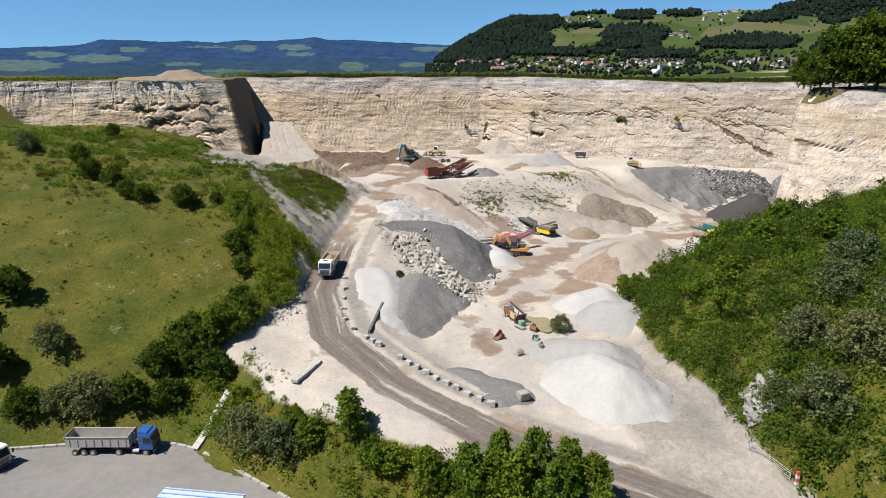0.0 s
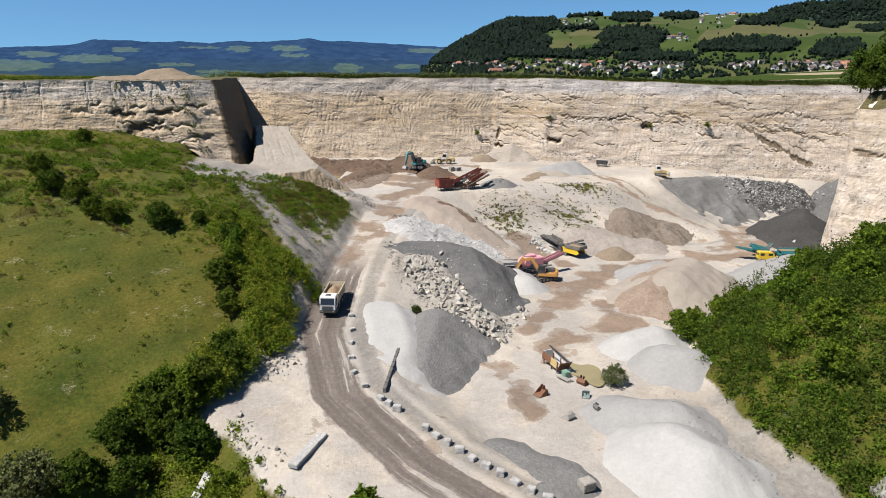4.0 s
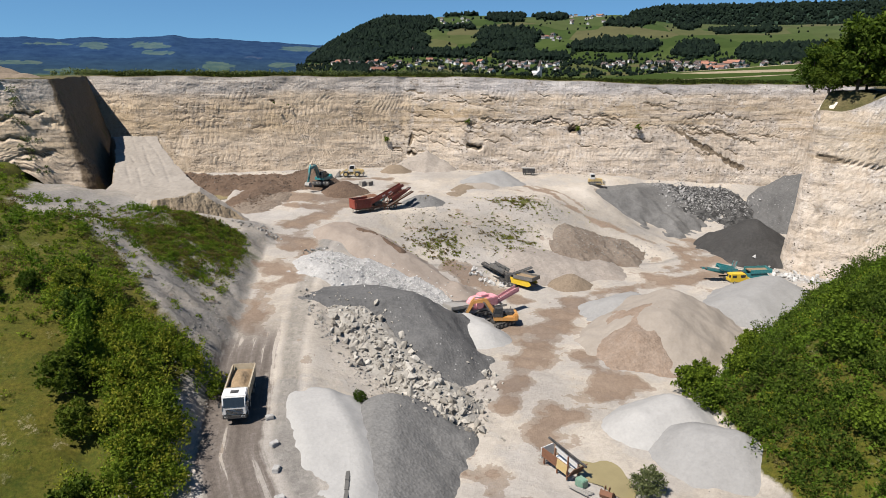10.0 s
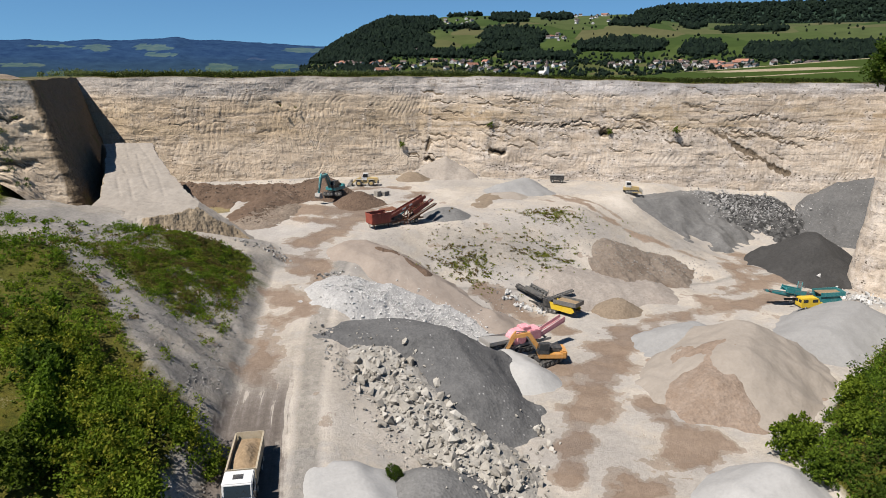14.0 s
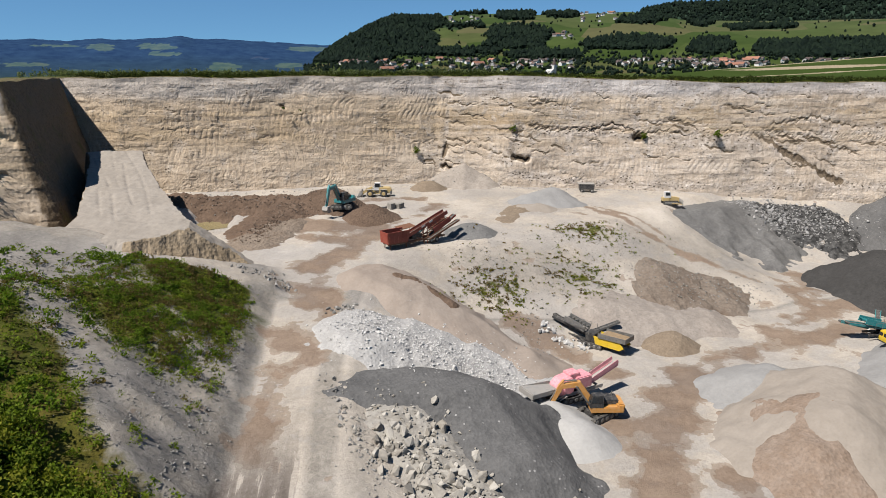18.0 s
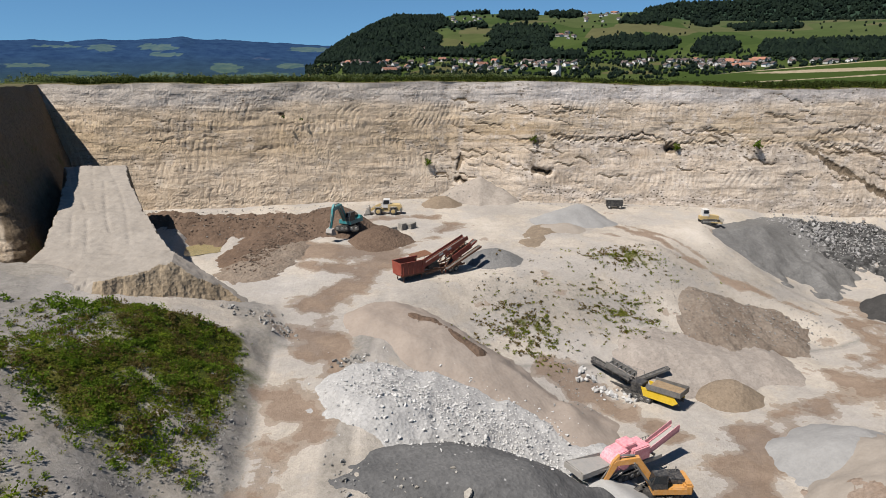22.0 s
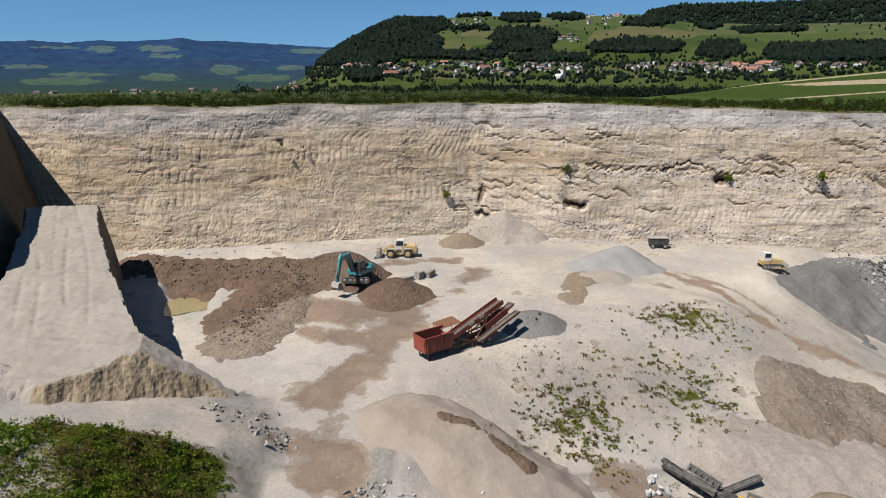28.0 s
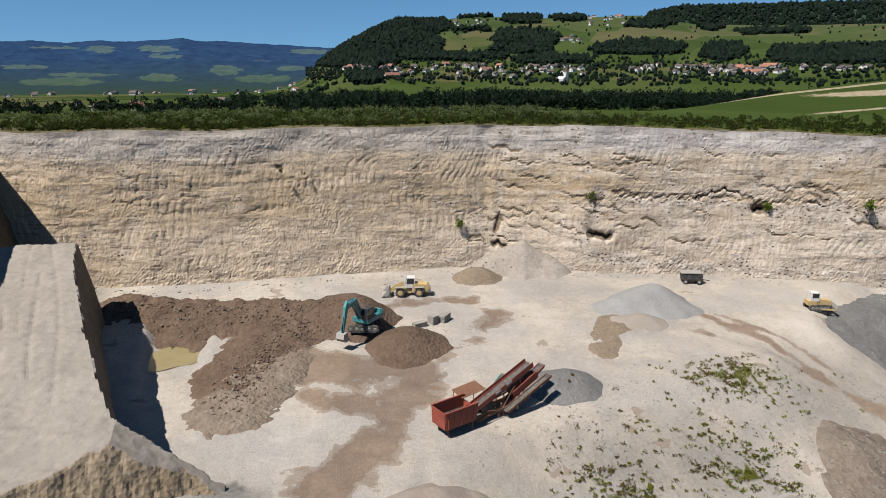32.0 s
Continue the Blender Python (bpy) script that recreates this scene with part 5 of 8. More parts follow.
def wood_amount(x, y):
    """Where woods stand on the hills."""
    r, ang, el = seen_from_rim(x, y, far_height(x, y))
    w = np.zeros(np.shape(x))
    wa, we = ang + 0.5 * lumps(x, y, 260, 8), el + 0.10 * lumps(x, y, 160, 9)
    for a0, a1, e0, e1 in WOODS:
        u, v = (2 * wa - a0 - a1) / (a1 - a0), (2 * we - e0 - e1) / (e1 - e0)
        w = np.maximum(w, np.clip(0.5 + 0.9 * (1.0 - u**4 - v**4), 0, 1))
    low = (ang < 4) & (r > 1040)
    w = np.where(low, sst(0.0, 0.35, lumps(x * 0.4, y * 1.5, 330, 14)), w)
    open_land = np.zeros(np.shape(x))
    wa, we = ang + 0.35 * lumps(ang, el * 4, 1.7, 8), el + 0.07 * lumps(ang, el * 3, 1.3, 9)
    for ma, me, ha, he in FAR_MEADOWS:
        open_land = np.maximum(open_land, np.clip(1.6 - ((wa - ma) / ha) ** 2 - ((we - me) / he) ** 2, 0, 1))
    w = np.where(r > 2680, np.where(ang > 25, 1.1, 1.0 - open_land), w)
    return np.where(r < 1040, 0.05, w)


def far_sheet():
    a = np.radians(np.concatenate([np.arange(-62, -40, 1.5), np.arange(-40, 62, 0.28)]))
    r = np.concatenate([np.geomspace(132, 1100, 110), np.geomspace(1115, 4750, 170)])
    A, R = np.meshgrid(a, r, indexing="ij")
    X, Y = -4 + R * np.sin(A), 130 + R * np.cos(A)
    Z = far_height(X, Y)
    r0 = R
    # share of the painted blue haze, growing with distance
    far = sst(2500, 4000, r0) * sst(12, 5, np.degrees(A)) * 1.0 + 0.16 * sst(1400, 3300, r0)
    gravel_top = np.exp(-(((X + 62) / 22) ** 2 + ((Y - 226) / 16) ** 2)) * 1.1
    path = np.exp(-(((Y - 300 - 0.32 * (X - 40)) / 5.0) ** 2)) * sst(60, 110, X) * 0.9 + np.exp(-(((Y - 262 - 0.2 * (X - 60)) / 4.0) ** 2)) * sst(100, 150, X) * 0.6
    field = 0.8 * np.exp(-(((X - 230) / 60) ** 2 + ((Y - 330) / 16) ** 2))
    _, bearing, el = seen_from_rim(X, Y, Z)
    cliff = 0.85 * np.exp(-(((bearing - 0.5) / 1.1) ** 2 + ((el - 0.72 - 0.08 * np.sin(bearing * 5)) / 0.11) ** 2)) * sst(2600, 2800, R)
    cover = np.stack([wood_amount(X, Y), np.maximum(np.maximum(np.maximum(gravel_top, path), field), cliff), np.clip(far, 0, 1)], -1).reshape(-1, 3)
    # only land behind the quarry rim
    f = grid_faces(len(a), len(r))
    inside = np.zeros(X.size, bool)
    rimx = np.concatenate([resample(WEST, 1)[0], resample(BACK, 1)[0], resample(EAST, 1)[0]])
    poly = np.concatenate([rimx, [[215, -300], [-190, -300]]])
    px, py = X.ravel(), Y.ravel()
    for (ax, ay), (bx, by) in zip(poly, np.roll(poly, -1, 0)):
        crosses = (ay > py) != (by > py)
        with np.errstate(divide="ignore", invalid="ignore"):
            inside ^= crosses & (px < (bx - ax) * (py - ay) / (by - ay + 1e-12) + ax)
    f = f[~inside[f].any(1)]
    V = np.stack([X, Y, Z], -1).reshape(-1, 3)
    used = np.unique(f)
    index = np.full(len(V), -1)
    index[used] = np.arange(len(used))
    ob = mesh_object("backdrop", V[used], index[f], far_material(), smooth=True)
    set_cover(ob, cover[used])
    return tagged(ob, "green plateau, farmed valley and wooded hills under a clear sky", "landscape", kind="structure")


far_sheet()


def rim_strip():
    """Soil and turf that join the rock faces to the plateau."""
    q = np.concatenate([resample(WEST, 1.0)[0], resample(BACK, 1.0)[0], resample(EAST, 1.0)[0]])
    tan = np.gradient(q, axis=0)
    tan /= np.linalg.norm(tan, axis=1, keepdims=True) + 1e-9
    nrm = np.stack([-tan[:, 1], tan[:, 0]], 1)
    cols = np.array([0.02, 0.25, 1.2, 4.0, 9.0])
    X = q[:, :1] + nrm[:, :1] * cols
    Y = q[:, 1:] + nrm[:, 1:] * cols
    Z = rim_height(q[:, :1] + 0 * X, q[:, 1:] + 0 * Y) + np.array([-0.06, 0.05, 0.14, 0.12, -0.4])[None] + 0.12 * lumps(X, Y, 3, 3)
    ob = mesh_object("trim", np.stack([X, Y, Z], -1).reshape(-1, 3), grid_faces(len(q), len(cols))[:, ::-1], M["turf_edge"], smooth=True)
    return tagged(ob, "ragged edge of brown soil and turf along the rim", "turf edge", kind="structure")


M["turf_edge"] = loose("turf_edge", (0.075, 0.080, 0.024), (0.20, 0.155, 0.075), 0.9, 0.2, 0.8, 0.4)
rim_strip()


def rim_heap():
    """Dry sand heaped on the western rim, with a low berm beside it."""
    for name, ridge, flat, slope, label in (("sand_mound", ((-63, 213, 41.2), (-59, 213, 41.6)), 0.8, 0.5, "dry tan sand heap on the western rim"), ("soil_mound", ((-74, 207.5, 39.4), (-66, 208, 39.7), (-52, 209, 39.6)), 1.0, 0.35, "low tan berm along the western rim")):
        r = np.array(ridge)
        xs, ys = np.arange(r[:, 0].min() - 9, r[:, 0].max() + 9, 0.5), np.arange(r[:, 1].min() - 9, r[:, 1].max() + 9, 0.5)
        X, Y = np.meshgrid(xs, ys, indexing="ij")
        Z = ridge_height(ridge, X, Y, flat, slope, 3, 0.1)
        base = rim_height(X, Y)
        f = grid_faces(len(xs), len(ys))
        f = f[(Z - base).ravel()[f].max(1) > -0.1]
        Z = np.maximum(Z, base - 0.3)
        used = np.unique(f)
        index = np.full(X.size, -1)
        index[used] = np.arange(len(used))
        tagged(mesh_object(name, np.stack([X, Y, Z], -1).reshape(-1, 3)[used], index[f], M["tan_soil"], smooth=True), label, "sand heap")


rim_heap()

# ---- plants ----
def leaf_quads(centres, radii, count, leaf, rng, flat=0.8, shell=0.55):
    """Many small leaf faces spread over and inside round clumps. Returns vertices and faces."""
    centres, radii = np.asarray(centres, float), np.asarray(radii, float).reshape(-1, 1)
    n = len(centres) * count
    c = np.repeat(centres, count, 0)
    r = np.repeat(radii, count, 0)
    # leaves sit along shoots that reach out and up from the middle of each clump
    shoots = 13
    way = rng.normal(size=(len(centres), shoots, 3)) + np.array([0, 0, 0.35])
    way[..., 2] = np.where(way[..., 2] < -0.35, -way[..., 2], way[..., 2])
    way /= np.linalg.norm(way, axis=2, keepdims=True)
    long = rng.uniform(0.75, 1.35, (len(centres), shoots))
    which = rng.integers(0, shoots, n)
    owner = np.repeat(np.arange(len(centres)), count)
    d = way[owner, which]
    far = (1 - (1 - shell) * rng.random(n) ** 1.4) * long[owner, which]
    p = c + d * r * far[:, None] * np.array([1, 1, flat]) + rng.normal(size=(n, 3)) * r * (0.34 - 0.17 * far)[:, None]
    a = rng.normal(size=(n, 3)) * 0.7 + d * 0.9
    a /= np.linalg.norm(a, axis=1, keepdims=True)
    b = np.cross(a, d + 0.5 * rng.normal(size=(n, 3)))
    b /= np.linalg.norm(b, axis=1, keepdims=True) + 1e-9
    size = leaf * (0.6 + 0.8 * rng.random((n, 1)))
    v = np.stack([p - a * size, p + b * size * 0.55, p + a * size, p - b * size * 0.55], 1).reshape(-1, 3)
    f = np.arange(4 * n).reshape(-1, 4)
    return v, f


def joined(pieces):
    vs, fs, at = [], [], 0
    for v, f in pieces:
        vs.append(v)
        fs.append(f + at)
        at += len(v)
    return np.concatenate(vs), np.concatenate(fs)


M["leaf_dark"] = leafy("dark_shrub_leaves", (0.034, 0.060, 0.009), (0.135, 0.192, 0.028), 0.5)
M["leaf_rim"] = leafy("rim_weed_leaves", (0.020, 0.030, 0.008), (0.085, 0.100, 0.025), 0.12)
M["leaf_mid"] = leafy("bramble_leaves", (0.052, 0.092, 0.010), (0.225, 0.312, 0.034), 0.22)
M["leaf_lime"] = leafy("lime_green_weed_leaves", (0.090, 0.120, 0.012), (0.30, 0.33, 0.045), 0.3)
M["leaf_weed"] = leafy("light_weed_leaves", (0.070, 0.098, 0.014), (0.24, 0.275, 0.050), 0.5)
M["leaf_grey"] = leafy("willow_leaves", (0.070, 0.090, 0.040), (0.24, 0.275, 0.135), 0.5)
M["leaf_dry"] = leafy("dry_weed_leaves", (0.07, 0.06, 0.02), (0.21, 0.165, 0.075), 0.4)
M["leaf_grass"] = leafy("meadow_tufts", (0.105, 0.120, 0.010), (0.235, 0.225, 0.035), 0.15)
M["bark"] = plain("bark", (0.10, 0.075, 0.05), 0.9, vary=0.4, scale=6)


def limb(v0, v1, r0, r1, n=6):
    v0, v1 = np.array(v0, float), np.array(v1, float)
    ax = (v1 - v0) / np.linalg.norm(v1 - v0)
    a = np.cross(ax, (0.3, 0.9, 0.1))
    a /= np.linalg.norm(a)
    b = np.cross(ax, a)
    th = np.linspace(0, 2 * math.pi, n, endpoint=False)
    ring = np.cos(th)[:, None] * a + np.sin(th)[:, None] * b
    v = np.concatenate([v0 + ring * r0, v1 + ring * r1])
    f = np.array([(i, (i + 1) % n, n + (i + 1) % n, n + i) for i in range(n)])
    return v, f


def woody(name, label, height, width, leaf_mat, seed, clumps=16, count=70, leaf=0.26, upright=1.0, stem=0.12):
    """A tree or shrub at the origin: trunk with limbs, and a crown of many small leaves in uneven clumps."""
    rng = np.random.default_rng(seed)
    ob = new(name)
    pieces = [limb((0, 0, -0.4), (0.1, 0.05, height * 0.55), stem * height * 0.22, stem * height * 0.10)]
    cs, rs = [], []
    for k in range(clumps):
        h = (0.16 + 0.80 * (k + rng.random()) / clumps) * height
        wide = width * 0.5 * (1.0 - 0.75 * abs(h / height - 0.38) ** (1.1 / upright)) * (0.35 + 0.65 * rng.random())
        an = k * 2.4 + rng.random()
        c = np.array([wide * math.cos(an), wide * math.sin(an), h])
        cs.append(c)
        rs.append(width * (0.16 + 0.13 * rng.random()) * (1.15 - 0.5 * h / height))
        if k % 2 == 0:
            pieces.append(limb((0.03, 0.02, h * 0.45), c, stem * height * 0.07, stem * height * 0.03, 5))
    v, f = joined(pieces)
    mesh_object("trunk", v, f, M["bark"], ob)
    v, f = leaf_quads(cs, rs, count, leaf, rng, 1.0 * upright)
    v[:, 2] = np.maximum(v[:, 2], 0.05)
    mesh_object("crown", v, f, M[leaf_mat], ob)
    return tagged(ob, label, "tree" if name == "tree" else "shrub")


def placed(x, y, scale=1.0, turn=0.0, sink=0.15):
    z = float(surface(np.array([x]), np.array([y]))[0])
    return pose(x, y, z - sink, 0, 0, turn) @ Matrix.Diagonal((scale, scale, scale, 1))


def plant_all(proto, spots, rim=False):
    first = True
    for k, (x, y, s) in enumerate(spots):
        m = placed(x, y, s, (x * 37 + y * 11) % 360)
        if rim:
            m.translation.z = float(far_height(np.array([x]), np.array([y]))[0]) - 0.3
        if first:
            proto.matrix_basis = m
            first = False
        else:
            # a copy keeps the first one's scale, so take that out again
            copy_thing(proto, m @ Matrix.Diagonal([1 / c for c in proto.scale] + [1]))


plant_all(woody("shrub", "dense dark green shrub on the grassy bank", 4.2, 4.4, "leaf_dark", 1, 22, 180, 0.175), DARK_SHRUBS)
plant_all(woody("tree", "tall upright young tree with green leaves", 6.5, 4.2, "leaf_mid", 2, 24, 180, 0.175, 1.5), UPRIGHT)
plant_all(woody("shrub", "rounded grey-green willow shrub", 4.4, 5.2, "leaf_grey", 3, 22, 180, 0.165), WILLOWS)
plant_all(woody("shrub", "fresh green leafy shrub", 3.2, 4.2, "leaf_mid", 4, 20, 170, 0.165), FRESH)
plant_all(woody("tree", "large dark deciduous tree on the quarry rim", 15.0, 11.0, "leaf_dark", 5, 44, 170, 0.42), RIM_TREES, True)


def scatter(n, x0, x1, y0, y1, want, rng):
    """Random places in a box, kept by the chance that want(x, y) gives."""
    x, y = rng.uniform(x0, x1, n), rng.uniform(y0, y1, n)
    k = rng.random(n) < want(x, y)
    return x[k], y[k]


def thicket(name, label, material, x, y, rlo, rhi, count, leaf, seed, flat=0.8, lift=0.45, height=None):
    rng = np.random.default_rng(seed)
    r = rng.uniform(rlo, rhi, len(x))
    z = (height or surface)(x, y) + r * lift * flat
    v, f = leaf_quads(np.stack([x, y, z], 1), r, count, leaf, rng, flat, 0.5)
    return tagged(mesh_object(name, v, f, M[material]), label, "plants", kind="stuff")


rng = np.random.default_rng(11)


def right_hill(x, y):
    d, _, s, _ = along(RHILL, x, y)
    return np.where(s < 0, sst(0.9, 2.4, d), 0)


def near_bank(x, y):
    d, _, s, _ = along(SHELF, x, y)
    z = ground_height(x, y)
    return np.where(s < 0, sst(1.0, 3.0, d), 0) * sst(-6.35, -5.6, z) * sst(30, 24, x)


def left_hill(x, y):
    d, _, s, _ = along(LBANK, x, y)
    return np.where(s > 0, sst(2.0, 5, d), 0) * np.where(x > -46, sst(174.2, 172.8, y), 1.0) * (1 - 0.88 * bare_slope(x, y)) * np.clip(1 - 0.8 * np.exp(-(((x + 17.5) / 6) ** 2 + ((y - 141) / 9) ** 2)) - 0.8 * np.exp(-(((x + 31) / 9) ** 2 + ((y - 167) / 6) ** 2)), 0, 1)


x, y = scatter(13500, 38, 122, 44, 158, lambda x, y: right_hill(x, y) * (0.85 + 0.3 * lumps(x, y, 14, 21)), rng)
thicket("bramble_thicket", "dense green bramble and scrub over the hill", "leaf_mid", x, y, 0.45, 1.15, 38, 0.18, 31)
x, y = scatter(700, 40, 120, 45, 155, lambda x, y: right_hill(x, y) * (0.5 + 0.6 * lumps(x, y, 18, 22)), rng)
thicket("dark_scrub", "taller dark green scrub on the hill", "leaf_dark", x, y, 0.9, 2.0, 190, 0.17, 32, 1.2, 0.8)
x, y = scatter(4000, 38, 122, 44, 158, lambda x, y: right_hill(x, y) * sst(-0.1, 0.5, lumps(x, y, 11, 40)), rng)
thicket("bramble_thicket", "lime green weeds between the brambles", "leaf_lime", x, y, 0.4, 1.0, 60, 0.12, 49)
x, y = scatter(1700, 41, 75, 52, 112, lambda x, y: right_hill(x, y) * sst(-0.35, 0.5, lumps(x, y, 15, 47)), rng)
thicket("dark_scrub", "dense dark green scrub on the flank of the hill", "leaf_dark", x, y, 0.6, 1.5, 70, 0.17, 54, 1.3, 0.7)
x, y = scatter(2400, 42, 122, 50, 155, lambda x, y: right_hill(x, y) * sst(0.0, 0.6, lumps(x, y, 16, 23)), rng)
thicket("dry_weeds", "dry brown weeds between the scrub", "leaf_dry", x, y, 0.4, 0.95, 60, 0.12, 33)
x, y = scatter(700, -30, 34, 42, 96, lambda x, y: near_bank(x, y) * sst(-0.2, 0.5, lumps(x, y, 9, 42)), rng)
thicket("bank_scrub", "lime green weeds on the bank above the yard", "leaf_lime", x, y, 0.4, 1.0, 60, 0.13, 53)
x, y = scatter(2300, -30, 34, 42, 96, lambda x, y: near_bank(x, y) * 0.8, rng)
thicket("bank_scrub", "green scrub on the bank above the yard", "leaf_mid", x, y, 0.4, 1.3, 70, 0.15, 34)
x, y = scatter(9000, -100, -8, 84, 178, lambda x, y: left_hill(x, y) * sst(0.0, 0.7, lumps(x, y, 9, 24)), rng)
thicket("meadow_herbs", "low patches of green herbs in the meadow", "leaf_weed", x, y, 0.15, 0.4, 16, 0.09, 35, 0.4, 0.1)
x, y = scatter(240, -95, -24, 86, 150, lambda x, y: left_hill(x, y) * sst(0.3, 0.9, lumps(x, y, 19, 46)), rng)
thicket("meadow_weeds", "single taller weeds in the meadow", "leaf_mid", x, y, 0.25, 0.6, 60, 0.1, 52, 0.9, 0.6)
x, y = scatter(5200, -100, -8, 118, 200, lambda x, y: left_hill(x, y) * sst(126, 136, y + 0.3 * (x + 40)) * np.where(x < -46, 0.6, 1.0) * (1 - 0.85 * np.exp(-(((x + 16) / 9) ** 2 + ((y - 164) / 11) ** 2))) * (0.6 + 0.5 * lumps(x, y, 11, 25)), rng)
thicket("hill_scrub", "tangled green weeds along the hill's crest", "leaf_mid", x, y, 0.3, 0.85, 60, 0.12, 36, 0.6)
x, y = scatter(3000, -100, -24, 132, 186, lambda x, y: left_hill(x, y) * sst(-0.15, 0.45, lumps(x, y, 20, 43)) * sst(132, 142, y + 0.2 * (x + 60)), rng)
thicket("hill_scrub", "lush green weeds on the upper slope of the hill", "leaf_mid", x, y, 0.45, 1.1, 46, 0.16, 55, 0.8)
x, y = scatter(1500, -80, -8, 130, 178, lambda x, y: left_hill(x, y) * sst(0.2, 0.8, lumps(x, y, 15, 26)), rng)
thicket("dry_weeds", "dry reddish-brown weeds on the hill", "leaf_dry", x, y, 0.4, 1.0, 70, 0.12, 37, 0.6)
def scrub_mass(x, y):
    d1 = along(((-28, 133, 0), (-23, 124, 0), (-19.5, 115, 0), (-19, 108, 0)), x, y)[0]
    d2 = along(((-24, 128, 0), (-18, 125, 0), (-14.5, 123, 0)), x, y)[0]
    d3 = along(((-31, 93, 0), (-25.5, 96.5, 0), (-22.5, 103, 0)), x, y)[0]
    return np.maximum(np.maximum(sst(4.0, 2.2, d1), sst(2.4, 1.2, d2)), 0.9 * sst(4.2, 2.6, d3))


x, y = scatter(2900, -36, -10, 85, 140, scrub_mass, rng)
thicket("bank_scrub", "tall feathery green scrub along the hill's edge", "leaf_mid", x, y, 0.55, 1.2, 120, 0.14, 44, 1.6, 0.8)
x, y = scatter(600, -36, -10, 85, 140, scrub_mass, rng)
thicket("bank_scrub", "lighter green shoots along the hill's edge", "leaf_lime", x, y, 0.6, 1.3, 130, 0.14, 45, 1.7, 0.95)


def knoll(x, y):
    return np.clip(np.exp(-(((x + 18) / 11) ** 2 + ((y - 163) / 11) ** 2)) * 1.4, 0, 1) * left_hill(x, y)


x, y = scatter(30000, -36, -5, 138, 180, lambda x, y: knoll(x, y) * sst(-0.7, 0.3, lumps(x, y, 6, 27)), rng)
thicket("knoll_weeds", "dense low green weeds on the knoll", "leaf_weed", x, y, 0.10, 0.32, 14, 0.08, 41, 0.5, 0.3)
x, y = scatter(9000, -36, -5, 138, 180, lambda x, y: knoll(x, y) * sst(-0.1, 0.5, lumps(x, y, 7, 28)), rng)
thicket("dry_weeds", "reddish dry weeds on the knoll", "leaf_dry", x, y, 0.2, 0.6, 26, 0.09, 42, 0.8)
x, y = scatter(8000, -36, -5, 138, 180, lambda x, y: knoll(x, y) * sst(0.0, 0.6, lumps(x, y, 8, 29)), rng)
thicket("knoll_weeds", "fresh green weeds on the knoll", "leaf_mid", x, y, 0.15, 0.42, 24, 0.085, 43, 0.6)
x, y = scatter(3400, -34, -8, 142, 174, lambda x, y: knoll(x, y) * sst(-0.2, 0.5, lumps(x, y, 6, 30)), rng)
thicket("knoll_weeds", "taller tangled green weeds on the knoll", "leaf_mid", x, y, 0.3, 0.7, 34, 0.11, 56, 0.7)
# shrubs that hang on to the face
for fx, fy, fz, fs in ((30.5, 245.0, 20.2, 0.5), (100.2, 222.6, 24.2, 0.55), (53.6, 238.6, 25.6, 0.45), (84.5, 229.4, 23.6, 0.5), (-1.0, 246.6, 31.3, 0.22), (2.9, 246.6, 30.7, 0.2)):
    face_shrub = woody("shrub", "small green shrub rooted in the rock face", 3.0, 3.6, "leaf_mid" if fs > 0.3 else "leaf_dark", int(fx) + 60, 10, 60, 0.22)
    face_shrub.matrix_basis = pose(fx, fy, fz, 50, 0, 0) @ Matrix.Diagonal((fs, fs, fs, 1))

def face_weeds():
    """Weeds and small bushes that grow on the ledges of the western face."""
    rng = np.random.default_rng(77)
    n = 90
    x, z = rng.uniform(-72, -47.5, n), rng.uniform(19, 37, n)
    keep = lumps(x * 1.3, z, 7, 18) > -0.1
    x, z = x[keep], z[keep]
    y = np.interp(x, [p[0] for p in WEST[:5]], [p[1] for p in WEST[:5]]) - 0.4 - 2.2 * (1 - (z - 18) / 20) ** 1.3
    v, f = leaf_quads(np.stack([x, y, z], 1), rng.uniform(0.35, 0.95, len(x)), 40, 0.17, rng, 0.9, 0.4)
    tagged(mesh_object("ledge_weeds", v, f, M["leaf_grey"]), "grey-green weeds on the ledges of the face", "plants", kind="stuff")


face_weeds()


def weed_slope(x, y):
    near = np.exp(-(((x - 40 - 0.9 * (y - 186)) / 15) ** 2 + ((y - 186) / 8) ** 2))
    thick = np.exp(-(((x - 29) / 5) ** 2 + ((y - 180) / 4) ** 2)) + np.exp(-(((x - 54) / 6) ** 2 + ((y - 195) / 3) ** 2)) + 0.8 * np.exp(-(((x - 46) / 5) ** 2 + ((y - 183) / 4) ** 2))
    return np.clip(near * sst(0.3, 0.9, lumps(x, y, 9, 13)) * sst(-0.3, 0.6, lumps(x, y, 2.6, 17)) * 0.5 + thick * sst(-0.4, 0.5, lumps(x, y, 5, 14)) * 0.9, 0, 1)


x, y = scatter(16000, 16, 76, 170, 202, weed_slope, rng)
thicket("slope_weeds", "sparse green weeds on the gravel slope", "leaf_weed", x, y, 0.06, 0.46, 18, 0.11, 38, 0.5, 0.4)
x, y = scatter(7000, 16, 76, 170, 202, lambda x, y: weed_slope(x + 1.5, y - 1), rng)
thicket("dry_weeds", "low yellowish dry weeds on the gravel slope", "leaf_dry", x, y, 0.15, 0.5, 22, 0.12, 48, 0.4)


def rim_weeds_height(x, y):
    return far_height(x, y) + 0.05


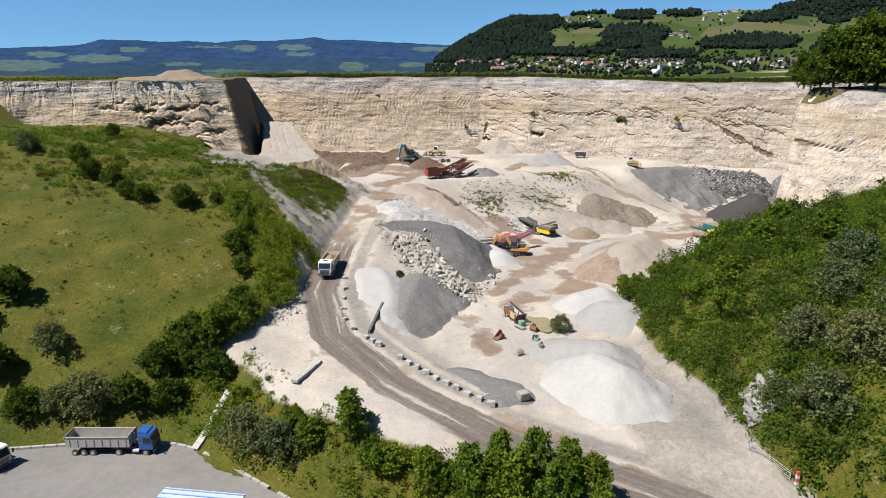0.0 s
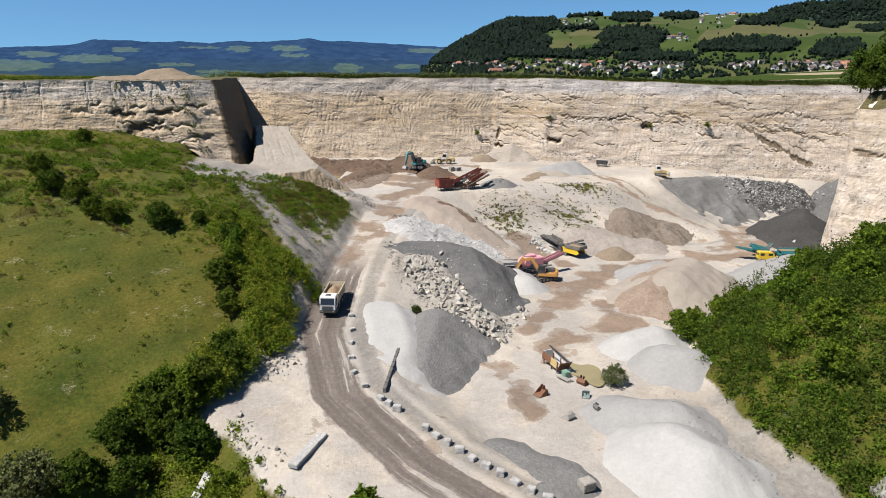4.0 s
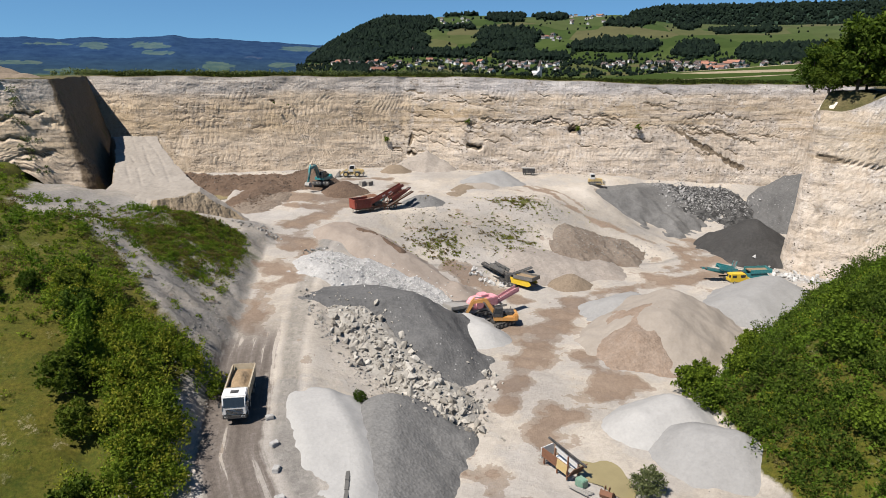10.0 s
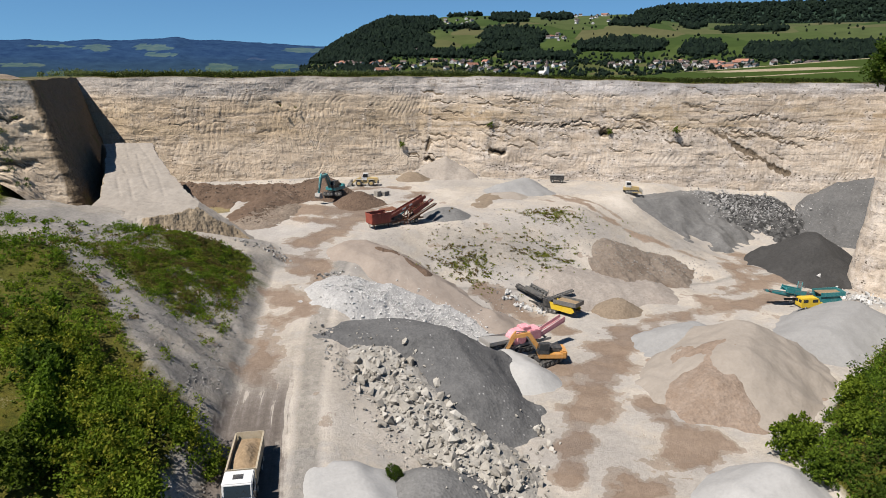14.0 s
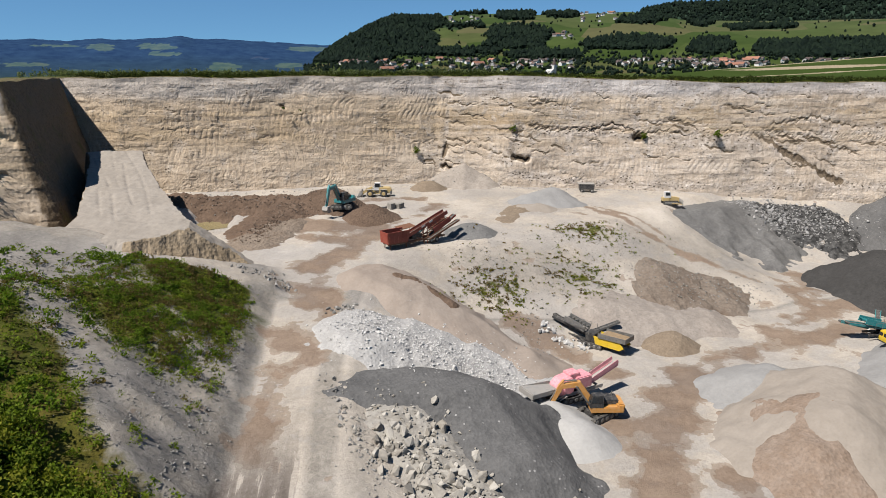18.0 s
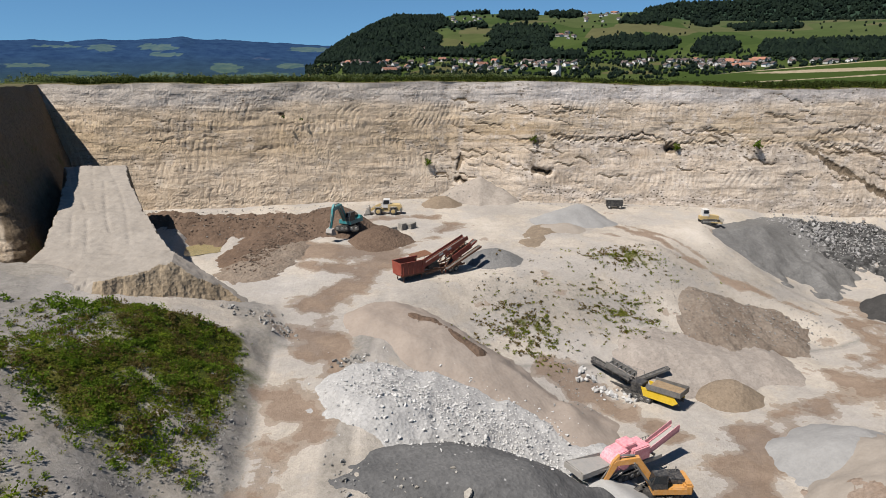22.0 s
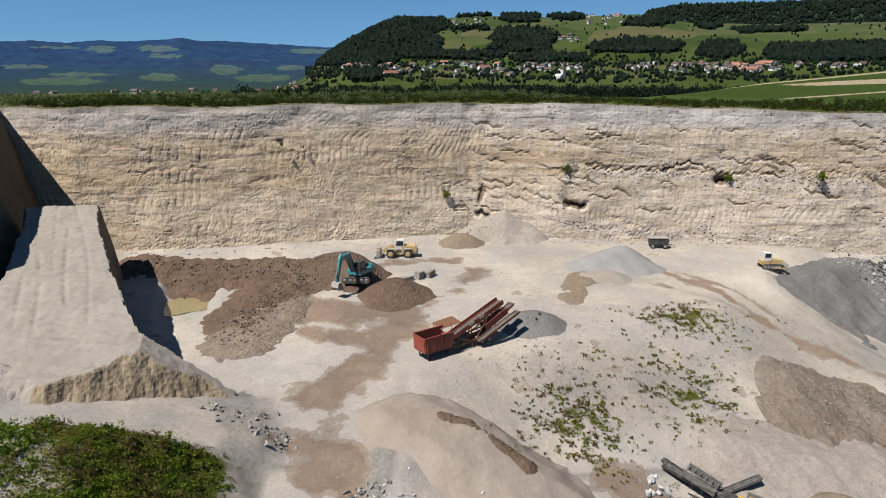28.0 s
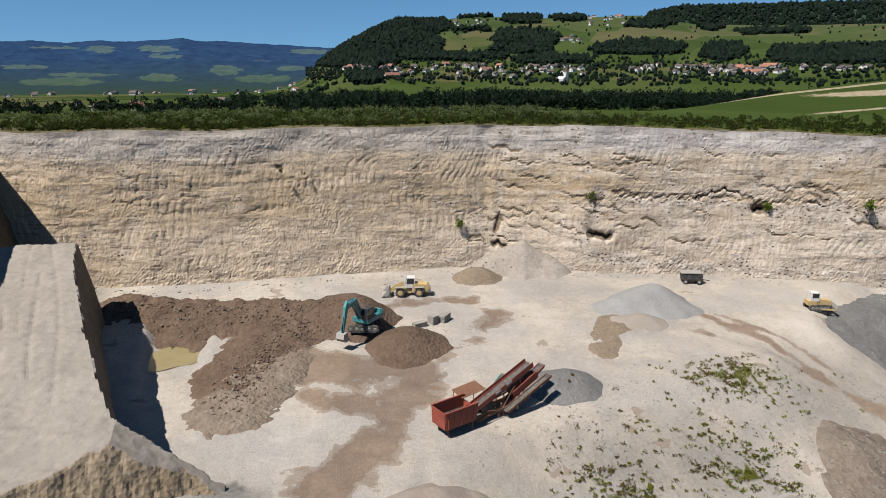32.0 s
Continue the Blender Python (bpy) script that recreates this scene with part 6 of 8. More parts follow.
def on_plateau(x, y):
    back = np.interp(x, [p[0] for p in BACK], [p[1] for p in BACK])
    return np.where(y > back + 0.5, 1.0, 0.0) * np.where(x < 60, 1.0, 0.55)


x, y = scatter(7000, -48, 150, 205, 300, lambda x, y: on_plateau(x, y) * sst(60, 20, y - np.interp(x, (-50, 150), (250, 208))), rng)
thicket("rim_weeds", "dark green weeds and low scrub behind the rim", "leaf_rim", x, y, 0.4, 1.0, 46, 0.19, 39, 0.8, 0.35, rim_weeds_height)
x, y = scatter(5200, -20, 158, 203, 300, lambda x, y: on_plateau(x, y) * sst(16, 10, y - np.interp(x, [p[0] for p in BACK], [p[1] for p in BACK])) * (0.35 + 0.65 * sst(10, 60, x)), rng)
thicket("rim_weeds", "fresh green grass and weeds along the rim", "leaf_weed", x, y, 0.25, 0.6, 26, 0.16, 50, 0.6, 0.4, rim_weeds_height)
x, y = scatter(520, -60, 66, 256, 296, lambda x, y: sst(-0.5, 0.5, lumps(x, y, 14, 41)), rng)
thicket("rim_scrub", "grey-brown bushes on the plateau behind the rim", "leaf_grey", x, y, 0.8, 1.5, 110, 0.2, 51, 0.8, 0.4, rim_weeds_height)
x, y = scatter(1500, -190, -50, 190, 240, lambda x, y: np.where(y > np.interp(x, [p[0] for p in WEST[:5]], [p[1] for p in WEST[:5]]) + 2.0, 1.0, 0) * sst(-74, -80, x), rng)
thicket("rim_weeds", "green weeds on the western rim", "leaf_weed", x, y, 0.4, 0.9, 34, 0.2, 40, 0.6, 0.3, rim_weeds_height)


# ---- far woods, hedges and houses ----
def crowns(x, y, z, r, tall, rng):
    """Rough tree crowns of few faces."""
    th = np.linspace(0, 2 * math.pi, 6, endpoint=False)
    lev = np.array([(-0.5, 0.75), (0.3, 1.0), (1.0, 0.15)])
    n = len(x)
    jit = 1 + 0.3 * rng.normal(size=(n, 3, 6))
    R = r[:, None, None] * lev[None, :, 1:] * jit
    V = np.stack([x[:, None, None] + R * np.cos(th), y[:, None, None] + R * np.sin(th), z[:, None, None] + (r * tall)[:, None, None] * (0.6 + lev[None, :, :1]) + 0 * R], -1)
    base = np.arange(n)[:, None] * 18
    quads = np.array([(l * 6 + i, l * 6 + (i + 1) % 6, l * 6 + 6 + (i + 1) % 6, l * 6 + 6 + i) for l in range(2) for i in range(6)])
    return V.reshape(-1, 3), (base[:, :, None] + quads[None]).reshape(-1, 4)


def far_wood():
    rng = np.random.default_rng(51)
    n = 210000
    ang, r = rng.uniform(-16, 50, n), rng.uniform(1040, 3350, n)
    x, y = -4 + r * np.sin(np.radians(ang)), 130 + r * np.cos(np.radians(ang))
    w = wood_amount(x, y)
    el = seen_from_rim(x, y, far_height(x, y))[2]
    k = (rng.random(n) < 0.32 * sst(0.4, 0.8, w)) & (ang > 4)
    lone = (w <= 0.5) & (rng.random(n) < np.where(el < 1.0, 0.015 + 0.16 * sst(0.1, 0.7, lumps(x, y, 75, 31)), 0.004) * np.where(ang < 4, 0.0, 1.0))
    k = k | lone
    x, y, r = x[k], y[k], r[k]
    size = rng.uniform(3.2, 5.8, len(x)) * (0.8 + r / 5000) * np.where(lone[k], 0.55, 1.0)
    v, f = crowns(x, y, far_height(x, y), size, rng.uniform(1.1, 1.8, len(x)), rng)
    return tagged(mesh_object("far_wood", v, f, M["far_leaf"]), "dark woods and single trees on the hills", "woods", kind="stuff")


M["far_leaf"] = leafy("far_tree_crowns", (0.012, 0.022, 0.018), (0.034, 0.052, 0.034), 0.01)
far_wood()


def valley_trees():
    rng = np.random.default_rng(52)
    spots = []
    for x0, y0, x1, y1, n, lo, hi in ((-320, 640, 60, 820, 90, 2.5, 4.5), (40, 760, 420, 860, 130, 3.5, 6), (330, 700, 640, 860, 110, 4, 7), (-80, 560, 180, 640, 70, 4, 7), (-190, 420, 60, 520, 70, 3, 6), (-60, 390, 150, 470, 55, 3, 5.5), (60, 520, 330, 620, 130, 4, 8), (-260, 640, 60, 760, 40, 4, 7), (120, 640, 420, 760, 60, 4, 8), (280, 560, 520, 700, 90, 4, 9), (-20, 600, 120, 700, 40, 4, 9), (430, 900, 620, 690, 240, 5, 8.5), (250, 880, 430, 900, 60, 4, 7), (165, 674, 275, 662, 110, 6, 10), (275, 662, 445, 590, 130, 6, 10.5), (15, 780, 105, 771, 70, 6, 10)):
        t = rng.random(n)
        spots.append(np.stack([x0 + (x1 - x0) * t + rng.normal(0, 8, n), y0 + (y1 - y0) * t + rng.normal(0, 12, n), rng.uniform(lo, hi, n)], 1))
    s = np.concatenate(spots)
    z = far_height(s[:, 0], s[:, 1])
    centres, radii = [], []
    for (x, y, r), h in zip(s, z):
        for k in range(4):
            centres.append((x + rng.normal(0, r * 0.35), y + rng.normal(0, r * 0.35), h + r * (0.5 + 0.45 * k * 0.6)))
            radii.append(r * (0.75 - 0.1 * k))
    v, f = leaf_quads(centres, radii, 26, 1.1, rng, 1.0)
    return tagged(mesh_object("hedgerow_trees", v, f, M["far_leaf"]), "hedgerows and tree lines in the valley", "trees", kind="stuff")


valley_trees()
M["house_wall"] = plain("white_render", (0.60, 0.59, 0.565), 0.85, vary=0.15, scale=0.3, random_tint=0.4)
M["roof_brown"] = plain("brown_tiles", (0.085, 0.060, 0.052), 0.85, vary=0.3, scale=0.6, random_tint=0.3)
M["roof_red"] = plain("red_tiles", (0.27, 0.12, 0.075), 0.85, vary=0.3, scale=0.6, random_tint=0.2)


def house(kind_of_roof, w, d, h, rise, label):
    ob = new("house")
    bm = bmesh.new()
    pts = [(-w / 2, 0), (w / 2, 0), (w / 2, h), (0, h + rise), (-w / 2, h)]
    prism_xz(bm, pts, -d / 2, d / 2)
    part("wall", bm, M["house_wall"], ob)
    bm = bmesh.new()
    o = 0.7
    k = rise / (w / 2)
    prism_xz(bm, [(-w / 2 - o, h - o * k + 0.1), (0, h + rise + 0.1), (w / 2 + o, h - o * k + 0.1), (w / 2 + o, h - o * k + 0.5), (0, h + rise + 0.55), (-w / 2 - o, h - o * k + 0.5)], -d / 2 - o, d / 2 + o)
    part("roof", bm, M[kind_of_roof], ob)
    for s in (-1, 1):
        for a in (-0.25, 0.25):
            bm = bmesh.new()
            box(bm, a * w, s * (d / 2 + 0.03), 0.5 * h, 1.4, 0.1, 2.2)
            part("window", bm, M["glass_dark"], ob)
    return tagged(ob, label, "house", "village houses")


def village():
    rng = np.random.default_rng(61)
    protos = [house("roof_brown", 9.5, 11.5, 5.4, 3.0, "white village house with a brown gable roof"), house("roof_red", 11, 15, 6.0, 3.8, "large white village house with a red tiled roof"), house("roof_brown", 8.5, 9, 5.0, 2.8, "small white village house with a brown roof"), house("roof_red", 11, 26, 6.2, 4.2, "long farmhouse with a red tiled roof")]
    used = [False] * 4
    spots = []
    for a0, a1, e0, e1, n in HAMLETS:
        a, r = rng.uniform(a0, a1, 4000), rng.uniform(1040, 2500, 4000)
        x, y = -4 + r * np.sin(np.radians(a)), 130 + r * np.cos(np.radians(a))
        el = seen_from_rim(x, y, far_height(x, y))[2]
        k = np.nonzero((el > e0) & (el < e1) & ((e0 > 0) | (r < 1500)))[0][:n]
        spots += [(float(a[i]), float(r[i])) for i in k]
    for _ in range(7):
        spots.append((rng.uniform(-14, 0), rng.uniform(600, 900)))
    for _ in range(30):
        spots.append((rng.uniform(-18, 3), rng.uniform(1300, 2300)))
    for k, (a, r) in enumerate(spots):
        x, y = -4 + r * math.sin(radians(a)), 130 + r * math.cos(radians(a))
        z = float(far_height(np.array([x]), np.array([y]))[0])
        i = int(rng.choice(4, p=(0.46, 0.12, 0.38, 0.04)))
        m = pose(x, y, z - 1.2, 0, 0, float(rng.choice((0, 25, 70, 110, 150))))
        if used[i]:
            copy_thing(protos[i], m)
        else:
            protos[i].matrix_basis = m
            used[i] = True
    # church with a pointed tower
    ob = new("church")
    x, y = 478.0, 1143.0
    z = float(far_height(np.array([x]), np.array([y]))[0])
    ob.matrix_basis = pose(x, y, z - 1, 0, 0, 20)
    bm = bmesh.new()
    box(bm, 0, 0, 9, 5.5, 5.5, 18)
    part("tower", bm, M["house_wall"], ob)
    bm = bmesh.new()
    cone(bm, (0, 0, 18), (0, 0, 30), 3.9, 0.1, 8)
    part("spire", bm, M["roof_brown"], ob)
    bm = bmesh.new()
    prism_xz(bm, [(-14, 0), (-3, 0), (-3, 7), (-8.5, 11), (-14, 7)], -8, 8)
    part("nave", bm, M["house_wall"], ob)
    tagged(ob, "white village church with a pointed dark spire", "church")


village()

# ---- paints ----
DUST = (0.36, 0.32, 0.27)
M["teal"] = plain("teal_paint", (0.012, 0.22, 0.24), 0.4, vary=0.15, dirt=DUST, dirt_amount=0.25)
M["orange"] = plain("orange_paint", (0.56, 0.26, 0.05), 0.45, vary=0.15, dirt=DUST, dirt_amount=0.3)
M["yellow"] = plain("yellow_paint", (0.68, 0.46, 0.02), 0.4, vary=0.1, dirt=DUST, dirt_amount=0.15)
M["sand_yellow"] = plain("faded_yellow_paint", (0.55, 0.40, 0.16), 0.5, vary=0.15, dirt=DUST, dirt_amount=0.3)
M["pink"] = plain("faded_pink_paint", (0.74, 0.26, 0.31), 0.55, vary=0.25, dirt=(0.62, 0.50, 0.48), dirt_amount=0.4)
M["red"] = plain("rusty_red_paint", (0.34, 0.060, 0.036), 0.6, vary=0.35, scale=1.5, dirt=(0.14, 0.075, 0.045), dirt_amount=0.4)
M["rust"] = plain("rusty_steel", (0.20, 0.085, 0.04), 0.8, vary=0.35, scale=2, dirt=(0.10, 0.05, 0.03), dirt_amount=0.4)
M["white_paint"] = plain("white_paint", (0.66, 0.66, 0.65), 0.35, vary=0.05, dirt=DUST, dirt_amount=0.2)
M["blue"] = plain("blue_paint", (0.018, 0.085, 0.30), 0.3, vary=0.1, dirt=DUST, dirt_amount=0.12)
M["steel"] = plain("worn_grey_steel", (0.22, 0.22, 0.215), 0.5, 0.5, vary=0.25, scale=2, dirt=DUST, dirt_amount=0.35)
M["light_steel"] = plain("dusty_light_steel", (0.40, 0.385, 0.36), 0.6, 0.2, vary=0.2, scale=2, dirt=DUST, dirt_amount=0.4)
M["dark"] = plain("black_machine_parts", (0.025, 0.025, 0.026), 0.6, vary=0.3, dirt=DUST, dirt_amount=0.2)
M["rubber"] = plain("black_rubber", (0.02, 0.02, 0.02), 0.85, vary=0.2, dirt=DUST, dirt_amount=0.3)
M["belt"] = plain("dusty_conveyor_belt", (0.05, 0.048, 0.046), 0.8, vary=0.3, dirt=DUST, dirt_amount=0.3)
M["load"] = loose("loaded_sand", (0.30, 0.21, 0.12), (0.45, 0.33, 0.21), 1.5, 0.5)


def stand(ob, x, y, heading, sink=0.0):
    z = float(surface(np.array([x]), np.array([y]))[0])
    ob.matrix_basis = pose(x, y, z - sink, 0, 0, heading)
    return ob


def slab_on(bm, a, b, width, thick):
    """A sloping plank from a to b (both in the plane y = a.y)."""
    beam(bm, a, b, width, thick)


def track_unit(ob, length, gauge, width=0.6, high=0.95, turn=0.0):
    """Two crawler tracks with rollers."""
    spin = Matrix.Rotation(radians(turn), 4, "Z")
    for s in (-1, 1):
        r = high / 2
        pts = []
        for k in range(9):
            a = -math.pi / 2 + math.pi * k / 8
            pts.append((length / 2 - r + r * math.cos(a), r + r * math.sin(a)))
        for k in range(9):
            a = math.pi / 2 + math.pi * k / 8
            pts.append((-length / 2 + r + r * math.cos(a), r + r * math.sin(a)))
        bm = bmesh.new()
        prism_xz(bm, pts, s * gauge / 2 - width / 2, s * gauge / 2 + width / 2)
        for k in range(int(length / 0.45)):
            box(bm, -length / 2 + r + 0.1 + k * 0.42, s * gauge / 2, high, 0.12, width + 0.04, 0.06)
        bmesh.ops.transform(bm, matrix=spin, verts=bm.verts)
        t = part("track", bm, M["rubber"], ob, "dusty steel crawler track")
        for k in range(5):
            cx = -length / 2 + r + k * (length - 2 * r) / 4
            bm = bmesh.new()
            cone(bm, (cx, s * (gauge / 2 + width / 2), r), (cx, s * (gauge / 2 + width / 2 + 0.05), r), r * 0.62, r * 0.5, 10)
            bmesh.ops.transform(bm, matrix=spin, verts=bm.verts)
            part("roller", bm, M["steel"], t)
    bm = bmesh.new()
    box(bm, 0, 0, high * 0.75, length * 0.55, gauge, high * 0.5, spin.to_3x3().to_4x4())
    part("track_frame", bm, M["dark"], ob)


def cab(ob, x, y, z, lx, ly, lz, paint, slope=0.25):
    bm = bmesh.new()
    pts = [(-lx / 2, 0), (lx / 2, 0), (lx / 2, lz * 0.4), (lx / 2 - slope, lz), (-lx / 2, lz)]
    prism_xz(bm, [(x + a, z + b) for a, b in pts], y - ly / 2, y + ly / 2)
    c = part("cab", bm, paint, ob)
    for s in (-1, 1):
        bm = bmesh.new()
        prism_xz(bm, [(x - lx * 0.4, z + lz * 0.42), (x + lx * 0.42, z + lz * 0.42), (x + lx * 0.45 - slope, z + lz * 0.92), (x - lx * 0.4, z + lz * 0.92)], y + s * (ly / 2 + 0.015) - 0.012, y + s * (ly / 2 + 0.015) + 0.012)
        part("side_window", bm, M["glass_dark"], c)
    bm = bmesh.new()
    beam(bm, (x + lx / 2 + 0.02, y, z + lz * 0.42), (x + lx / 2 + 0.02 - slope, y, z + lz * 0.95), ly * 0.86, 0.03)
    part("windscreen", bm, M["glass_dark"], c, "dark windscreen")
    return c


def excavator(paint, label, x, y, heading, under, reach):
    """Crawler excavator; +x points along the boom. reach: knee and stick end as (x, z)."""
    ob = new("excavator")
    track_unit(ob, 4.4, 2.6, 0.62, 0.95, under - heading)
    bm = bmesh.new()
    box(bm, -0.9, 0, 1.55, 4.0, 2.7, 0.75, bevel=0.08)
    box(bm, -2.55, 0, 1.75, 0.9, 2.75, 1.15, bevel=0.2)
    part("upper_body", bm, paint, ob)
    bm = bmesh.new()
    box(bm, -1.4, -0.35, 2.2, 2.0, 1.9, 0.55, bevel=0.08)
    for k in range(5):
        box(bm, -2.1 + 0.33 * k, -0.35, 2.5, 0.06, 1.5, 0.06)
    part("engine_hood", bm, M["dark"], ob, "dark engine cover with vents")
    cab(ob, 0.45, 0.85, 1.9, 1.6, 1.0, 1.55, M["dark"])
    cone_bm = bmesh.new()
    rod(cone_bm, (-1.9, -0.9, 2.4), (-1.9, -0.9, 3.0), 0.07)
    part("exhaust", cone_bm, M["steel"], ob)
    (kx, kz), (sx, sz) = reach
    bm = bmesh.new()
    prism_xz(bm, [(0.5, 1.7), (0.9, 1.45), (kx * 0.55, kz - 0.05), (kx, kz - 0.28), (kx + 0.2, kz), (kx, kz + 0.25), (kx * 0.5, kz + 0.62), (0.55, 2.3)], -0.28, 0.28)
    part("boom", bm, paint, ob)
    bm = bmesh.new()
    dx, dz = sx - kx, sz - kz
    n = math.hypot(dx, dz)
    ux, uz = dx / n, dz / n
    prism_xz(bm, [(kx - ux * 0.9 - uz * 0.1, kz - uz * 0.9 + ux * 0.1), (kx - uz * -0.32, kz - 0.32 * ux), (sx - uz * -0.12, sz - 0.12 * ux), (sx + uz * -0.12, sz + 0.12 * ux), (kx + uz * -0.35, kz + 0.3 * ux)], -0.2, 0.2)
    part("stick", bm, paint, ob)
    for a, b, r in (((1.0, 0.36, 1.7), (kx * 0.62, 0.36, kz + 0.1), 0.11), ((1.0, -0.36, 1.7), (kx * 0.62, -0.36, kz + 0.1), 0.11), ((kx * 0.6, 0, kz + 0.75), (kx - ux * 0.8, 0, kz - uz * 0.8), 0.1), ((kx + ux * 0.3, 0, kz + uz * 0.3 + 0.4), (sx + 0.25, 0, sz + 0.6), 0.09)):
        bm = bmesh.new()
        rod(bm, a, b, r)
        part("hydraulic_ram", bm, M["steel"], ob)
    bm = bmesh.new()
    pts = [(sx - 0.35, sz + 0.25), (sx + 0.4, sz + 0.15), (sx + 0.62, sz - 0.5), (sx + 0.25, sz - 1.0), (sx - 0.45, sz - 1.1), (sx - 0.75, sz - 0.85), (sx - 0.5, sz - 0.3)]
    prism_xz(bm, pts, -0.65, 0.65)
    dig = part("bucket", bm, M["light_steel"], ob, "worn steel digging bucket with teeth")
    for k in range(5):
        bm = bmesh.new()
        box(bm, sx - 0.85, -0.55 + 0.275 * k, sz - 0.98, 0.35, 0.1, 0.08)
        part("tooth", bm, M["steel"], dig)
    stand(ob, x, y, heading)
    return tagged(ob, label, "excavator")


excavator(M["teal"], "teal crawler excavator digging at a brown soil heap", 8.6, 217.8, -133, -18, ((4.3, 4.6), (5.4, 1.1)))
excavator(M["orange"], "orange-yellow crawler excavator parked at the pink crusher", 30.6, 148.6, 166, 20, ((4.6, 4.2), (6.1, 1.0)))


def wheel(ob, x, y, r, w, face=None, n=18):
    """One wheel with its rim, axle along y."""
    s = 1 if y > 0 else -1
    bm = bmesh.new()
    cone(bm, (x, y - w / 2, r), (x, y + w / 2, r), r, r, n)
    bmesh.ops.bevel(bm, geom=[e for e in bm.edges if len(e.link_faces) == 2 and e.calc_face_angle(0) > 1.2], offset=min(0.12, w * 0.3), segments=2, affect="EDGES")
    t = part("wheel", bm, M["rubber"], ob)
    bm = bmesh.new()
    cone(bm, (x, y + s * w * 0.5, r), (x, y + s * (w * 0.5 + 0.03), r), r * 0.55, r * 0.45, 12)
    part("rim", bm, face or M["light_steel"], t)


def wheel_loader(x, y, heading):
    ob = new("wheel_loader")
    for wx in (-1.55, 1.55):
        for s in (-1, 1):
            wheel(ob, wx, s * 1.05, 0.78, 0.62, M["sand_yellow"])
    bm = bmesh.new()
    prism_xz(bm, [(-3.3, 0.8), (-0.5, 0.7), (-0.5, 2.2), (-2.9, 2.05), (-3.3, 1.7)], -0.85, 0.85)
    part("engine_hood", bm, M["sand_yellow"], ob, "dusty yellow engine hood")
    bm = bmesh.new()
    box(bm, -3.2, 0, 1.0, 0.5, 2.0, 0.7, bevel=0.08)
    part("counterweight", bm, M["steel"], ob)
    bm = bmesh.new()
    for wx in (-1.55, 1.55):
        for s in (-1, 1):
            box(bm, wx, s * 1.05, 1.68, 1.5, 0.66, 0.08)
    part("mudguards", bm, M["light_steel"], ob)
    bm = bmesh.new()
    prism_xz(bm, [(-0.4, 0.6), (2.3, 0.6), (2.3, 1.2), (1.2, 1.5), (-0.4, 1.3)], -0.5, 0.5)
    part("front_frame", bm, M["sand_yellow"], ob)
    cab(ob, -0.1, 0, 1.5, 1.5, 1.5, 1.7, M["white_paint"], 0.2)
    for s in (-1, 1):
        bm = bmesh.new()
        prism_xz(bm, [(1.0, 1.9), (1.2, 2.2), (2.6, 1.5), (3.5, 0.75), (3.3, 0.5), (2.4, 1.1)], s * 0.6 - 0.08, s * 0.6 + 0.08)
        part("lift_arm", bm, M["sand_yellow"], ob)
    bm = bmesh.new()
    prism_xz(bm, [(3.2, 0.2), (4.6, 0.12), (4.65, 0.2), (3.55, 0.4), (3.35, 0.9), (3.6, 1.45), (3.5, 1.5), (3.15, 0.95)], -1.35, 1.35)
    b = part("bucket", bm, M["light_steel"], ob, "wide worn steel loading bucket")
    bm = bmesh.new()
    for s in (-1, 1):
        prism_xz(bm, [(3.2, 0.2), (4.6, 0.15), (3.55, 1.45), (3.2, 0.95)], s * 1.33 - 0.02, s * 1.33 + 0.02)
    part("side_plates", bm, M["light_steel"], b)
    stand(ob, x, y, heading)
    return tagged(ob, "dusty yellow wheel loader with a white cab", "wheel loader")


wheel_loader(18.3, 232.2, 167)


def bulldozer(x, y, heading):
    ob = new("bulldozer")
    track_unit(ob, 3.4, 1.9, 0.6, 1.0)
    bm = bmesh.new()
    prism_xz(bm, [(-0.4, 0.8), (1.9, 0.8), (1.9, 1.7), (-0.4, 1.95)], -0.55, 0.55)
    part("engine_hood", bm, M["sand_yellow"], ob)
    bm = bmesh.new()
    box(bm, -1.1, 0, 1.25, 1.5, 1.5, 0.8, bevel=0.06)
    part("rear_body", bm, M["sand_yellow"], ob)
    cab(ob, -0.75, 0, 1.6, 1.3, 1.35, 1.4, M["white_paint"], 0.1)
    bm = bmesh.new()
    prism_xz(bm, [(2.45, 0.05), (2.6, 0.05), (2.5, 0.6), (2.62, 1.15), (2.5, 1.2), (2.38, 0.6)], -1.6, 1.6)
    part("blade", bm, M["light_steel"], ob, "curved steel dozer blade")
    for s in (-1, 1):
        bm = bmesh.new()
        beam(bm, (0.1, s * 1.35, 0.5), (2.45, s * 1.35, 0.35), 0.14, 0.2)
        part("push_arm", bm, M["sand_yellow"], ob)
    stand(ob, x, y, heading)
    return tagged(ob, "small yellow bulldozer with a white cab on grey gravel", "bulldozer")


bulldozer(82.3, 212.6, -18)


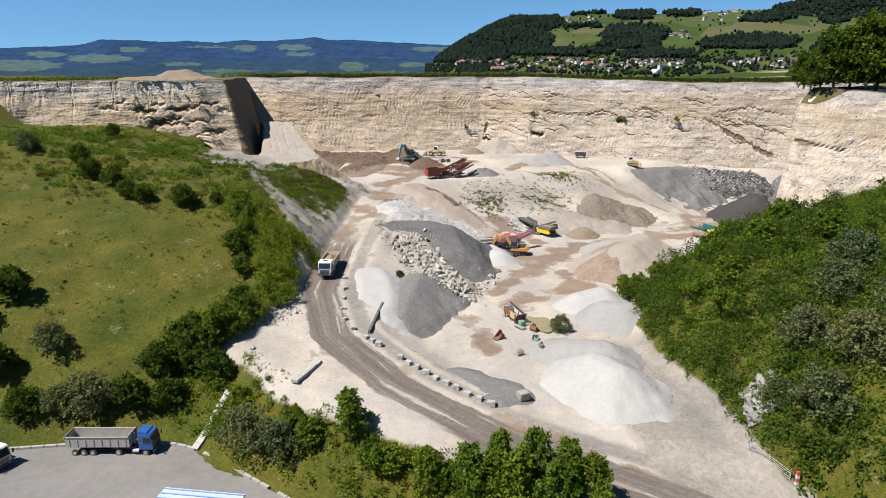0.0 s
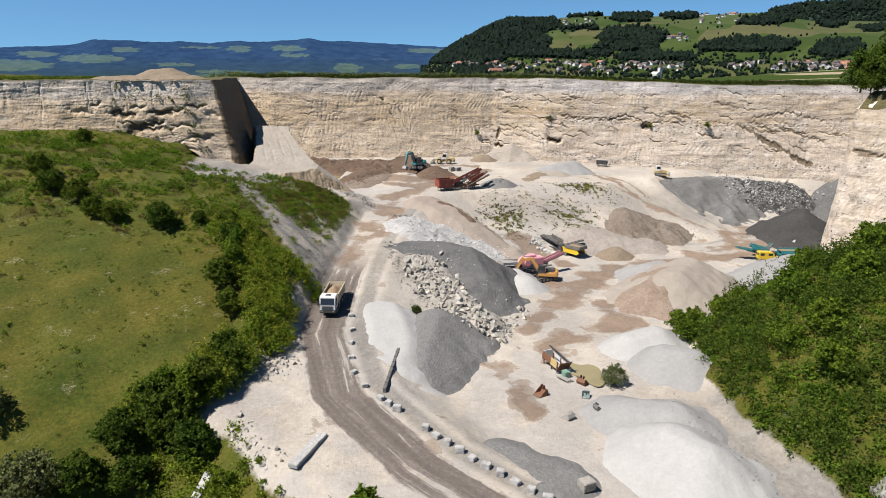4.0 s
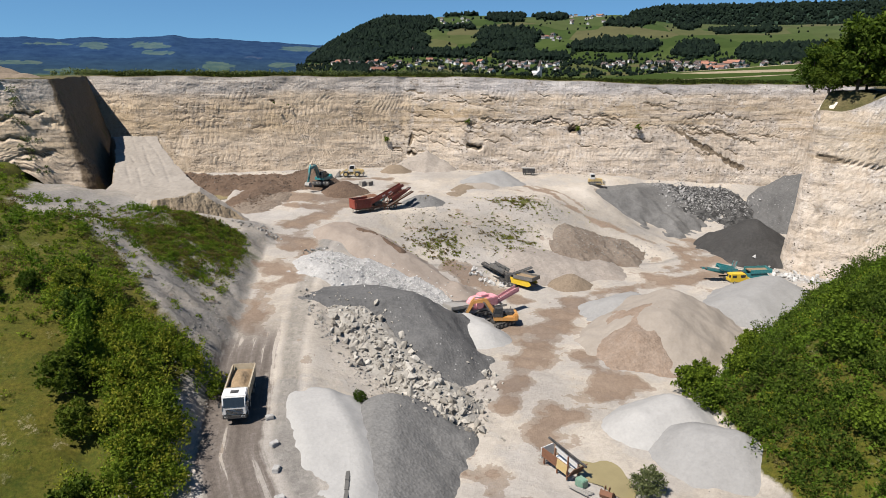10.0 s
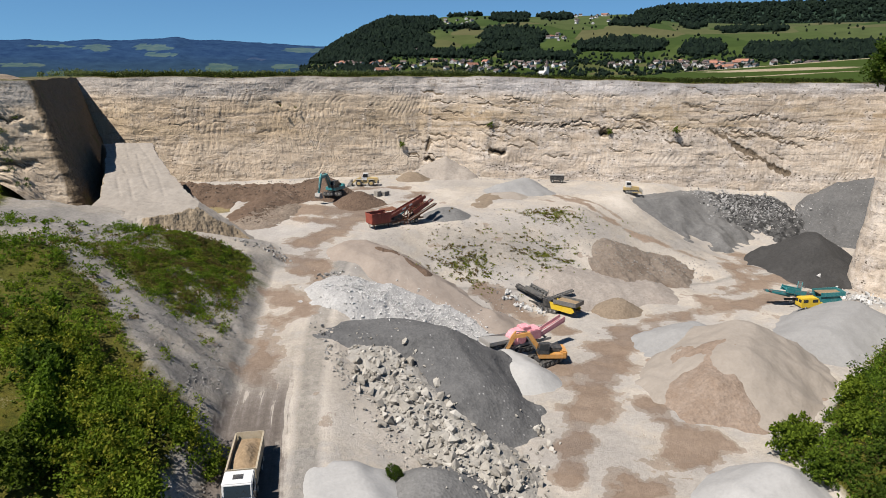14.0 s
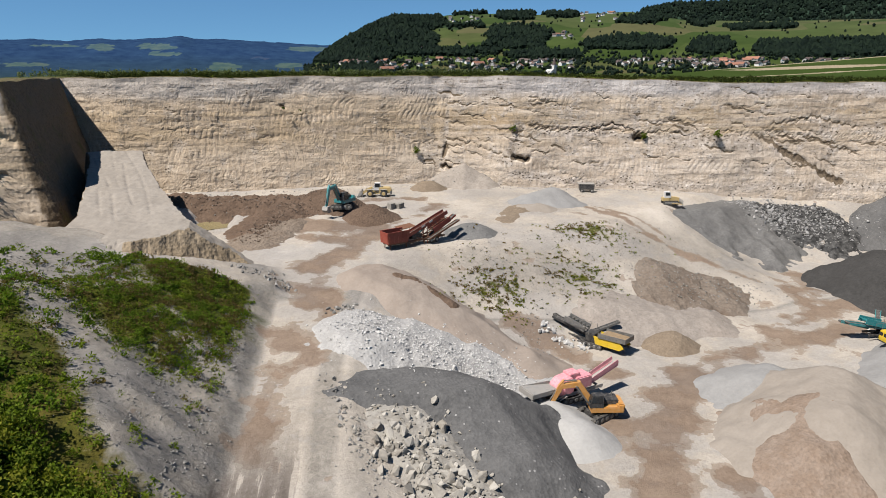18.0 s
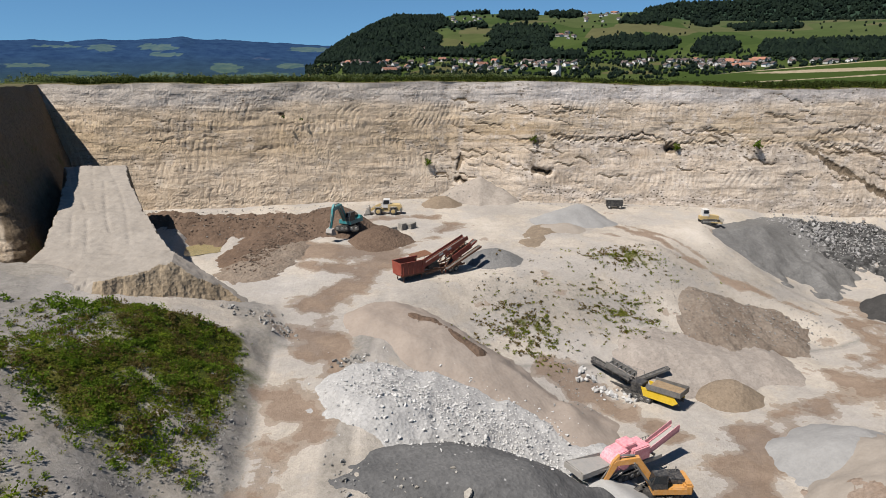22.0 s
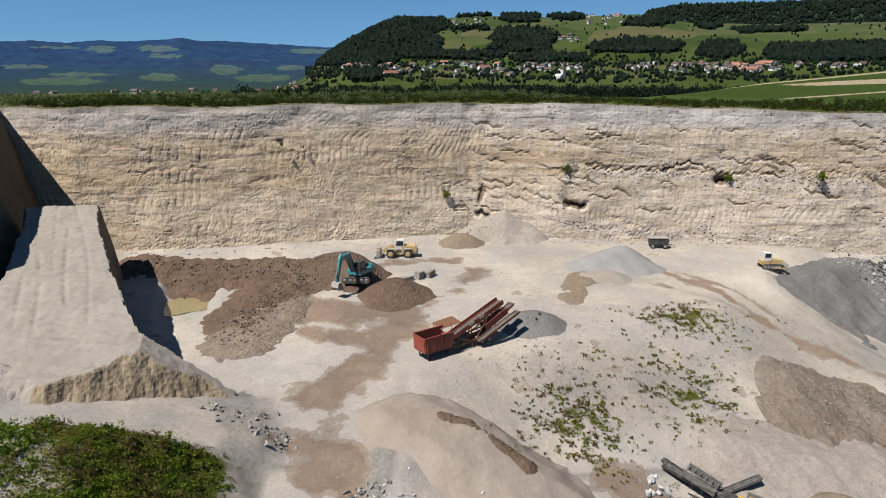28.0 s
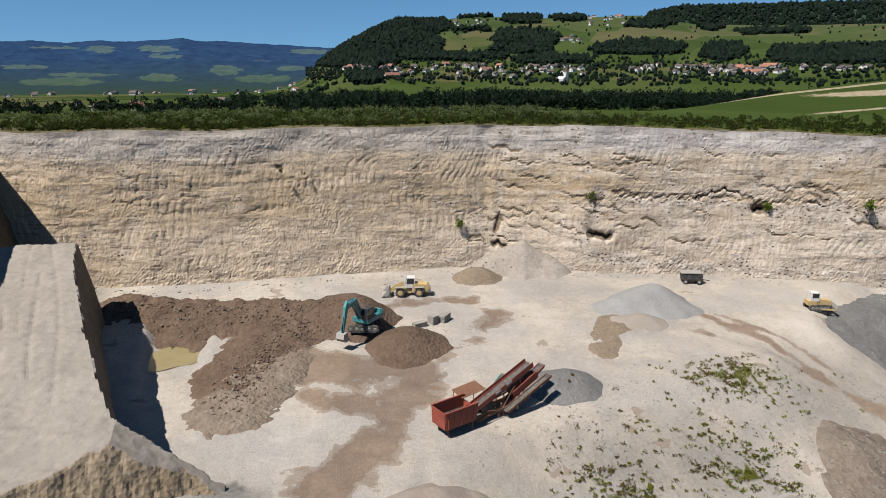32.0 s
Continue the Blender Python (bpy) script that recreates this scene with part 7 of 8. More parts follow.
def conveyor(ob, a, b, width, paint, name="conveyor", label="", belt="belt", legs=()):
    """Framed belt from a to b in local x, y, z."""
    a, b = Vector(a), Vector(b)
    bm = bmesh.new()
    side = Vector((-(b - a).y, (b - a).x, 0)).normalized() * (width / 2)
    for s in (-1, 1):
        beam(bm, a + side * s, b + side * s, 0.09, 0.34)
    for k in range(7):
        p = a.lerp(b, (k + 0.5) / 7)
        rod(bm, p - side + Vector((0, 0, -0.15)), p + side + Vector((0, 0, -0.15)), 0.045, 6)
    for leg in legs:
        p = a.lerp(b, leg)
        for s in (-1, 1):
            beam(bm, p + side * s, Vector((p.x, p.y, 0.1)) + side * s, 0.1, 0.1)
    c = part(name, bm, paint, ob, label)
    bm = bmesh.new()
    beam(bm, a, b, width - 0.12, 0.08)
    for p in (a, b):
        rod(bm, p - side * 0.9, p + side * 0.9, 0.17, 10)
    part("belt", bm, M[belt], c)
    return c


def red_screen(x, y, heading):
    """Old wheeled screening plant: feed box at the tail, long main belt, screen box and tail belts at the head."""
    ob = new("screening_plant")
    bm = bmesh.new()
    for s in (-1, 1):
        beam(bm, (-7.2, s * 0.9, 1.0), (6.0, s * 0.9, 1.0), 0.16, 0.36)
    for k in range(7):
        beam(bm, (-7 + 2.1 * k, -0.9, 1.0), (-7 + 2.1 * k, 0.9, 1.0), 0.12, 0.25)
    for px in (-6.8, -3.2, 1.0):
        for s in (-1, 1):
            beam(bm, (px, s * 0.9, 1.0), (px, s * 1.0, 0.0), 0.14, 0.14)
    part("chassis", bm, M["rust"], ob, "rusty chassis beams and legs")
    for wx in (2.6, 3.9):
        for s in (-1, 1):
            wheel(ob, wx, s * 1.1, 0.5, 0.34)
    # feed box of sloping plates, open on top
    for name, pts in (("feed_box_side", 1), ("feed_box_side", -1)):
        bm = bmesh.new()
        prism_xz(bm, [(-7.4, 1.2), (-3.0, 1.2), (-2.6, 3.4), (-7.6, 3.4)], pts * 1.35 - 0.05, pts * 1.35 + 0.05)
        for k in range(5):
            box(bm, -7.1 + k * 0.95, pts * 1.43, 2.3, 0.1, 0.1, 2.1)
        box(bm, -5.1, pts * 1.43, 3.36, 5.0, 0.14, 0.14)
        part(name, bm, M["red"], ob)
    for a, b in (((-7.5, 0, 1.2), (-7.6, 0, 3.4)), ((-3.0, 0, 1.2), (-2.7, 0, 2.6))):
        bm = bmesh.new()
        beam(bm, a, b, 2.6, 0.08)
        part("feed_box_end", bm, M["red"], ob)
    bm = bmesh.new()
    box(bm, -5.2, 0, 1.8, 4.2, 2.5, 0.1)
    part("feed_belt", bm, M["dark"], ob)
    conveyor(ob, (-4.2, -0.35, 1.4), (6.6, -0.35, 5.4), 1.3, M["red"], "main_conveyor", "long red main conveyor with a black belt", legs=(0.55, 0.8))
    # side skirts of the main belt
    bm = bmesh.new()
    for s in (-1, 1):
        beam(bm, (-4.0, -0.35 + s * 0.72, 1.8), (6.5, -0.35 + s * 0.72, 5.75), 0.05, 0.5)
    part("belt_skirt", bm, M["red"], ob)
    bm = bmesh.new()
    for k in (0.45, 0.62):
        p = Vector((-4.0, -1.1, 1.8)).lerp(Vector((6.5, -1.1, 5.75)), k)
        box(bm, p.x, p.y, p.z, 0.9, 0.03, 0.3, Matrix.Rotation(radians(-20), 4, "Y"))
    part("sign_plate", bm, M["white_paint"], ob, "small white plates on the conveyor")
    # screen box
    bm = bmesh.new()
    tilt = Matrix.Rotation(radians(-24), 4, "Y")
    for s in (-1, 1):
        box(bm, 5.2, -0.2 + s * 1.0, 3.3, 4.4, 0.1, 1.0, tilt)
    for k in range(6):
        box(bm, 3.4 + k * 0.72, -0.2, 2.75 + k * 0.32, 0.12, 2.0, 0.12, tilt)
    part("screen_box", bm, M["red"], ob)
    bm = bmesh.new()
    box(bm, 5.2, -0.2, 3.2, 4.2, 1.9, 0.06, tilt)
    part("screen_mesh", bm, M["rust"], ob)
    conveyor(ob, (1.6, -1.7, 1.0), (8.6, -1.9, 3.9), 0.8, M["rust"], "side_conveyor", "rusty side conveyor")
    conveyor(ob, (2.6, -0.2, 1.1), (8.9, -0.2, 4.6), 1.0, M["red"], "tail_conveyor", "red tail conveyor")
    conveyor(ob, (0.5, 1.6, 1.2), (4.6, 2.3, 3.4), 0.7, M["teal"], "far_side_conveyor", "blue-green side conveyor")
    # power unit under a rusty roof
    bm = bmesh.new()
    box(bm, -3.2, 2.3, 1.2, 3.0, 1.3, 1.4, bevel=0.06)
    part("power_unit", bm, M["teal"], ob, "blue-green engine housing")
    bm = bmesh.new()
    for k in range(11):
        box(bm, -3.0 + 0.34 * k, 2.2, 3.1 + 0.02 * k, 0.3, 2.3, 0.05, Matrix.Rotation(radians(6), 4, "X"))
    part("canopy", bm, M["rust"], ob, "rusty ribbed sheet roof")
    for px in (-2.9, 0.3):
        for py in (1.2, 3.2):
            bm = bmesh.new()
            rod(bm, (px, py, 0.4), (px, py, 3.1), 0.05, 6)
            part("canopy_post", bm, M["rust"], ob)
    for s in (-1, 1):
        for a, b, w in (((-2.5, s * 1.25, 0.7), (4.8, s * 1.25, 1.6), 0.2), ((0.5, s * 1.25, 0.6), (5.6, s * 1.25, 2.6), 0.16), ((-1.0, s * 1.25, 1.6), (2.2, s * 1.25, 0.6), 0.16), ((1.4, s * 1.1, 0.9), (3.4, s * 1.1, 3.6), 0.14), ((4.4, s * 1.1, 1.2), (5.8, s * 1.1, 4.2), 0.14)):
            bm = bmesh.new()
            beam(bm, a, b, 0.1, w)
            part("brace", bm, M["rust"], ob)
    for k in range(9):
        p = Vector((-3.6, 0, 1.5)).lerp(Vector((6.2, 0, 5.2)), (k + 0.5) / 9)
        bm = bmesh.new()
        beam(bm, (p.x, -1.1, p.z - 0.1), (p.x + 0.5, -1.1, p.z - 0.75), 0.07, 0.07)
        part("strut", bm, M["dark"], ob)
    bm = bmesh.new()
    box(bm, -0.6, 0, 1.7, 2.2, 1.7, 0.9, bevel=0.05)
    part("gearbox", bm, M["dark"], ob, "black greasy drive unit")
    stand(ob, x, y, heading)
    ob.matrix_basis = ob.matrix_basis @ Matrix.Diagonal((0.9, 0.9, 0.9, 1))
    return tagged(ob, "rusty red mobile screening plant with long conveyors", "screening plant")


red_screen(18.6, 193.2, 21)


def tracked_screen(x, y, heading, paint, label, name="screening_plant", trim=None):
    """Crawler screening plant: hopper at the tail, engine panels, screen deck and long belts."""
    ob = new(name)
    track_unit(ob, 4.2, 2.2, 0.5, 0.8)
    bm = bmesh.new()
    for s in (-1, 1):
        beam(bm, (-5.6, s * 0.8, 1.0), (4.0, s * 0.8, 1.0), 0.16, 0.34)
    part("chassis", bm, M["dark"], ob)
    for s in (-1, 1):
        bm = bmesh.new()
        prism_xz(bm, [(-5.6, 1.3), (-5.0, 0.8), (-1.0, 0.8), (-0.6, 2.0), (-4.9, 2.1)], s * 1.15 - 0.06, s * 1.15 + 0.06)
        box(bm, -3.0, s * 1.2, 1.45, 0.06, 0.1, 1.2)
        part("side_panel", bm, paint, ob)
    bm = bmesh.new()
    for s in (-1, 1):
        beam(bm, (-5.9, s * 1.35, 2.5), (-1.4, s * 1.35, 2.35), 0.06, 0.75)
    beam(bm, (-5.9, -1.35, 2.5), (-5.9, 1.35, 2.5), 0.06, 0.75)
    part("hopper", bm, trim or M["steel"], ob, "flared feed hopper")
    bm = bmesh.new()
    box(bm, -3.7, 0, 2.35, 4.2, 2.5, 0.25, bevel=0.1)
    part("hopper_load", bm, M["load"], ob, "brown sand lying in the hopper")
    conveyor(ob, (-2.0, 0, 1.3), (7.2, 0, 2.9), 1.1, trim or M["dark"], "main_conveyor", "long main conveyor with a dusty belt", legs=(0.3,))
    bm = bmesh.new()
    tilt = Matrix.Rotation(radians(-14), 4, "Y")
    for s in (-1, 1):
        box(bm, 3.0, s * 0.85, 2.9, 3.8, 0.1, 0.9, tilt)
    for k in range(6):
        box(bm, 1.4 + 0.65 * k, 0, 2.6 + 0.16 * k, 0.12, 1.7, 0.14, tilt)
    part("screen_deck", bm, trim or M["steel"], ob)
    conveyor(ob, (1.4, -1.1, 1.3), (-1.4, -5.0, 2.7), 0.7, trim or M["steel"], "side_conveyor", "folded-out side conveyor")
    conveyor(ob, (3.2, -0.9, 1.6), (7.8, -0.9, 2.8), 0.6, trim or M["dark"], "fines_conveyor", "narrow fines conveyor")
    for s in (-1, 1):
        bm = bmesh.new()
        for k in range(4):
            rod(bm, (0.2 + k * 1.1, s * 1.3, 2.0), (0.2 + k * 1.1, s * 1.3, 3.1), 0.03, 6)
        rod(bm, (0.2, s * 1.3, 3.1), (3.5, s * 1.3, 3.1), 0.03, 6)
        part("handrail", bm, M["steel"], ob)
    bm = bmesh.new()
    box(bm, 0.2, 0, 1.6, 1.6, 1.8, 1.1, bevel=0.06)
    part("engine_housing", bm, M["dark"], ob)
    stand(ob, x, y, heading)
    return tagged(ob, label, "screening plant")


tracked_screen(40.4, 168.2, 122, M["yellow"], "yellow and black tracked screening plant with folded belts")
tracked_screen(86.2, 157.8, 168, M["teal"], "teal tracked screening plant beside white rubble", trim=M["teal"])


def crusher(x, y, heading):
    ob = new("crusher")
    track_unit(ob, 4.6, 2.4, 0.5, 0.9)
    bm = bmesh.new()
    for s in (-1, 1):
        beam(bm, (-6.8, s * 0.9, 1.2), (5.0, s * 0.9, 1.2), 0.2, 0.45)
    for k in range(6):
        beam(bm, (-6.6 + 2.2 * k, -0.9, 1.2), (-6.6 + 2.2 * k, 0.9, 1.2), 0.15, 0.3)
    for px in (-6.6, -4.4):
        for s in (-1, 1):
            beam(bm, (px, s * 0.9, 1.2), (px, s * 1.0, 0.05), 0.2, 0.2)
    part("chassis", bm, M["light_steel"], ob, "pale dusty chassis beams")
    for s in (-1, 1):
        bm = bmesh.new()
        beam(bm, (-7.4, s * 1.5, 2.75), (-2.6, s * 1.2, 2.5), 0.08, 0.6)
        part("hopper_side", bm, M["light_steel"], ob)
    bm = bmesh.new()
    beam(bm, (-7.4, -1.5, 2.7), (-7.4, 1.5, 2.7), 0.08, 0.7)
    part("hopper_back", bm, M["light_steel"], ob)
    bm = bmesh.new()
    beam(bm, (-7.2, 0, 3.0), (-2.6, 0, 2.3), 2.8, 0.12)
    part("feeder", bm, M["light_steel"], ob, "pale dusty feeder table")
    bm = bmesh.new()
    prism_xz(bm, [(-2.6, 1.4), (-0.2, 1.4), (0.1, 2.6), (-0.4, 3.6), (-2.0, 3.4), (-2.8, 2.6)], -1.05, 1.05)
    bmesh.ops.bevel(bm, geom=list(bm.edges), offset=0.1, segments=2, affect="EDGES")
    part("crusher_body", bm, M["pink"], ob)
    bm = bmesh.new()
    cone(bm, (-1.2, -1.05, 2.4), (-1.2, -1.4, 2.4), 0.8, 0.8, 18)
    part("flywheel", bm, M["pink"], ob)
    bm = bmesh.new()
    box(bm, 1.6, 0, 2.5, 2.6, 2.3, 1.7, bevel=0.12)
    part("power_pack", bm, M["pink"], ob)
    bm = bmesh.new()
    box(bm, 0.3, 0.2, 3.5, 1.7, 1.7, 0.8, bevel=0.08)
    part("hood", bm, M["pink"], ob)
    conveyor(ob, (0.5, 0, 0.9), (8.0, 0, 3.4), 1.1, M["pink"], "main_conveyor", "pink discharge conveyor", belt="light_steel")
    bm = bmesh.new()
    for s in (-1, 1):
        beam(bm, (3.0, s * 0.62, 2.1), (8.0, s * 0.62, 3.95), 0.05, 0.55)
    part("belt_skirt", bm, M["pink"], ob)
    bm = bmesh.new()
    box(bm, 4.1, 1.1, 1.5, 2.2, 0.8, 0.06)
    deck = part("walkway", bm, M["steel"], ob)
    for k in range(5):
        bm = bmesh.new()
        rod(bm, (3.1 + 0.5 * k, 1.3, 1.5), (3.1 + 0.5 * k, 1.3, 2.6), 0.035, 6)
        part("rail_post", bm, M["steel"], deck)
    bm = bmesh.new()
    rod(bm, (3.1, 1.3, 2.6), (5.1, 1.3, 2.6), 0.035, 6)
    part("handrail", bm, M["steel"], deck)
    for s in (-1, 1):
        for a, b in (((-6.4, s * 1.25, 0.5), (-2.2, s * 1.25, 1.5)), ((-5.6, s * 1.25, 0.3), (-1.2, s * 1.25, 1.3)), ((-4.8, s * 1.25, 1.6), (-3.2, s * 1.25, 0.4))):
            bm = bmesh.new()
            beam(bm, a, b, 0.12, 0.12)
            part("brace", bm, M["light_steel"], ob)
    stand(ob, x, y, heading)
    return tagged(ob, "faded pink tracked jaw crusher with a pale feeder", "crusher")


M["red_bright"] = plain("bright_red_paint", (0.55, 0.06, 0.07), 0.45, vary=0.1, dirt=DUST, dirt_amount=0.2)
crusher(28.6, 152.2, 14).scale = (0.93, 0.93, 0.93)


def truck_cab(ob, x, paint, w=2.45, deck=0.95, high=2.0, long=2.1):
    """Forward-control cab whose front is at x."""
    bm = bmesh.new()
    prism_xz(bm, [(x - long, deck), (x, deck), (x, deck + high * 0.45), (x - 0.28, deck + high), (x - 0.5, deck + high + 0.12), (x - long, deck + high + 0.12)], -w / 2, w / 2)
    bmesh.ops.bevel(bm, geom=list(bm.edges), offset=0.07, segments=2, affect="EDGES")
    c = part("cab", bm, paint, ob)
    bm = bmesh.new()
    beam(bm, (x + 0.02, 0, deck + high * 0.46), (x - 0.26, 0, deck + high * 0.93), w * 0.86, 0.04)
    part("windscreen", bm, M["glass_dark"], c, "dark windscreen")
    for s in (-1, 1):
        bm = bmesh.new()
        prism_xz(bm, [(x - 1.35, deck + high * 0.5), (x - 0.2, deck + high * 0.5), (x - 0.42, deck + high * 0.88), (x - 1.35, deck + high * 0.88)], s * (w / 2 + 0.01) - 0.012, s * (w / 2 + 0.01) + 0.012)
        part("side_window", bm, M["glass_dark"], c)
        bm = bmesh.new()
        box(bm, x + 0.1, s * (w / 2 + 0.22), deck + high * 0.62, 0.12, 0.24, 0.55, bevel=0.03)
        part("mirror", bm, M["dark"], c, "black door mirror")
        bm = bmesh.new()
        box(bm, x + 0.03, s * (w / 2 - 0.35), deck - 0.15, 0.06, 0.4, 0.18, bevel=0.02)
        part("headlight", bm, M["lamp"], c)
    bm = bmesh.new()
    box(bm, x - 0.05, 0, deck - 0.22, 0.22, w, 0.42, bevel=0.05)
    part("bumper", bm, M["dark"], c)
    bm = bmesh.new()
    for k in range(4):
        box(bm, x + 0.02, 0, deck + 0.18 + 0.15 * k, 0.05, w * 0.7, 0.07)
    part("grille", bm, M["dark"], c)
    bm = bmesh.new()
    box(bm, x - 1.1, 0, deck + high + 0.15, 0.6, 0.8, 0.06)
    part("roof_hatch", bm, M["dark"], c)
    return c


M["lamp"] = plain("headlight_lens", (0.7, 0.7, 0.68), 0.15, vary=0.05)


def tipper_body(ob, x0, x1, floor_z, high, paint, w=2.5, load=None):
    """Open tipping body from x0 (tail) to x1 (front)."""
    for s in (-1, 1):
        bm = bmesh.new()
        beam(bm, (x0, s * (w / 2 - 0.04), floor_z + high / 2), (x1, s * (w / 2 - 0.04), floor_z + high / 2), 0.07, high)
        box(bm, (x0 + x1) / 2, s * (w / 2), floor_z + high, x1 - x0, 0.16, 0.12)
        part("body_side", bm, paint, ob)
    bm = bmesh.new()
    box(bm, (x0 + x1) / 2, 0, floor_z, x1 - x0, w, 0.12)
    part("body_floor", bm, paint, ob)
    bm = bmesh.new()
    box(bm, x1, 0, floor_z + high * 0.58, 0.08, w, high * 1.16)
    for k in (-0.8, 0, 0.8):
        box(bm, x1 + 0.08, k, floor_z + high * 0.55, 0.1, 0.1, high)
    part("headboard", bm, paint, ob)
    bm = bmesh.new()
    beam(bm, (x0, 0, floor_z), (x0 - 0.25, 0, floor_z + high * 1.02), w - 0.05, 0.08)
    part("tailgate", bm, paint, ob)
    if load:
        n = 12
        xs, ys = np.linspace(x0 + 0.1, x1 - 0.1, n), np.linspace(-w / 2 + 0.1, w / 2 - 0.1, n)
        X, Y = np.meshgrid(xs, ys, indexing="ij")
        Z = floor_z + high * 0.55 + 0.7 * high * np.exp(-(((X - (x0 + x1) / 2) / (0.3 * (x1 - x0))) ** 2 + (Y / 0.8) ** 2)) + 0.04 * lumps(X, Y, 1.2, 3)
        mesh_object("load", np.stack([X, Y, Z], -1).reshape(-1, 3), grid_faces(n, n), M[load], ob, True, "heaped tan sand load")


def truck_frame(ob, x0, x1):
    bm = bmesh.new()
    for s in (-1, 1):
        beam(bm, (x0, s * 0.42, 0.85), (x1, s * 0.42, 0.85), 0.1, 0.26)
    for k in range(5):
        p = x0 + (x1 - x0) * (k + 0.5) / 5
        beam(bm, (p, -0.42, 0.85), (p, 0.42, 0.85), 0.1, 0.2)
    part("chassis", bm, M["dark"], ob)
    for s in (-1, 1):
        bm = bmesh.new()
        rod(bm, ((x0 + x1) / 2 + 0.4, s * 0.9, 0.75), ((x0 + x1) / 2 + 1.3, s * 0.9, 0.75), 0.28, 12)
        part("fuel_tank", bm, M["light_steel"], ob)


def white_tipper(x, y, heading):
    ob = new("tipper_truck")
    truck_frame(ob, -4.2, 3.4)
    truck_cab(ob, 4.3, M["white_paint"])
    tipper_body(ob, -4.4, 1.8, 1.35, 1.35, M["tan_body"], load="load")
    for wx in (3.0, 1.3, -2.0, -3.35):
        for s in (-1, 1):
            wheel(ob, wx, s * 1.05, 0.52, 0.34)
    stand(ob, x, y, heading)
    return tagged(ob, "white four-axle tipper truck loaded with tan sand", "truck")


M["tan_body"] = plain("dusty_tan_body", (0.40, 0.33, 0.22), 0.6, vary=0.2, dirt=DUST, dirt_amount=0.4)
white_tipper(-10.7, 121.0, -97)


def blue_semi(x, y, heading):
    """Tractor and tipping trailer; the origin lies below the middle."""
    ob = new("tipper_lorry")
    truck_frame(ob, -0.2, 5.4)
    truck_cab(ob, 6.1, M["blue"], deck=1.0, high=2.1)
    bm = bmesh.new()
    prism_xz(bm, [(3.9, 3.1), (5.5, 3.1), (5.2, 3.45), (3.9, 3.6)], -1.0, 1.0)
    part("roof_spoiler", bm, M["blue"], ob)
    for wx in (4.9, 1.0):
        for s in (-1, 1):
            wheel(ob, wx, s * 1.05, 0.52, 0.36)
    bm = bmesh.new()
    for s in (-1, 1):
        beam(bm, (-6.0, s * 0.45, 1.1), (2.0, s * 0.45, 1.15), 0.1, 0.3)
    part("trailer_frame", bm, M["steel"], ob)
    tipper_body(ob, -6.3, 2.7, 1.5, 1.45, M["light_steel"])
    for k in range(8):
        for s in (-1, 1):
            bm = bmesh.new()
            box(bm, -5.8 + 1.15 * k, s * 1.28, 2.1, 0.12, 0.06, 1.0)
            part("body_rib", bm, M["light_steel"], ob)
    bm = bmesh.new()
    rod(bm, (2.95, 0, 1.2), (2.95, 0, 2.9), 0.14, 10)
    rod(bm, (3.2, 0.8, 1.2), (3.2, 0.8, 2.7), 0.05, 8)
    part("tipping_ram", bm, M["steel"], ob)
    for wx in (-5.3, -4.0, -2.7):
        for s in (-1, 1):
            wheel(ob, wx, s * 1.05, 0.5, 0.36)
    stand(ob, x, y, heading)
    ob.scale = (0.9, 0.95, 0.95)
    return tagged(ob, "blue tractor lorry with a grey three-axle tipping trailer", "truck")


blue_semi(-35.9, 80.2, -5)


def white_lorry(x, y, heading):
    ob = new("tipper_truck")
    truck_frame(ob, -4.4, 3.4)
    truck_cab(ob, 4.3, M["white_paint"])
    tipper_body(ob, -4.5, 1.8, 1.35, 1.3, M["light_steel"])
    for wx in (3.0, 1.3, -2.0, -3.35):
        for s in (-1, 1):
            wheel(ob, wx, s * 1.05, 0.52, 0.34)
    stand(ob, x, y, heading)
    return tagged(ob, "white lorry with an empty grey tipping body in the yard", "truck")


white_lorry(-52.0, 79.0, -28)


def van(x, y, heading):
    ob = new("van")
    bm = bmesh.new()
    prism_xz(bm, [(-2.6, 0.35), (2.6, 0.35), (2.6, 1.05), (1.7, 1.25), (1.0, 2.3), (-2.5, 2.35), (-2.65, 1.2)], -0.98, 0.98)
    bmesh.ops.bevel(bm, geom=list(bm.edges), offset=0.1, segments=2, affect="EDGES")
    b = part("body", bm, M["yellow"], ob)
    for s in (-1, 1):
        for x0, x1 in ((-2.2, -1.2), (-0.2, 0.9)):
            bm = bmesh.new()
            box(bm, (x0 + x1) / 2, s * 0.99, 1.75, x1 - x0, 0.03, 0.6)
            part("side_window", bm, M["glass_dark"], b)
    bm = bmesh.new()
    beam(bm, (1.68, 0, 1.32), (1.08, 0, 2.22), 1.7, 0.04)
    part("windscreen", bm, M["glass_dark"], b)
    for s in (-0.5, 0.5):
        bm = bmesh.new()
        box(bm, -2.62, s, 1.75, 0.05, 0.7, 0.6)
        part("rear_window", bm, M["glass_dark"], b)
    for wx in (-1.6, 1.7):
        for s in (-1, 1):
            wheel(ob, wx, s * 0.88, 0.36, 0.24)
    bm = bmesh.new()
    box(bm, -2.68, 0, 0.5, 0.14, 1.9, 0.22, bevel=0.04)
    part("bumper", bm, M["dark"], ob)
    stand(ob, x, y, heading)
    return tagged(ob, "bright yellow panel van parked by the plant", "van")


van(82.4, 153.6, -8).scale = (0.86, 0.86, 0.86)


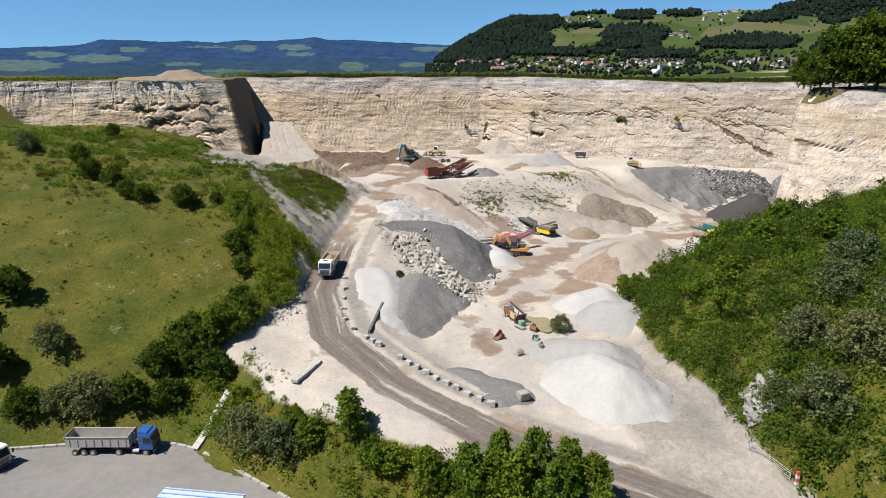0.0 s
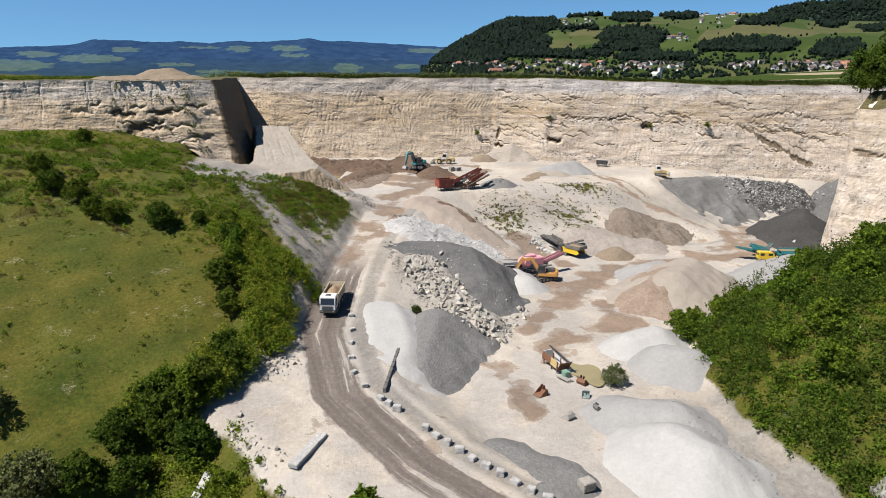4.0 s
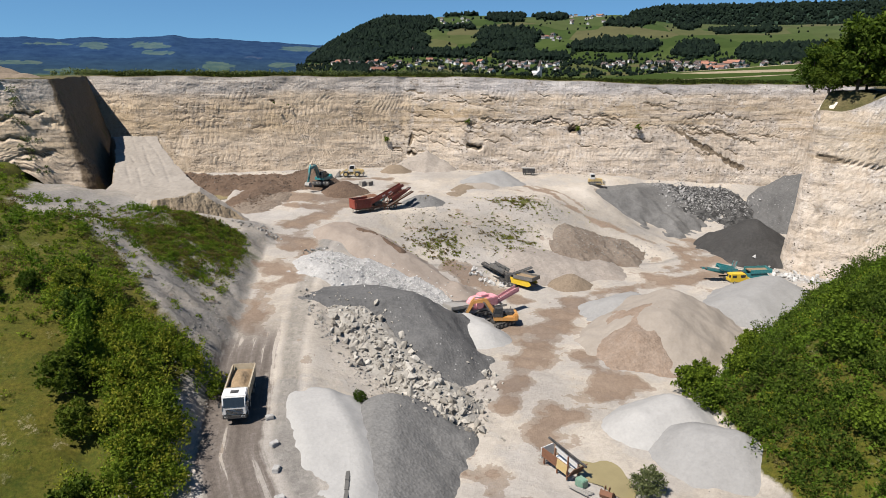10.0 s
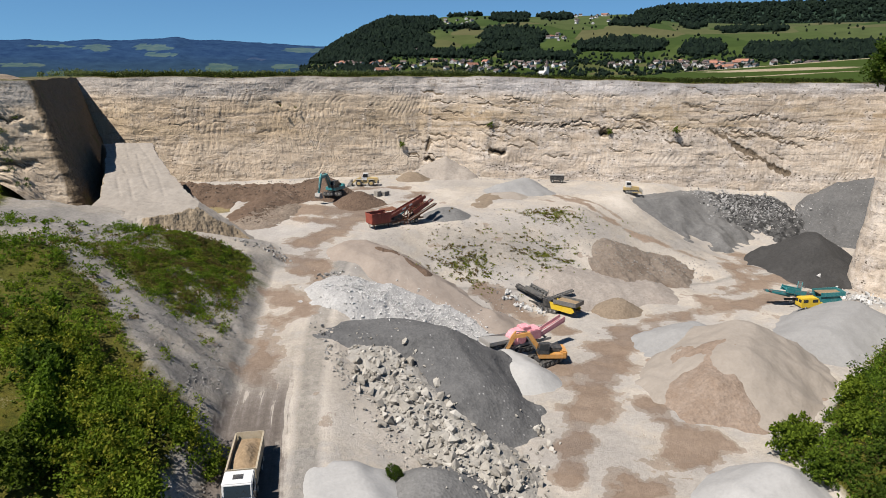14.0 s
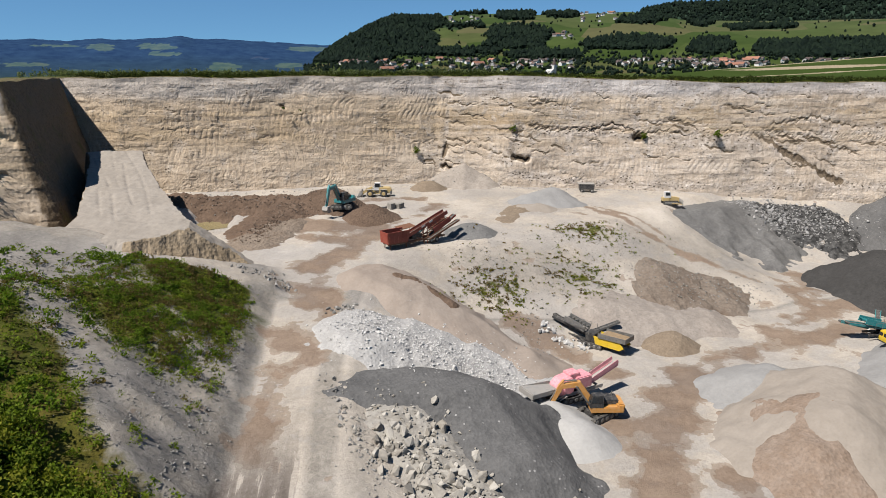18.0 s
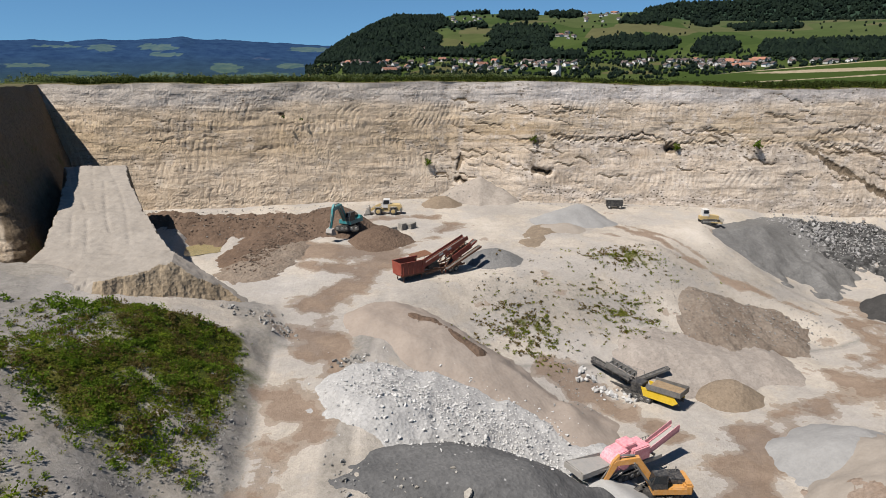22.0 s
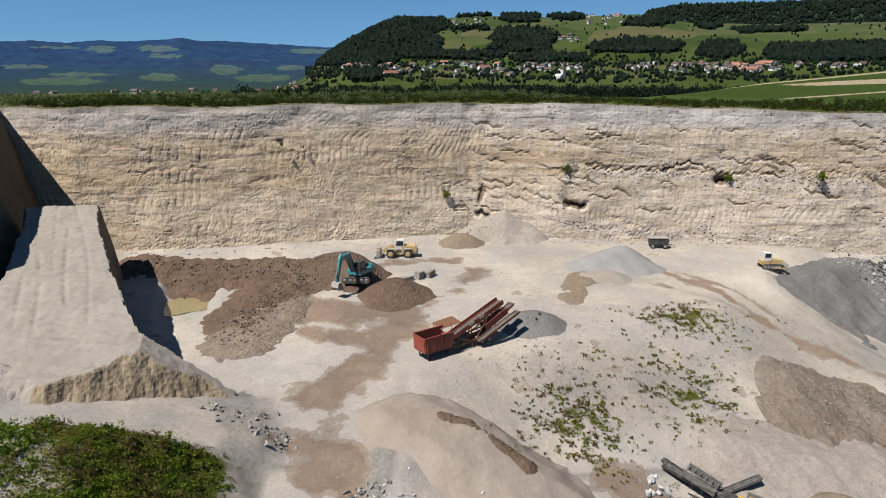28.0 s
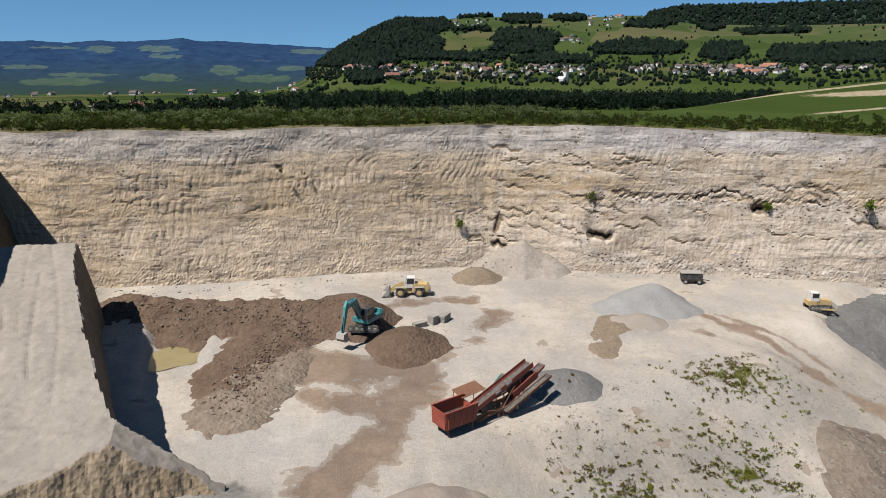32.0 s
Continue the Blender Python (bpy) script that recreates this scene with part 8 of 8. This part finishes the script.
def compressor(x, y, heading):
    ob = new("old_machine")
    bm = bmesh.new()
    box(bm, 0, 0, 1.3, 3.6, 1.8, 1.3, bevel=0.1)
    part("housing", bm, M["dark"], ob)
    bm = bmesh.new()
    box(bm, 0.2, 0, 2.05, 3.8, 2.0, 0.15)
    part("roof_plate", bm, M["light_steel"], ob)
    bm = bmesh.new()
    box(bm, 1.3, -0.92, 1.2, 0.9, 0.05, 0.8)
    part("opening", bm, M["dark"], ob)
    for wx in (-1.2, 1.2):
        for s in (-1, 1):
            wheel(ob, wx, s * 0.85, 0.42, 0.25)
    bm = bmesh.new()
    beam(bm, (-1.8, 0, 0.7), (-3.2, 0, 0.5), 0.12, 0.12)
    part("drawbar", bm, M["dark"], ob)
    stand(ob, x, y, heading)
    return tagged(ob, "old grey wheeled machine at the foot of the face", "machine")


compressor(69.0, 227.6, 160)


M["teal_dull"] = plain("dusty_teal_paint", (0.06, 0.16, 0.16), 0.6, vary=0.25, dirt=DUST, dirt_amount=0.55)


def loose_bucket(x, y, heading, material, label, size=1.0):
    size *= 0.66
    ob = new("excavator_bucket")
    bm = bmesh.new()
    prism_xz(bm, [(-0.6, 0.0), (0.5, 0.0), (0.7, 0.1), (0.45, 0.15), (-0.45, 0.15), (-0.7, 0.6), (-0.5, 1.1), (-0.62, 1.15), (-0.85, 0.6)], -0.75, 0.75)
    part("shell", bm, material, ob)
    for s in (-1, 1):
        bm = bmesh.new()
        prism_xz(bm, [(-0.6, 0.05), (0.6, 0.1), (-0.4, 1.15), (-0.75, 0.6)], s * 0.74 - 0.03, s * 0.74 + 0.03)
        part("side_plate", bm, material, ob)
    bm = bmesh.new()
    for k in range(5):
        box(bm, 0.72, -0.6 + 0.3 * k, 0.06, 0.3, 0.1, 0.08)
    part("teeth", bm, M["steel"], ob)
    bm = bmesh.new()
    for s in (-0.25, 0.25):
        prism_xz(bm, [(-0.6, 1.05), (0.0, 1.1), (-0.2, 1.6), (-0.5, 1.6)], s - 0.04, s + 0.04)
    part("hinge_lug", bm, material, ob)
    z = float(surface(np.array([x]), np.array([y]))[0])
    ob.matrix_basis = pose(x, y, z - 0.03, 0, 0, heading) @ Matrix.Diagonal((size, size, size, 1))
    return tagged(ob, label, "excavator bucket")


loose_bucket(18.0, 99.3, 200, M["rust"], "rusty excavator bucket lying on the ground", 1.4)
loose_bucket(24.6, 101.8, 40, M["rust"], "brown rusty bucket standing on edge", 1.3)
loose_bucket(23.8, 98.0, 250, M["teal_dull"], "small blue-green bucket on the ground", 1.0)
loose_bucket(20.0, 93.0, 120, M["light_steel"], "dusty grey bucket on the ground", 1.2)
loose_bucket(23.9, 93.4, 20, M["steel"], "old grey bucket among scrap", 0.9)


def derelict(x, y, heading):
    ob = new("old_feeder")
    for s, mat in ((-1, "rust"), (1, "white_paint")):
        bm = bmesh.new()
        beam(bm, (-2.2, s * 1.0, 1.5), (1.6, s * 0.8, 1.2), 0.07, 1.1)
        part("hopper_side", bm, M[mat], ob)
    bm = bmesh.new()
    beam(bm, (0.1, -1.0, 1.35), (1.5, -0.9, 1.2), 0.05, 1.15)
    part("yellow_plate", bm, M["sand_yellow"], ob, "faded yellow plate")
    bm = bmesh.new()
    beam(bm, (1.6, 0, 0.4), (2.6, 0, 1.9), 2.0, 0.07)
    part("hopper_end", bm, M["rust"], ob, "brown sloping plate")
    bm = bmesh.new()
    beam(bm, (-3.2, 0.9, 2.1), (3.0, 0.4, 1.9), 0.2, 0.2)
    part("top_beam", bm, M["dark"], ob)
    for px in (-2, 0, 1.5):
        for s in (-0.8, 0.8):
            bm = bmesh.new()
            beam(bm, (px, s, 0), (px, s, 1.4), 0.14, 0.14)
            part("leg", bm, M["rust"], ob)
    bm = bmesh.new()
    box(bm, -2.4, 0, 1.2, 0.1, 1.9, 1.3)
    part("back_plate", bm, M["white_paint"], ob)
    bm = bmesh.new()
    box(bm, -0.6, 1.5, 0.15, 3.4, 0.8, 0.08)
    part("loose_plate", bm, M["white_paint"], ob)
    bm = bmesh.new()
    box(bm, 3.2, -0.4, 0.55, 1.1, 0.9, 0.9, bevel=0.08)
    part("motor_cover", bm, M["green"], ob, "pale green motor cover")
    for k in range(3):
        bm = bmesh.new()
        beam(bm, (2.6 + 0.3 * k, -1.6 + 0.2 * k, 0.25), (4.9, -1.2 + 0.4 * k, 0.3), 0.12, 0.2)
        part("scrap_bar", bm, M["light_steel"], ob)
    stand(ob, x, y, heading)
    return tagged(ob, "derelict feeder with yellow, white and rusty plates", "scrap machine")


M["green"] = plain("pale_green_paint", (0.16, 0.30, 0.22), 0.5, vary=0.15, dirt=DUST, dirt_amount=0.3)
derelict(22.2, 107.2, -72)

# ---- stones ----
def rock_mesh(name, seed, material, points=13):
    rng = np.random.default_rng(seed)
    bm = bmesh.new()
    for p in rng.normal(size=(points, 3)):
        p = p / np.linalg.norm(p) * rng.uniform(0.75, 1.1) * np.array([1.0, 0.8, 0.65])
        bm.verts.new(p)
    got = bmesh.ops.convex_hull(bm, input=bm.verts)
    loose_verts = [v for v in bm.verts if not v.link_faces]
    bmesh.ops.delete(bm, geom=loose_verts, context="VERTS")
    me = bpy.data.meshes.new(name)
    bm.to_mesh(me)
    bm.free()
    me.materials.append(material)
    return me


def stone_material(name, dark, light, speck=2.5):
    m, t, b = nodes_of(name)
    rnd = t.nodes.new("ShaderNodeObjectInfo").outputs["Random"]
    isl = t.nodes.new("ShaderNodeNewGeometry")
    n = noise_node(t, speck, 6, 0.7)
    dark, light = [tuple(c * GROUND_TONE for c in v) for v in (dark, light)]
    f = mix(t, 0.5, mix(t, 0.5, rnd, isl.outputs["Random Per Island"]), n.outputs[0])
    t.links.new(ramp(t, f, ((0.25, dark), (0.75, light))), b.inputs["Base Color"])
    b.inputs["Roughness"].default_value = 0.95
    b.inputs["Specular IOR Level"].default_value = 0.15
    bumped(t, b, n.outputs[0], 0.5, 0.15)
    return m


M["stone_pale"] = stone_material("pale_stone", (0.24, 0.215, 0.18), (0.56, 0.53, 0.475))
M["stone_white"] = stone_material("white_stone", (0.40, 0.392, 0.375), (0.68, 0.67, 0.65))
M["stone_dark"] = stone_material("dark_stone", (0.02, 0.02, 0.02), (0.52, 0.51, 0.50))
M["soil_clod"] = stone_material("brown_clod", (0.10, 0.066, 0.045), (0.33, 0.265, 0.21))
M["stone_grey"] = stone_material("grey_stone", (0.15, 0.145, 0.135), (0.42, 0.405, 0.38))
ROCKS = {k: [rock_mesh("stone", 100 + i, M[k]) for i in range(6)] for k in ("stone_pale", "stone_white", "stone_dark", "stone_grey", "soil_clod")}
ROCKS["rounded"] = [rock_mesh("stone", 130 + i, M["stone_grey"], 26) for i in range(6)]


def stones_on(parent, kind, spots, name="stone", label=""):
    """Single stones, as parts of a heap or revetment."""
    rng = np.random.default_rng(len(spots) + 7)
    z = surface(np.array([s[0] for s in spots]), np.array([s[1] for s in spots]))
    for k, (x, y, r) in enumerate(spots):
        ob = new(name, ROCKS[kind][k % 6])
        m = pose(x, y, float(z[k]) + r * 0.25, *[float(a) for a in rng.uniform(0, 360, 3)]) @ Matrix.Diagonal((r, r, r, 1))
        if parent is not None:
            ob.parent = parent
        ob.matrix_basis = m


def stones_joined(name, kind, spots, label, parent=None):
    """Many small stones in one mesh."""
    rng = np.random.default_rng(len(spots))
    sets = []
    for me in ROCKS[kind]:
        v = np.array([p.co for p in me.vertices])
        f = [tuple(p.vertices) for p in me.polygons]
        sets.append((v, np.array(f)))
    z = surface(spots[:, 0], spots[:, 1])
    pieces = []
    for k, (x, y, r) in enumerate(spots):
        v, f = sets[k % 6]
        a = rng.uniform(0, 6.28)
        c, s = math.cos(a), math.sin(a)
        w = v * r * rng.uniform(0.7, 1.2, 3)
        w = np.stack([w[:, 0] * c - w[:, 1] * s + x, w[:, 0] * s + w[:, 1] * c + y, w[:, 2] + z[k] + r * 0.15], 1)
        pieces.append((w, f))
    v, f = joined(pieces)
    ob = mesh_object(name, v, f, M[kind], parent)
    return tagged(ob, label, "" if parent is not None else "stones", kind="stuff")


def heap_named(name, material):
    for ob in scene.objects:
        if ob.name.startswith(name) and ob.type == "MESH" and ob.data.materials[0] == M[material]:
            return ob


def along_spots(line, n, spread, lo, hi, seed, power=2.0):
    rng = np.random.default_rng(seed)
    p = np.array(line, float)
    s = np.r_[0, np.cumsum(np.hypot(*np.diff(p[:, :2], axis=0).T))]
    u = rng.uniform(0, s[-1], n)
    x = np.interp(u, s, p[:, 0]) + rng.normal(0, spread, n)
    y = np.interp(u, s, p[:, 1]) + rng.normal(0, spread, n)
    r = lo + (hi - lo) * rng.random(n) ** power
    return np.stack([x, y, r], 1)


boulders = heap_named("boulder_mound", "boulder")
stones_on(boulders, "stone_pale", along_spots(((4, 143), (6.6, 134), (11.4, 124), (15, 119.5)), 290, 2.2, 0.32, 0.95, 1, 1.6).tolist(), "boulder")
stones_joined("rubble_scatter", "stone_pale", along_spots(((3, 144), (6.6, 134), (11.4, 124), (15.5, 119)), 1100, 2.6, 0.13, 0.36, 2), "smaller pale stones between the boulders", boulders)
whites = heap_named("rubble_mound", "white_rock")
stones_on(whites, "stone_white", along_spots(((2.2, 163), (4.5, 157.5), (12, 157), (19, 155), (23.5, 155)), 290, 2.6, 0.14, 0.36, 3, 2).tolist(), "stone")
stones_joined("rubble_scatter", "stone_white", along_spots(((3, 163), (9, 161), (16, 158), (22, 156.5)), 2200, 2.9, 0.07, 0.24, 4), "small white broken stones", whites)
darks = heap_named("rubble_mound", "dark_rock")
stones_on(darks, "stone_dark", along_spots(((106, 214), (113, 208), (124, 206)), 280, 3.4, 0.25, 0.7, 5, 1.7).tolist(), "stone")
stones_joined("rubble_scatter", "stone_dark", along_spots(((106, 215), (113, 208), (124, 205)), 1400, 3.8, 0.12, 0.36, 6), "small black and white broken rock", darks)


def stone_group(name, label, kind, spots, category="stones"):
    ob = new(name)
    stones_on(ob, kind, spots, "stone")
    return tagged(ob, label, category)


stone_group("stone_cluster", "white boulders beside the yellow screening plant", "stone_white", along_spots(((33, 172.5), (36, 169.5), (39, 166.5)), 44, 0.9, 0.25, 0.75, 7).tolist())
stone_group("stone_cluster", "white rubble under the buttress", "stone_white", along_spots(((93, 159.5), (99, 158), (104, 153.5)), 150, 2.6, 0.2, 0.9, 8).tolist())
stone_group("stone_cluster", "pale stones beside the road bend", "stone_pale", along_spots(((-18.5, 99), (-16.5, 104)), 60, 1.2, 0.15, 0.5, 9).tolist())
stone_group("stone_cluster", "pale rubble at the edge of the bank", "stone_pale", along_spots(((-20.5, 92), (-15.5, 84.5), (-13, 83)), 46, 0.8, 0.15, 0.5, 10).tolist())
stone_group("stone_cluster", "dark rocks on the shoulder of the grey heap", "stone_grey", along_spots(((-1.6, 152), (-1.0, 143), (1.2, 136)), 40, 0.6, 0.15, 0.45, 11).tolist())
stone_group("stone_cluster", "white rocks at the top of the rubble heap", "stone_grey", along_spots(((0.5, 168.5), (4, 169)), 30, 0.8, 0.2, 0.5, 12).tolist())
stone_group("stone_cluster", "stones below the boulder tongue", "stone_pale", along_spots(((14, 118), (20, 126), (22, 132)), 50, 1.3, 0.2, 0.7, 13).tolist())
stones_joined("soil_clods", "soil_clod", np.concatenate([along_spots(((1, 222), (-4, 217), (-7.5, 210), (-9, 203)), 700, 1.7, 0.07, 0.34, 25), along_spots(((-25, 234), (-15, 230), (-4, 226), (3, 222)), 700, 1.8, 0.07, 0.34, 26)]), "clods of brown soil and stones on the spilled earth")
stone_group("stone_cluster", "grey rubble at the edge of the knoll", "stone_grey", along_spots(((-12, 182), (-6, 180), (-4.5, 176)), 70, 1.0, 0.15, 0.5, 14).tolist())
stone_group("stone_revetment", "stacked grey boulders holding the scrub hill", "rounded", [(42.5 + 0.55 * (k % 7) + 0.3 * (k // 7), 66.2 + 0.95 * (k // 7) + 0.12 * (k % 3), 0.75 + 0.07 * (k * 5 % 7)) for k in range(42)], "stone wall")
everywhere = np.concatenate([
    along_spots(((20, 186), (44, 186), (66, 190), (78, 196)), 2600, 5.5, 0.05, 0.17, 15),
    along_spots(((-16.5, 118), (-15.2, 135), (-13.2, 150), (-10.5, 166)), 900, 1.0, 0.05, 0.22, 16),
    along_spots(((-20, 138), (-17.5, 144), (-15, 152), (-13, 158)), 1500, 2.2, 0.04, 0.16, 23),
    along_spots(((-38, 166), (-29, 166), (-22, 172)), 700, 3.0, 0.05, 0.2, 24),
    along_spots(((28, 190), (34, 172), (30, 165)), 400, 2.5, 0.06, 0.25, 17),
    along_spots(((60, 180), (72, 178), (82, 182)), 500, 3.0, 0.06, 0.28, 18),
    along_spots(((3.5, 126), (1, 138), (-0.5, 148)), 160, 1.3, 0.05, 0.2, 19),
    along_spots(((-20, 236), (-10, 228), (2, 222)), 160, 3.5, 0.06, 0.25, 20),
    along_spots(((-40, 246), (0, 242), (40, 240), (90, 224)), 420, 1.6, 0.06, 0.3, 21),
    along_spots(((36, 98), (34, 88), (37, 74)), 200, 1.6, 0.06, 0.2, 22),
])
stones_joined("loose_stones", "stone_grey", everywhere, "loose stones scattered on slopes and at the foot of faces")


# ---- blocks, walls and yard ----
def block(name, x, y, heading, size, material, label, category, lift=0.0):
    bm = bmesh.new()
    box(bm, 0, 0, size[2] / 2, *size, bevel=0.06)
    me = bpy.data.meshes.new(name)
    bm.to_mesh(me)
    bm.free()
    me.materials.append(material)
    ob = new(name, me)
    z = float(surface(np.array([x]), np.array([y]))[0])
    ob.matrix_basis = pose(x, y, z - 0.08 + lift, 0, 0, heading)
    return tagged(ob, label, category)


block("concrete_beam", -11.2, 84.4, 66, (6.6, 1.1, 0.5), M["white_rock"], "long white concrete beam lying beside the road", "concrete beam", 0.05)
for bx, by, h in ((-7.7, 117.2, 10), (-7.4, 112.5, 30), (-7.4, 108.6, 70), (-7.3, 104.5, 15), (-6.8, 100.7, 50), (-5.4, 97.4, 20)):
    block("road_block", bx, by, h, (0.85, 0.65, 0.5), M["white_rock"], "white stone block marking the road edge", "stone block")["group"] = "blocks along the road"
for k in range(15):
    u = k / 14
    bx, by = -3.4 + 16.5 * u + 2.2 * math.sin(3.1 * u) * -0.4, 94.8 - 18.6 * u
    if 3 <= k <= 4:
        continue
    block("road_block", bx, by, -48 + 17 * (k % 3), (1.05 - 0.2 * (k % 2), 0.75, 0.55 + 0.12 * (k % 3)), M["white_rock"], "pale concrete block edging the stockpile yard", "concrete block")["group"] = "blocks along the road"
block("road_block", 17.6, 78.0, 20, (1.5, 1.3, 1.0), M["boulder"], "grey rounded boulder at the end of the gravel bay", "boulder")

# concrete with the shade of the wall's visible face put into its base colour
M["dark_block"] = loose("dark_weathered_concrete", (0.10, 0.097, 0.092), (0.22, 0.213, 0.20), 0.9, 0.4, 0.25, 0.05)
wall = new("retaining_wall")
for k in range(8):
    for row in range(3):
        bm = bmesh.new()
        box(bm, 0, 0, 0, 1.46, 0.42, 0.78, bevel=0.04)
        u = (k + 0.5 + 0.5 * (row % 2)) / 8.5
        b = part("block", bm, M["dark_block"], wall)
        b.matrix_basis = pose(-2.9 + 2.3 * u, 96.2 + 11.6 * u, 0.75 + 0.8 * row + 0.75 * u, 0, 0, 79)
tagged(wall, "stacked dark concrete block wall holding back the chippings", "retaining wall")


def trio(x, y):
    for k, (dx, dy, s) in enumerate(((0, 0, (2.2, 1.0, 0.8)), (2.3, 0.9, (1.3, 1.2, 1.3)), (4.2, 1.7, (2.2, 1.3, 1.1)))):
        block("stone_block", x + dx, y + dy, 20 + 14 * k, s, M["boulder"], "large pale quarried stone block on the bench", "stone block")["group"] = "stone blocks on the bench"


trio(17.0, 219.6)


def yard():
    xs, ys = np.arange(-80, 10, 1.5), np.arange(20, 84, 1.5)
    X, Y = np.meshgrid(xs, ys, indexing="ij")
    edge = np.interp(X, (-80, -51, -41, -30, -26, -21, -13, -4, 10), (81.5, 81.5, 82, 81.7, 80, 75.5, 68.5, 60, 46))
    Y = np.minimum(Y, edge)
    Z = np.full_like(X, -6.36) + 0.02 * lumps(X, Y, 15, 2)
    ob = mesh_object("pavement", np.stack([X, Y, Z], -1).reshape(-1, 3), grid_faces(len(xs), len(ys)), M["asphalt"], smooth=True)
    tagged(ob, "worn grey paved lorry yard with dusty tracks", "paving", kind="structure")
    line = ((-60, 81.6), (-51, 81.6), (-41, 82.1), (-30, 81.8), (-26, 80.1), (-21, 75.6), (-13, 68.6), (-4, 60.1))
    q, u = resample(line, 1.6)
    kerb = new("kerb")
    for k in range(len(q) - 1):
        if k % 9 == 4:
            continue
        bm = bmesh.new()
        a, b = q[k], q[k + 1]
        beam(bm, (*a, -6.25), (a[0] + (b[0] - a[0]) * 0.93, a[1] + (b[1] - a[1]) * 0.93, -6.25), 0.4, 0.4)
        part("kerb_stone", bm, M["concrete"], kerb)
    tagged(kerb, "pale kerb stones along the edge of the yard", "kerb")
    # stepped concrete channel up the bank
    ch = new("drain_channel")
    a, b = Vector((-25.6, 79.2, -6.2)), Vector((-22.2, 86.2, -1.6))
    for k in range(9):
        p, q = a.lerp(b, k / 9), a.lerp(b, (k + 0.94) / 9)
        gp, gq = [float(ground_height(np.array([c.x]), np.array([c.y]))[0]) + 0.2 for c in (p, q)]
        bm = bmesh.new()
        beam(bm, (p.x, p.y, gp), (q.x, q.y, gq), 1.0, 0.5)
        part("channel_piece", bm, M["white_concrete"], ch)
    tagged(ch, "stepped white concrete drain channel on the bank", "drain channel")
    # hall with a ribbed roof
    hall = new("shed")
    bm = bmesh.new()
    box(bm, 0, -5, 1.5, 9.0, 13.0, 3.0)
    part("wall", bm, M["white_paint"], hall)
    bm = bmesh.new()
    box(bm, 0, -5, 3.2, 9.4, 13.4, 0.16)
    r = part("roof", bm, M["blue_roof"], hall, "blue-white ribbed sheet roof")
    for k in range(17):
        bm = bmesh.new()
        box(bm, 0, 1.4 - 0.8 * k, 3.33, 9.4, 0.12, 0.1)
        part("roof_rib", bm, M["blue_rib"], r)
    hall.matrix_basis = pose(-21.0, 64.0, -6.4, 0, 0, -13)
    tagged(hall, "low shed with a blue-white ribbed roof", "shed")


M["white_concrete"] = loose("white_concrete", (0.45, 0.44, 0.42), (0.60, 0.59, 0.57), 1.0, 0.4, 0.2, 0.03)
M["blue_roof"] = plain("blue_white_sheet", (0.42, 0.50, 0.62), 0.35, vary=0.08, scale=0.4)
M["blue_rib"] = plain("blue_rib_sheet", (0.20, 0.30, 0.48), 0.35, vary=0.08)
yard()


def gate():
    ob = new("field_gate")
    a, b = Vector((40.7, 63.4, 0)), Vector((42.0, 57.6, 0))
    za = float(ground_height(np.array([a.x]), np.array([a.y]))[0])
    for k in range(5):
        bm = bmesh.new()
        rod(bm, (a.x, a.y, za + 0.3 + 0.24 * k), (b.x, b.y, za + 0.1 + 0.24 * k), 0.035, 8)
        part("rail", bm, M["light_steel"], ob)
    for u in (0, 0.5, 1):
        p = a.lerp(b, u)
        bm = bmesh.new()
        rod(bm, (p.x, p.y, za - 0.8), (p.x, p.y, za + 1.4), 0.06, 8)
        part("post", bm, M["light_steel"], ob)
    tagged(ob, "grey tubular metal gate beside the road", "gate")
    ob = new("barrier_post")
    z = float(ground_height(np.array([42.4]), np.array([57.0]))[0])
    for k in range(4):
        bm = bmesh.new()
        box(bm, 42.4, 57.0, z + 0.2 + 0.4 * k, 0.3, 0.3, 0.4)
        part("band", bm, M["red_bright"] if k % 2 else M["white_paint"], ob)
    tagged(ob, "red and white banded barrier post", "post")


gate()


def water(name, x, y, rx, ry, turn, label, z=None):
    th = np.linspace(0, 2 * math.pi, 40, endpoint=False)
    k = 1 + 0.16 * np.sin(3 * th + x) + 0.1 * np.sin(5 * th)
    c, s = math.cos(radians(turn)), math.sin(radians(turn))
    px, py = rx * k * np.cos(th), ry * k * np.sin(th)
    X, Y = x + px * c - py * s, y + px * s + py * c
    Z = (float(ground_height(X, Y).max()) if z is None else z) + 0.03
    v = np.stack([np.r_[x, X], np.r_[y, Y], np.full(41, Z)], 1)
    f = [(0, 1 + i, 1 + (i + 1) % 40) for i in range(40)]
    return tagged(mesh_object(name, v, f, M["water"]), label, "water", kind="structure")


M["water"] = plain("murky_water", (0.27, 0.225, 0.115), 0.12, vary=0.12, scale=0.3)
water("water", 26.0, 104.6, 2.2, 3.8, 20, "murky olive-brown pool between the scrap")
water("water", -17.3, 221.0, 4.3, 3.7, 0, "yellow-brown pool on the working floor", 9.92)
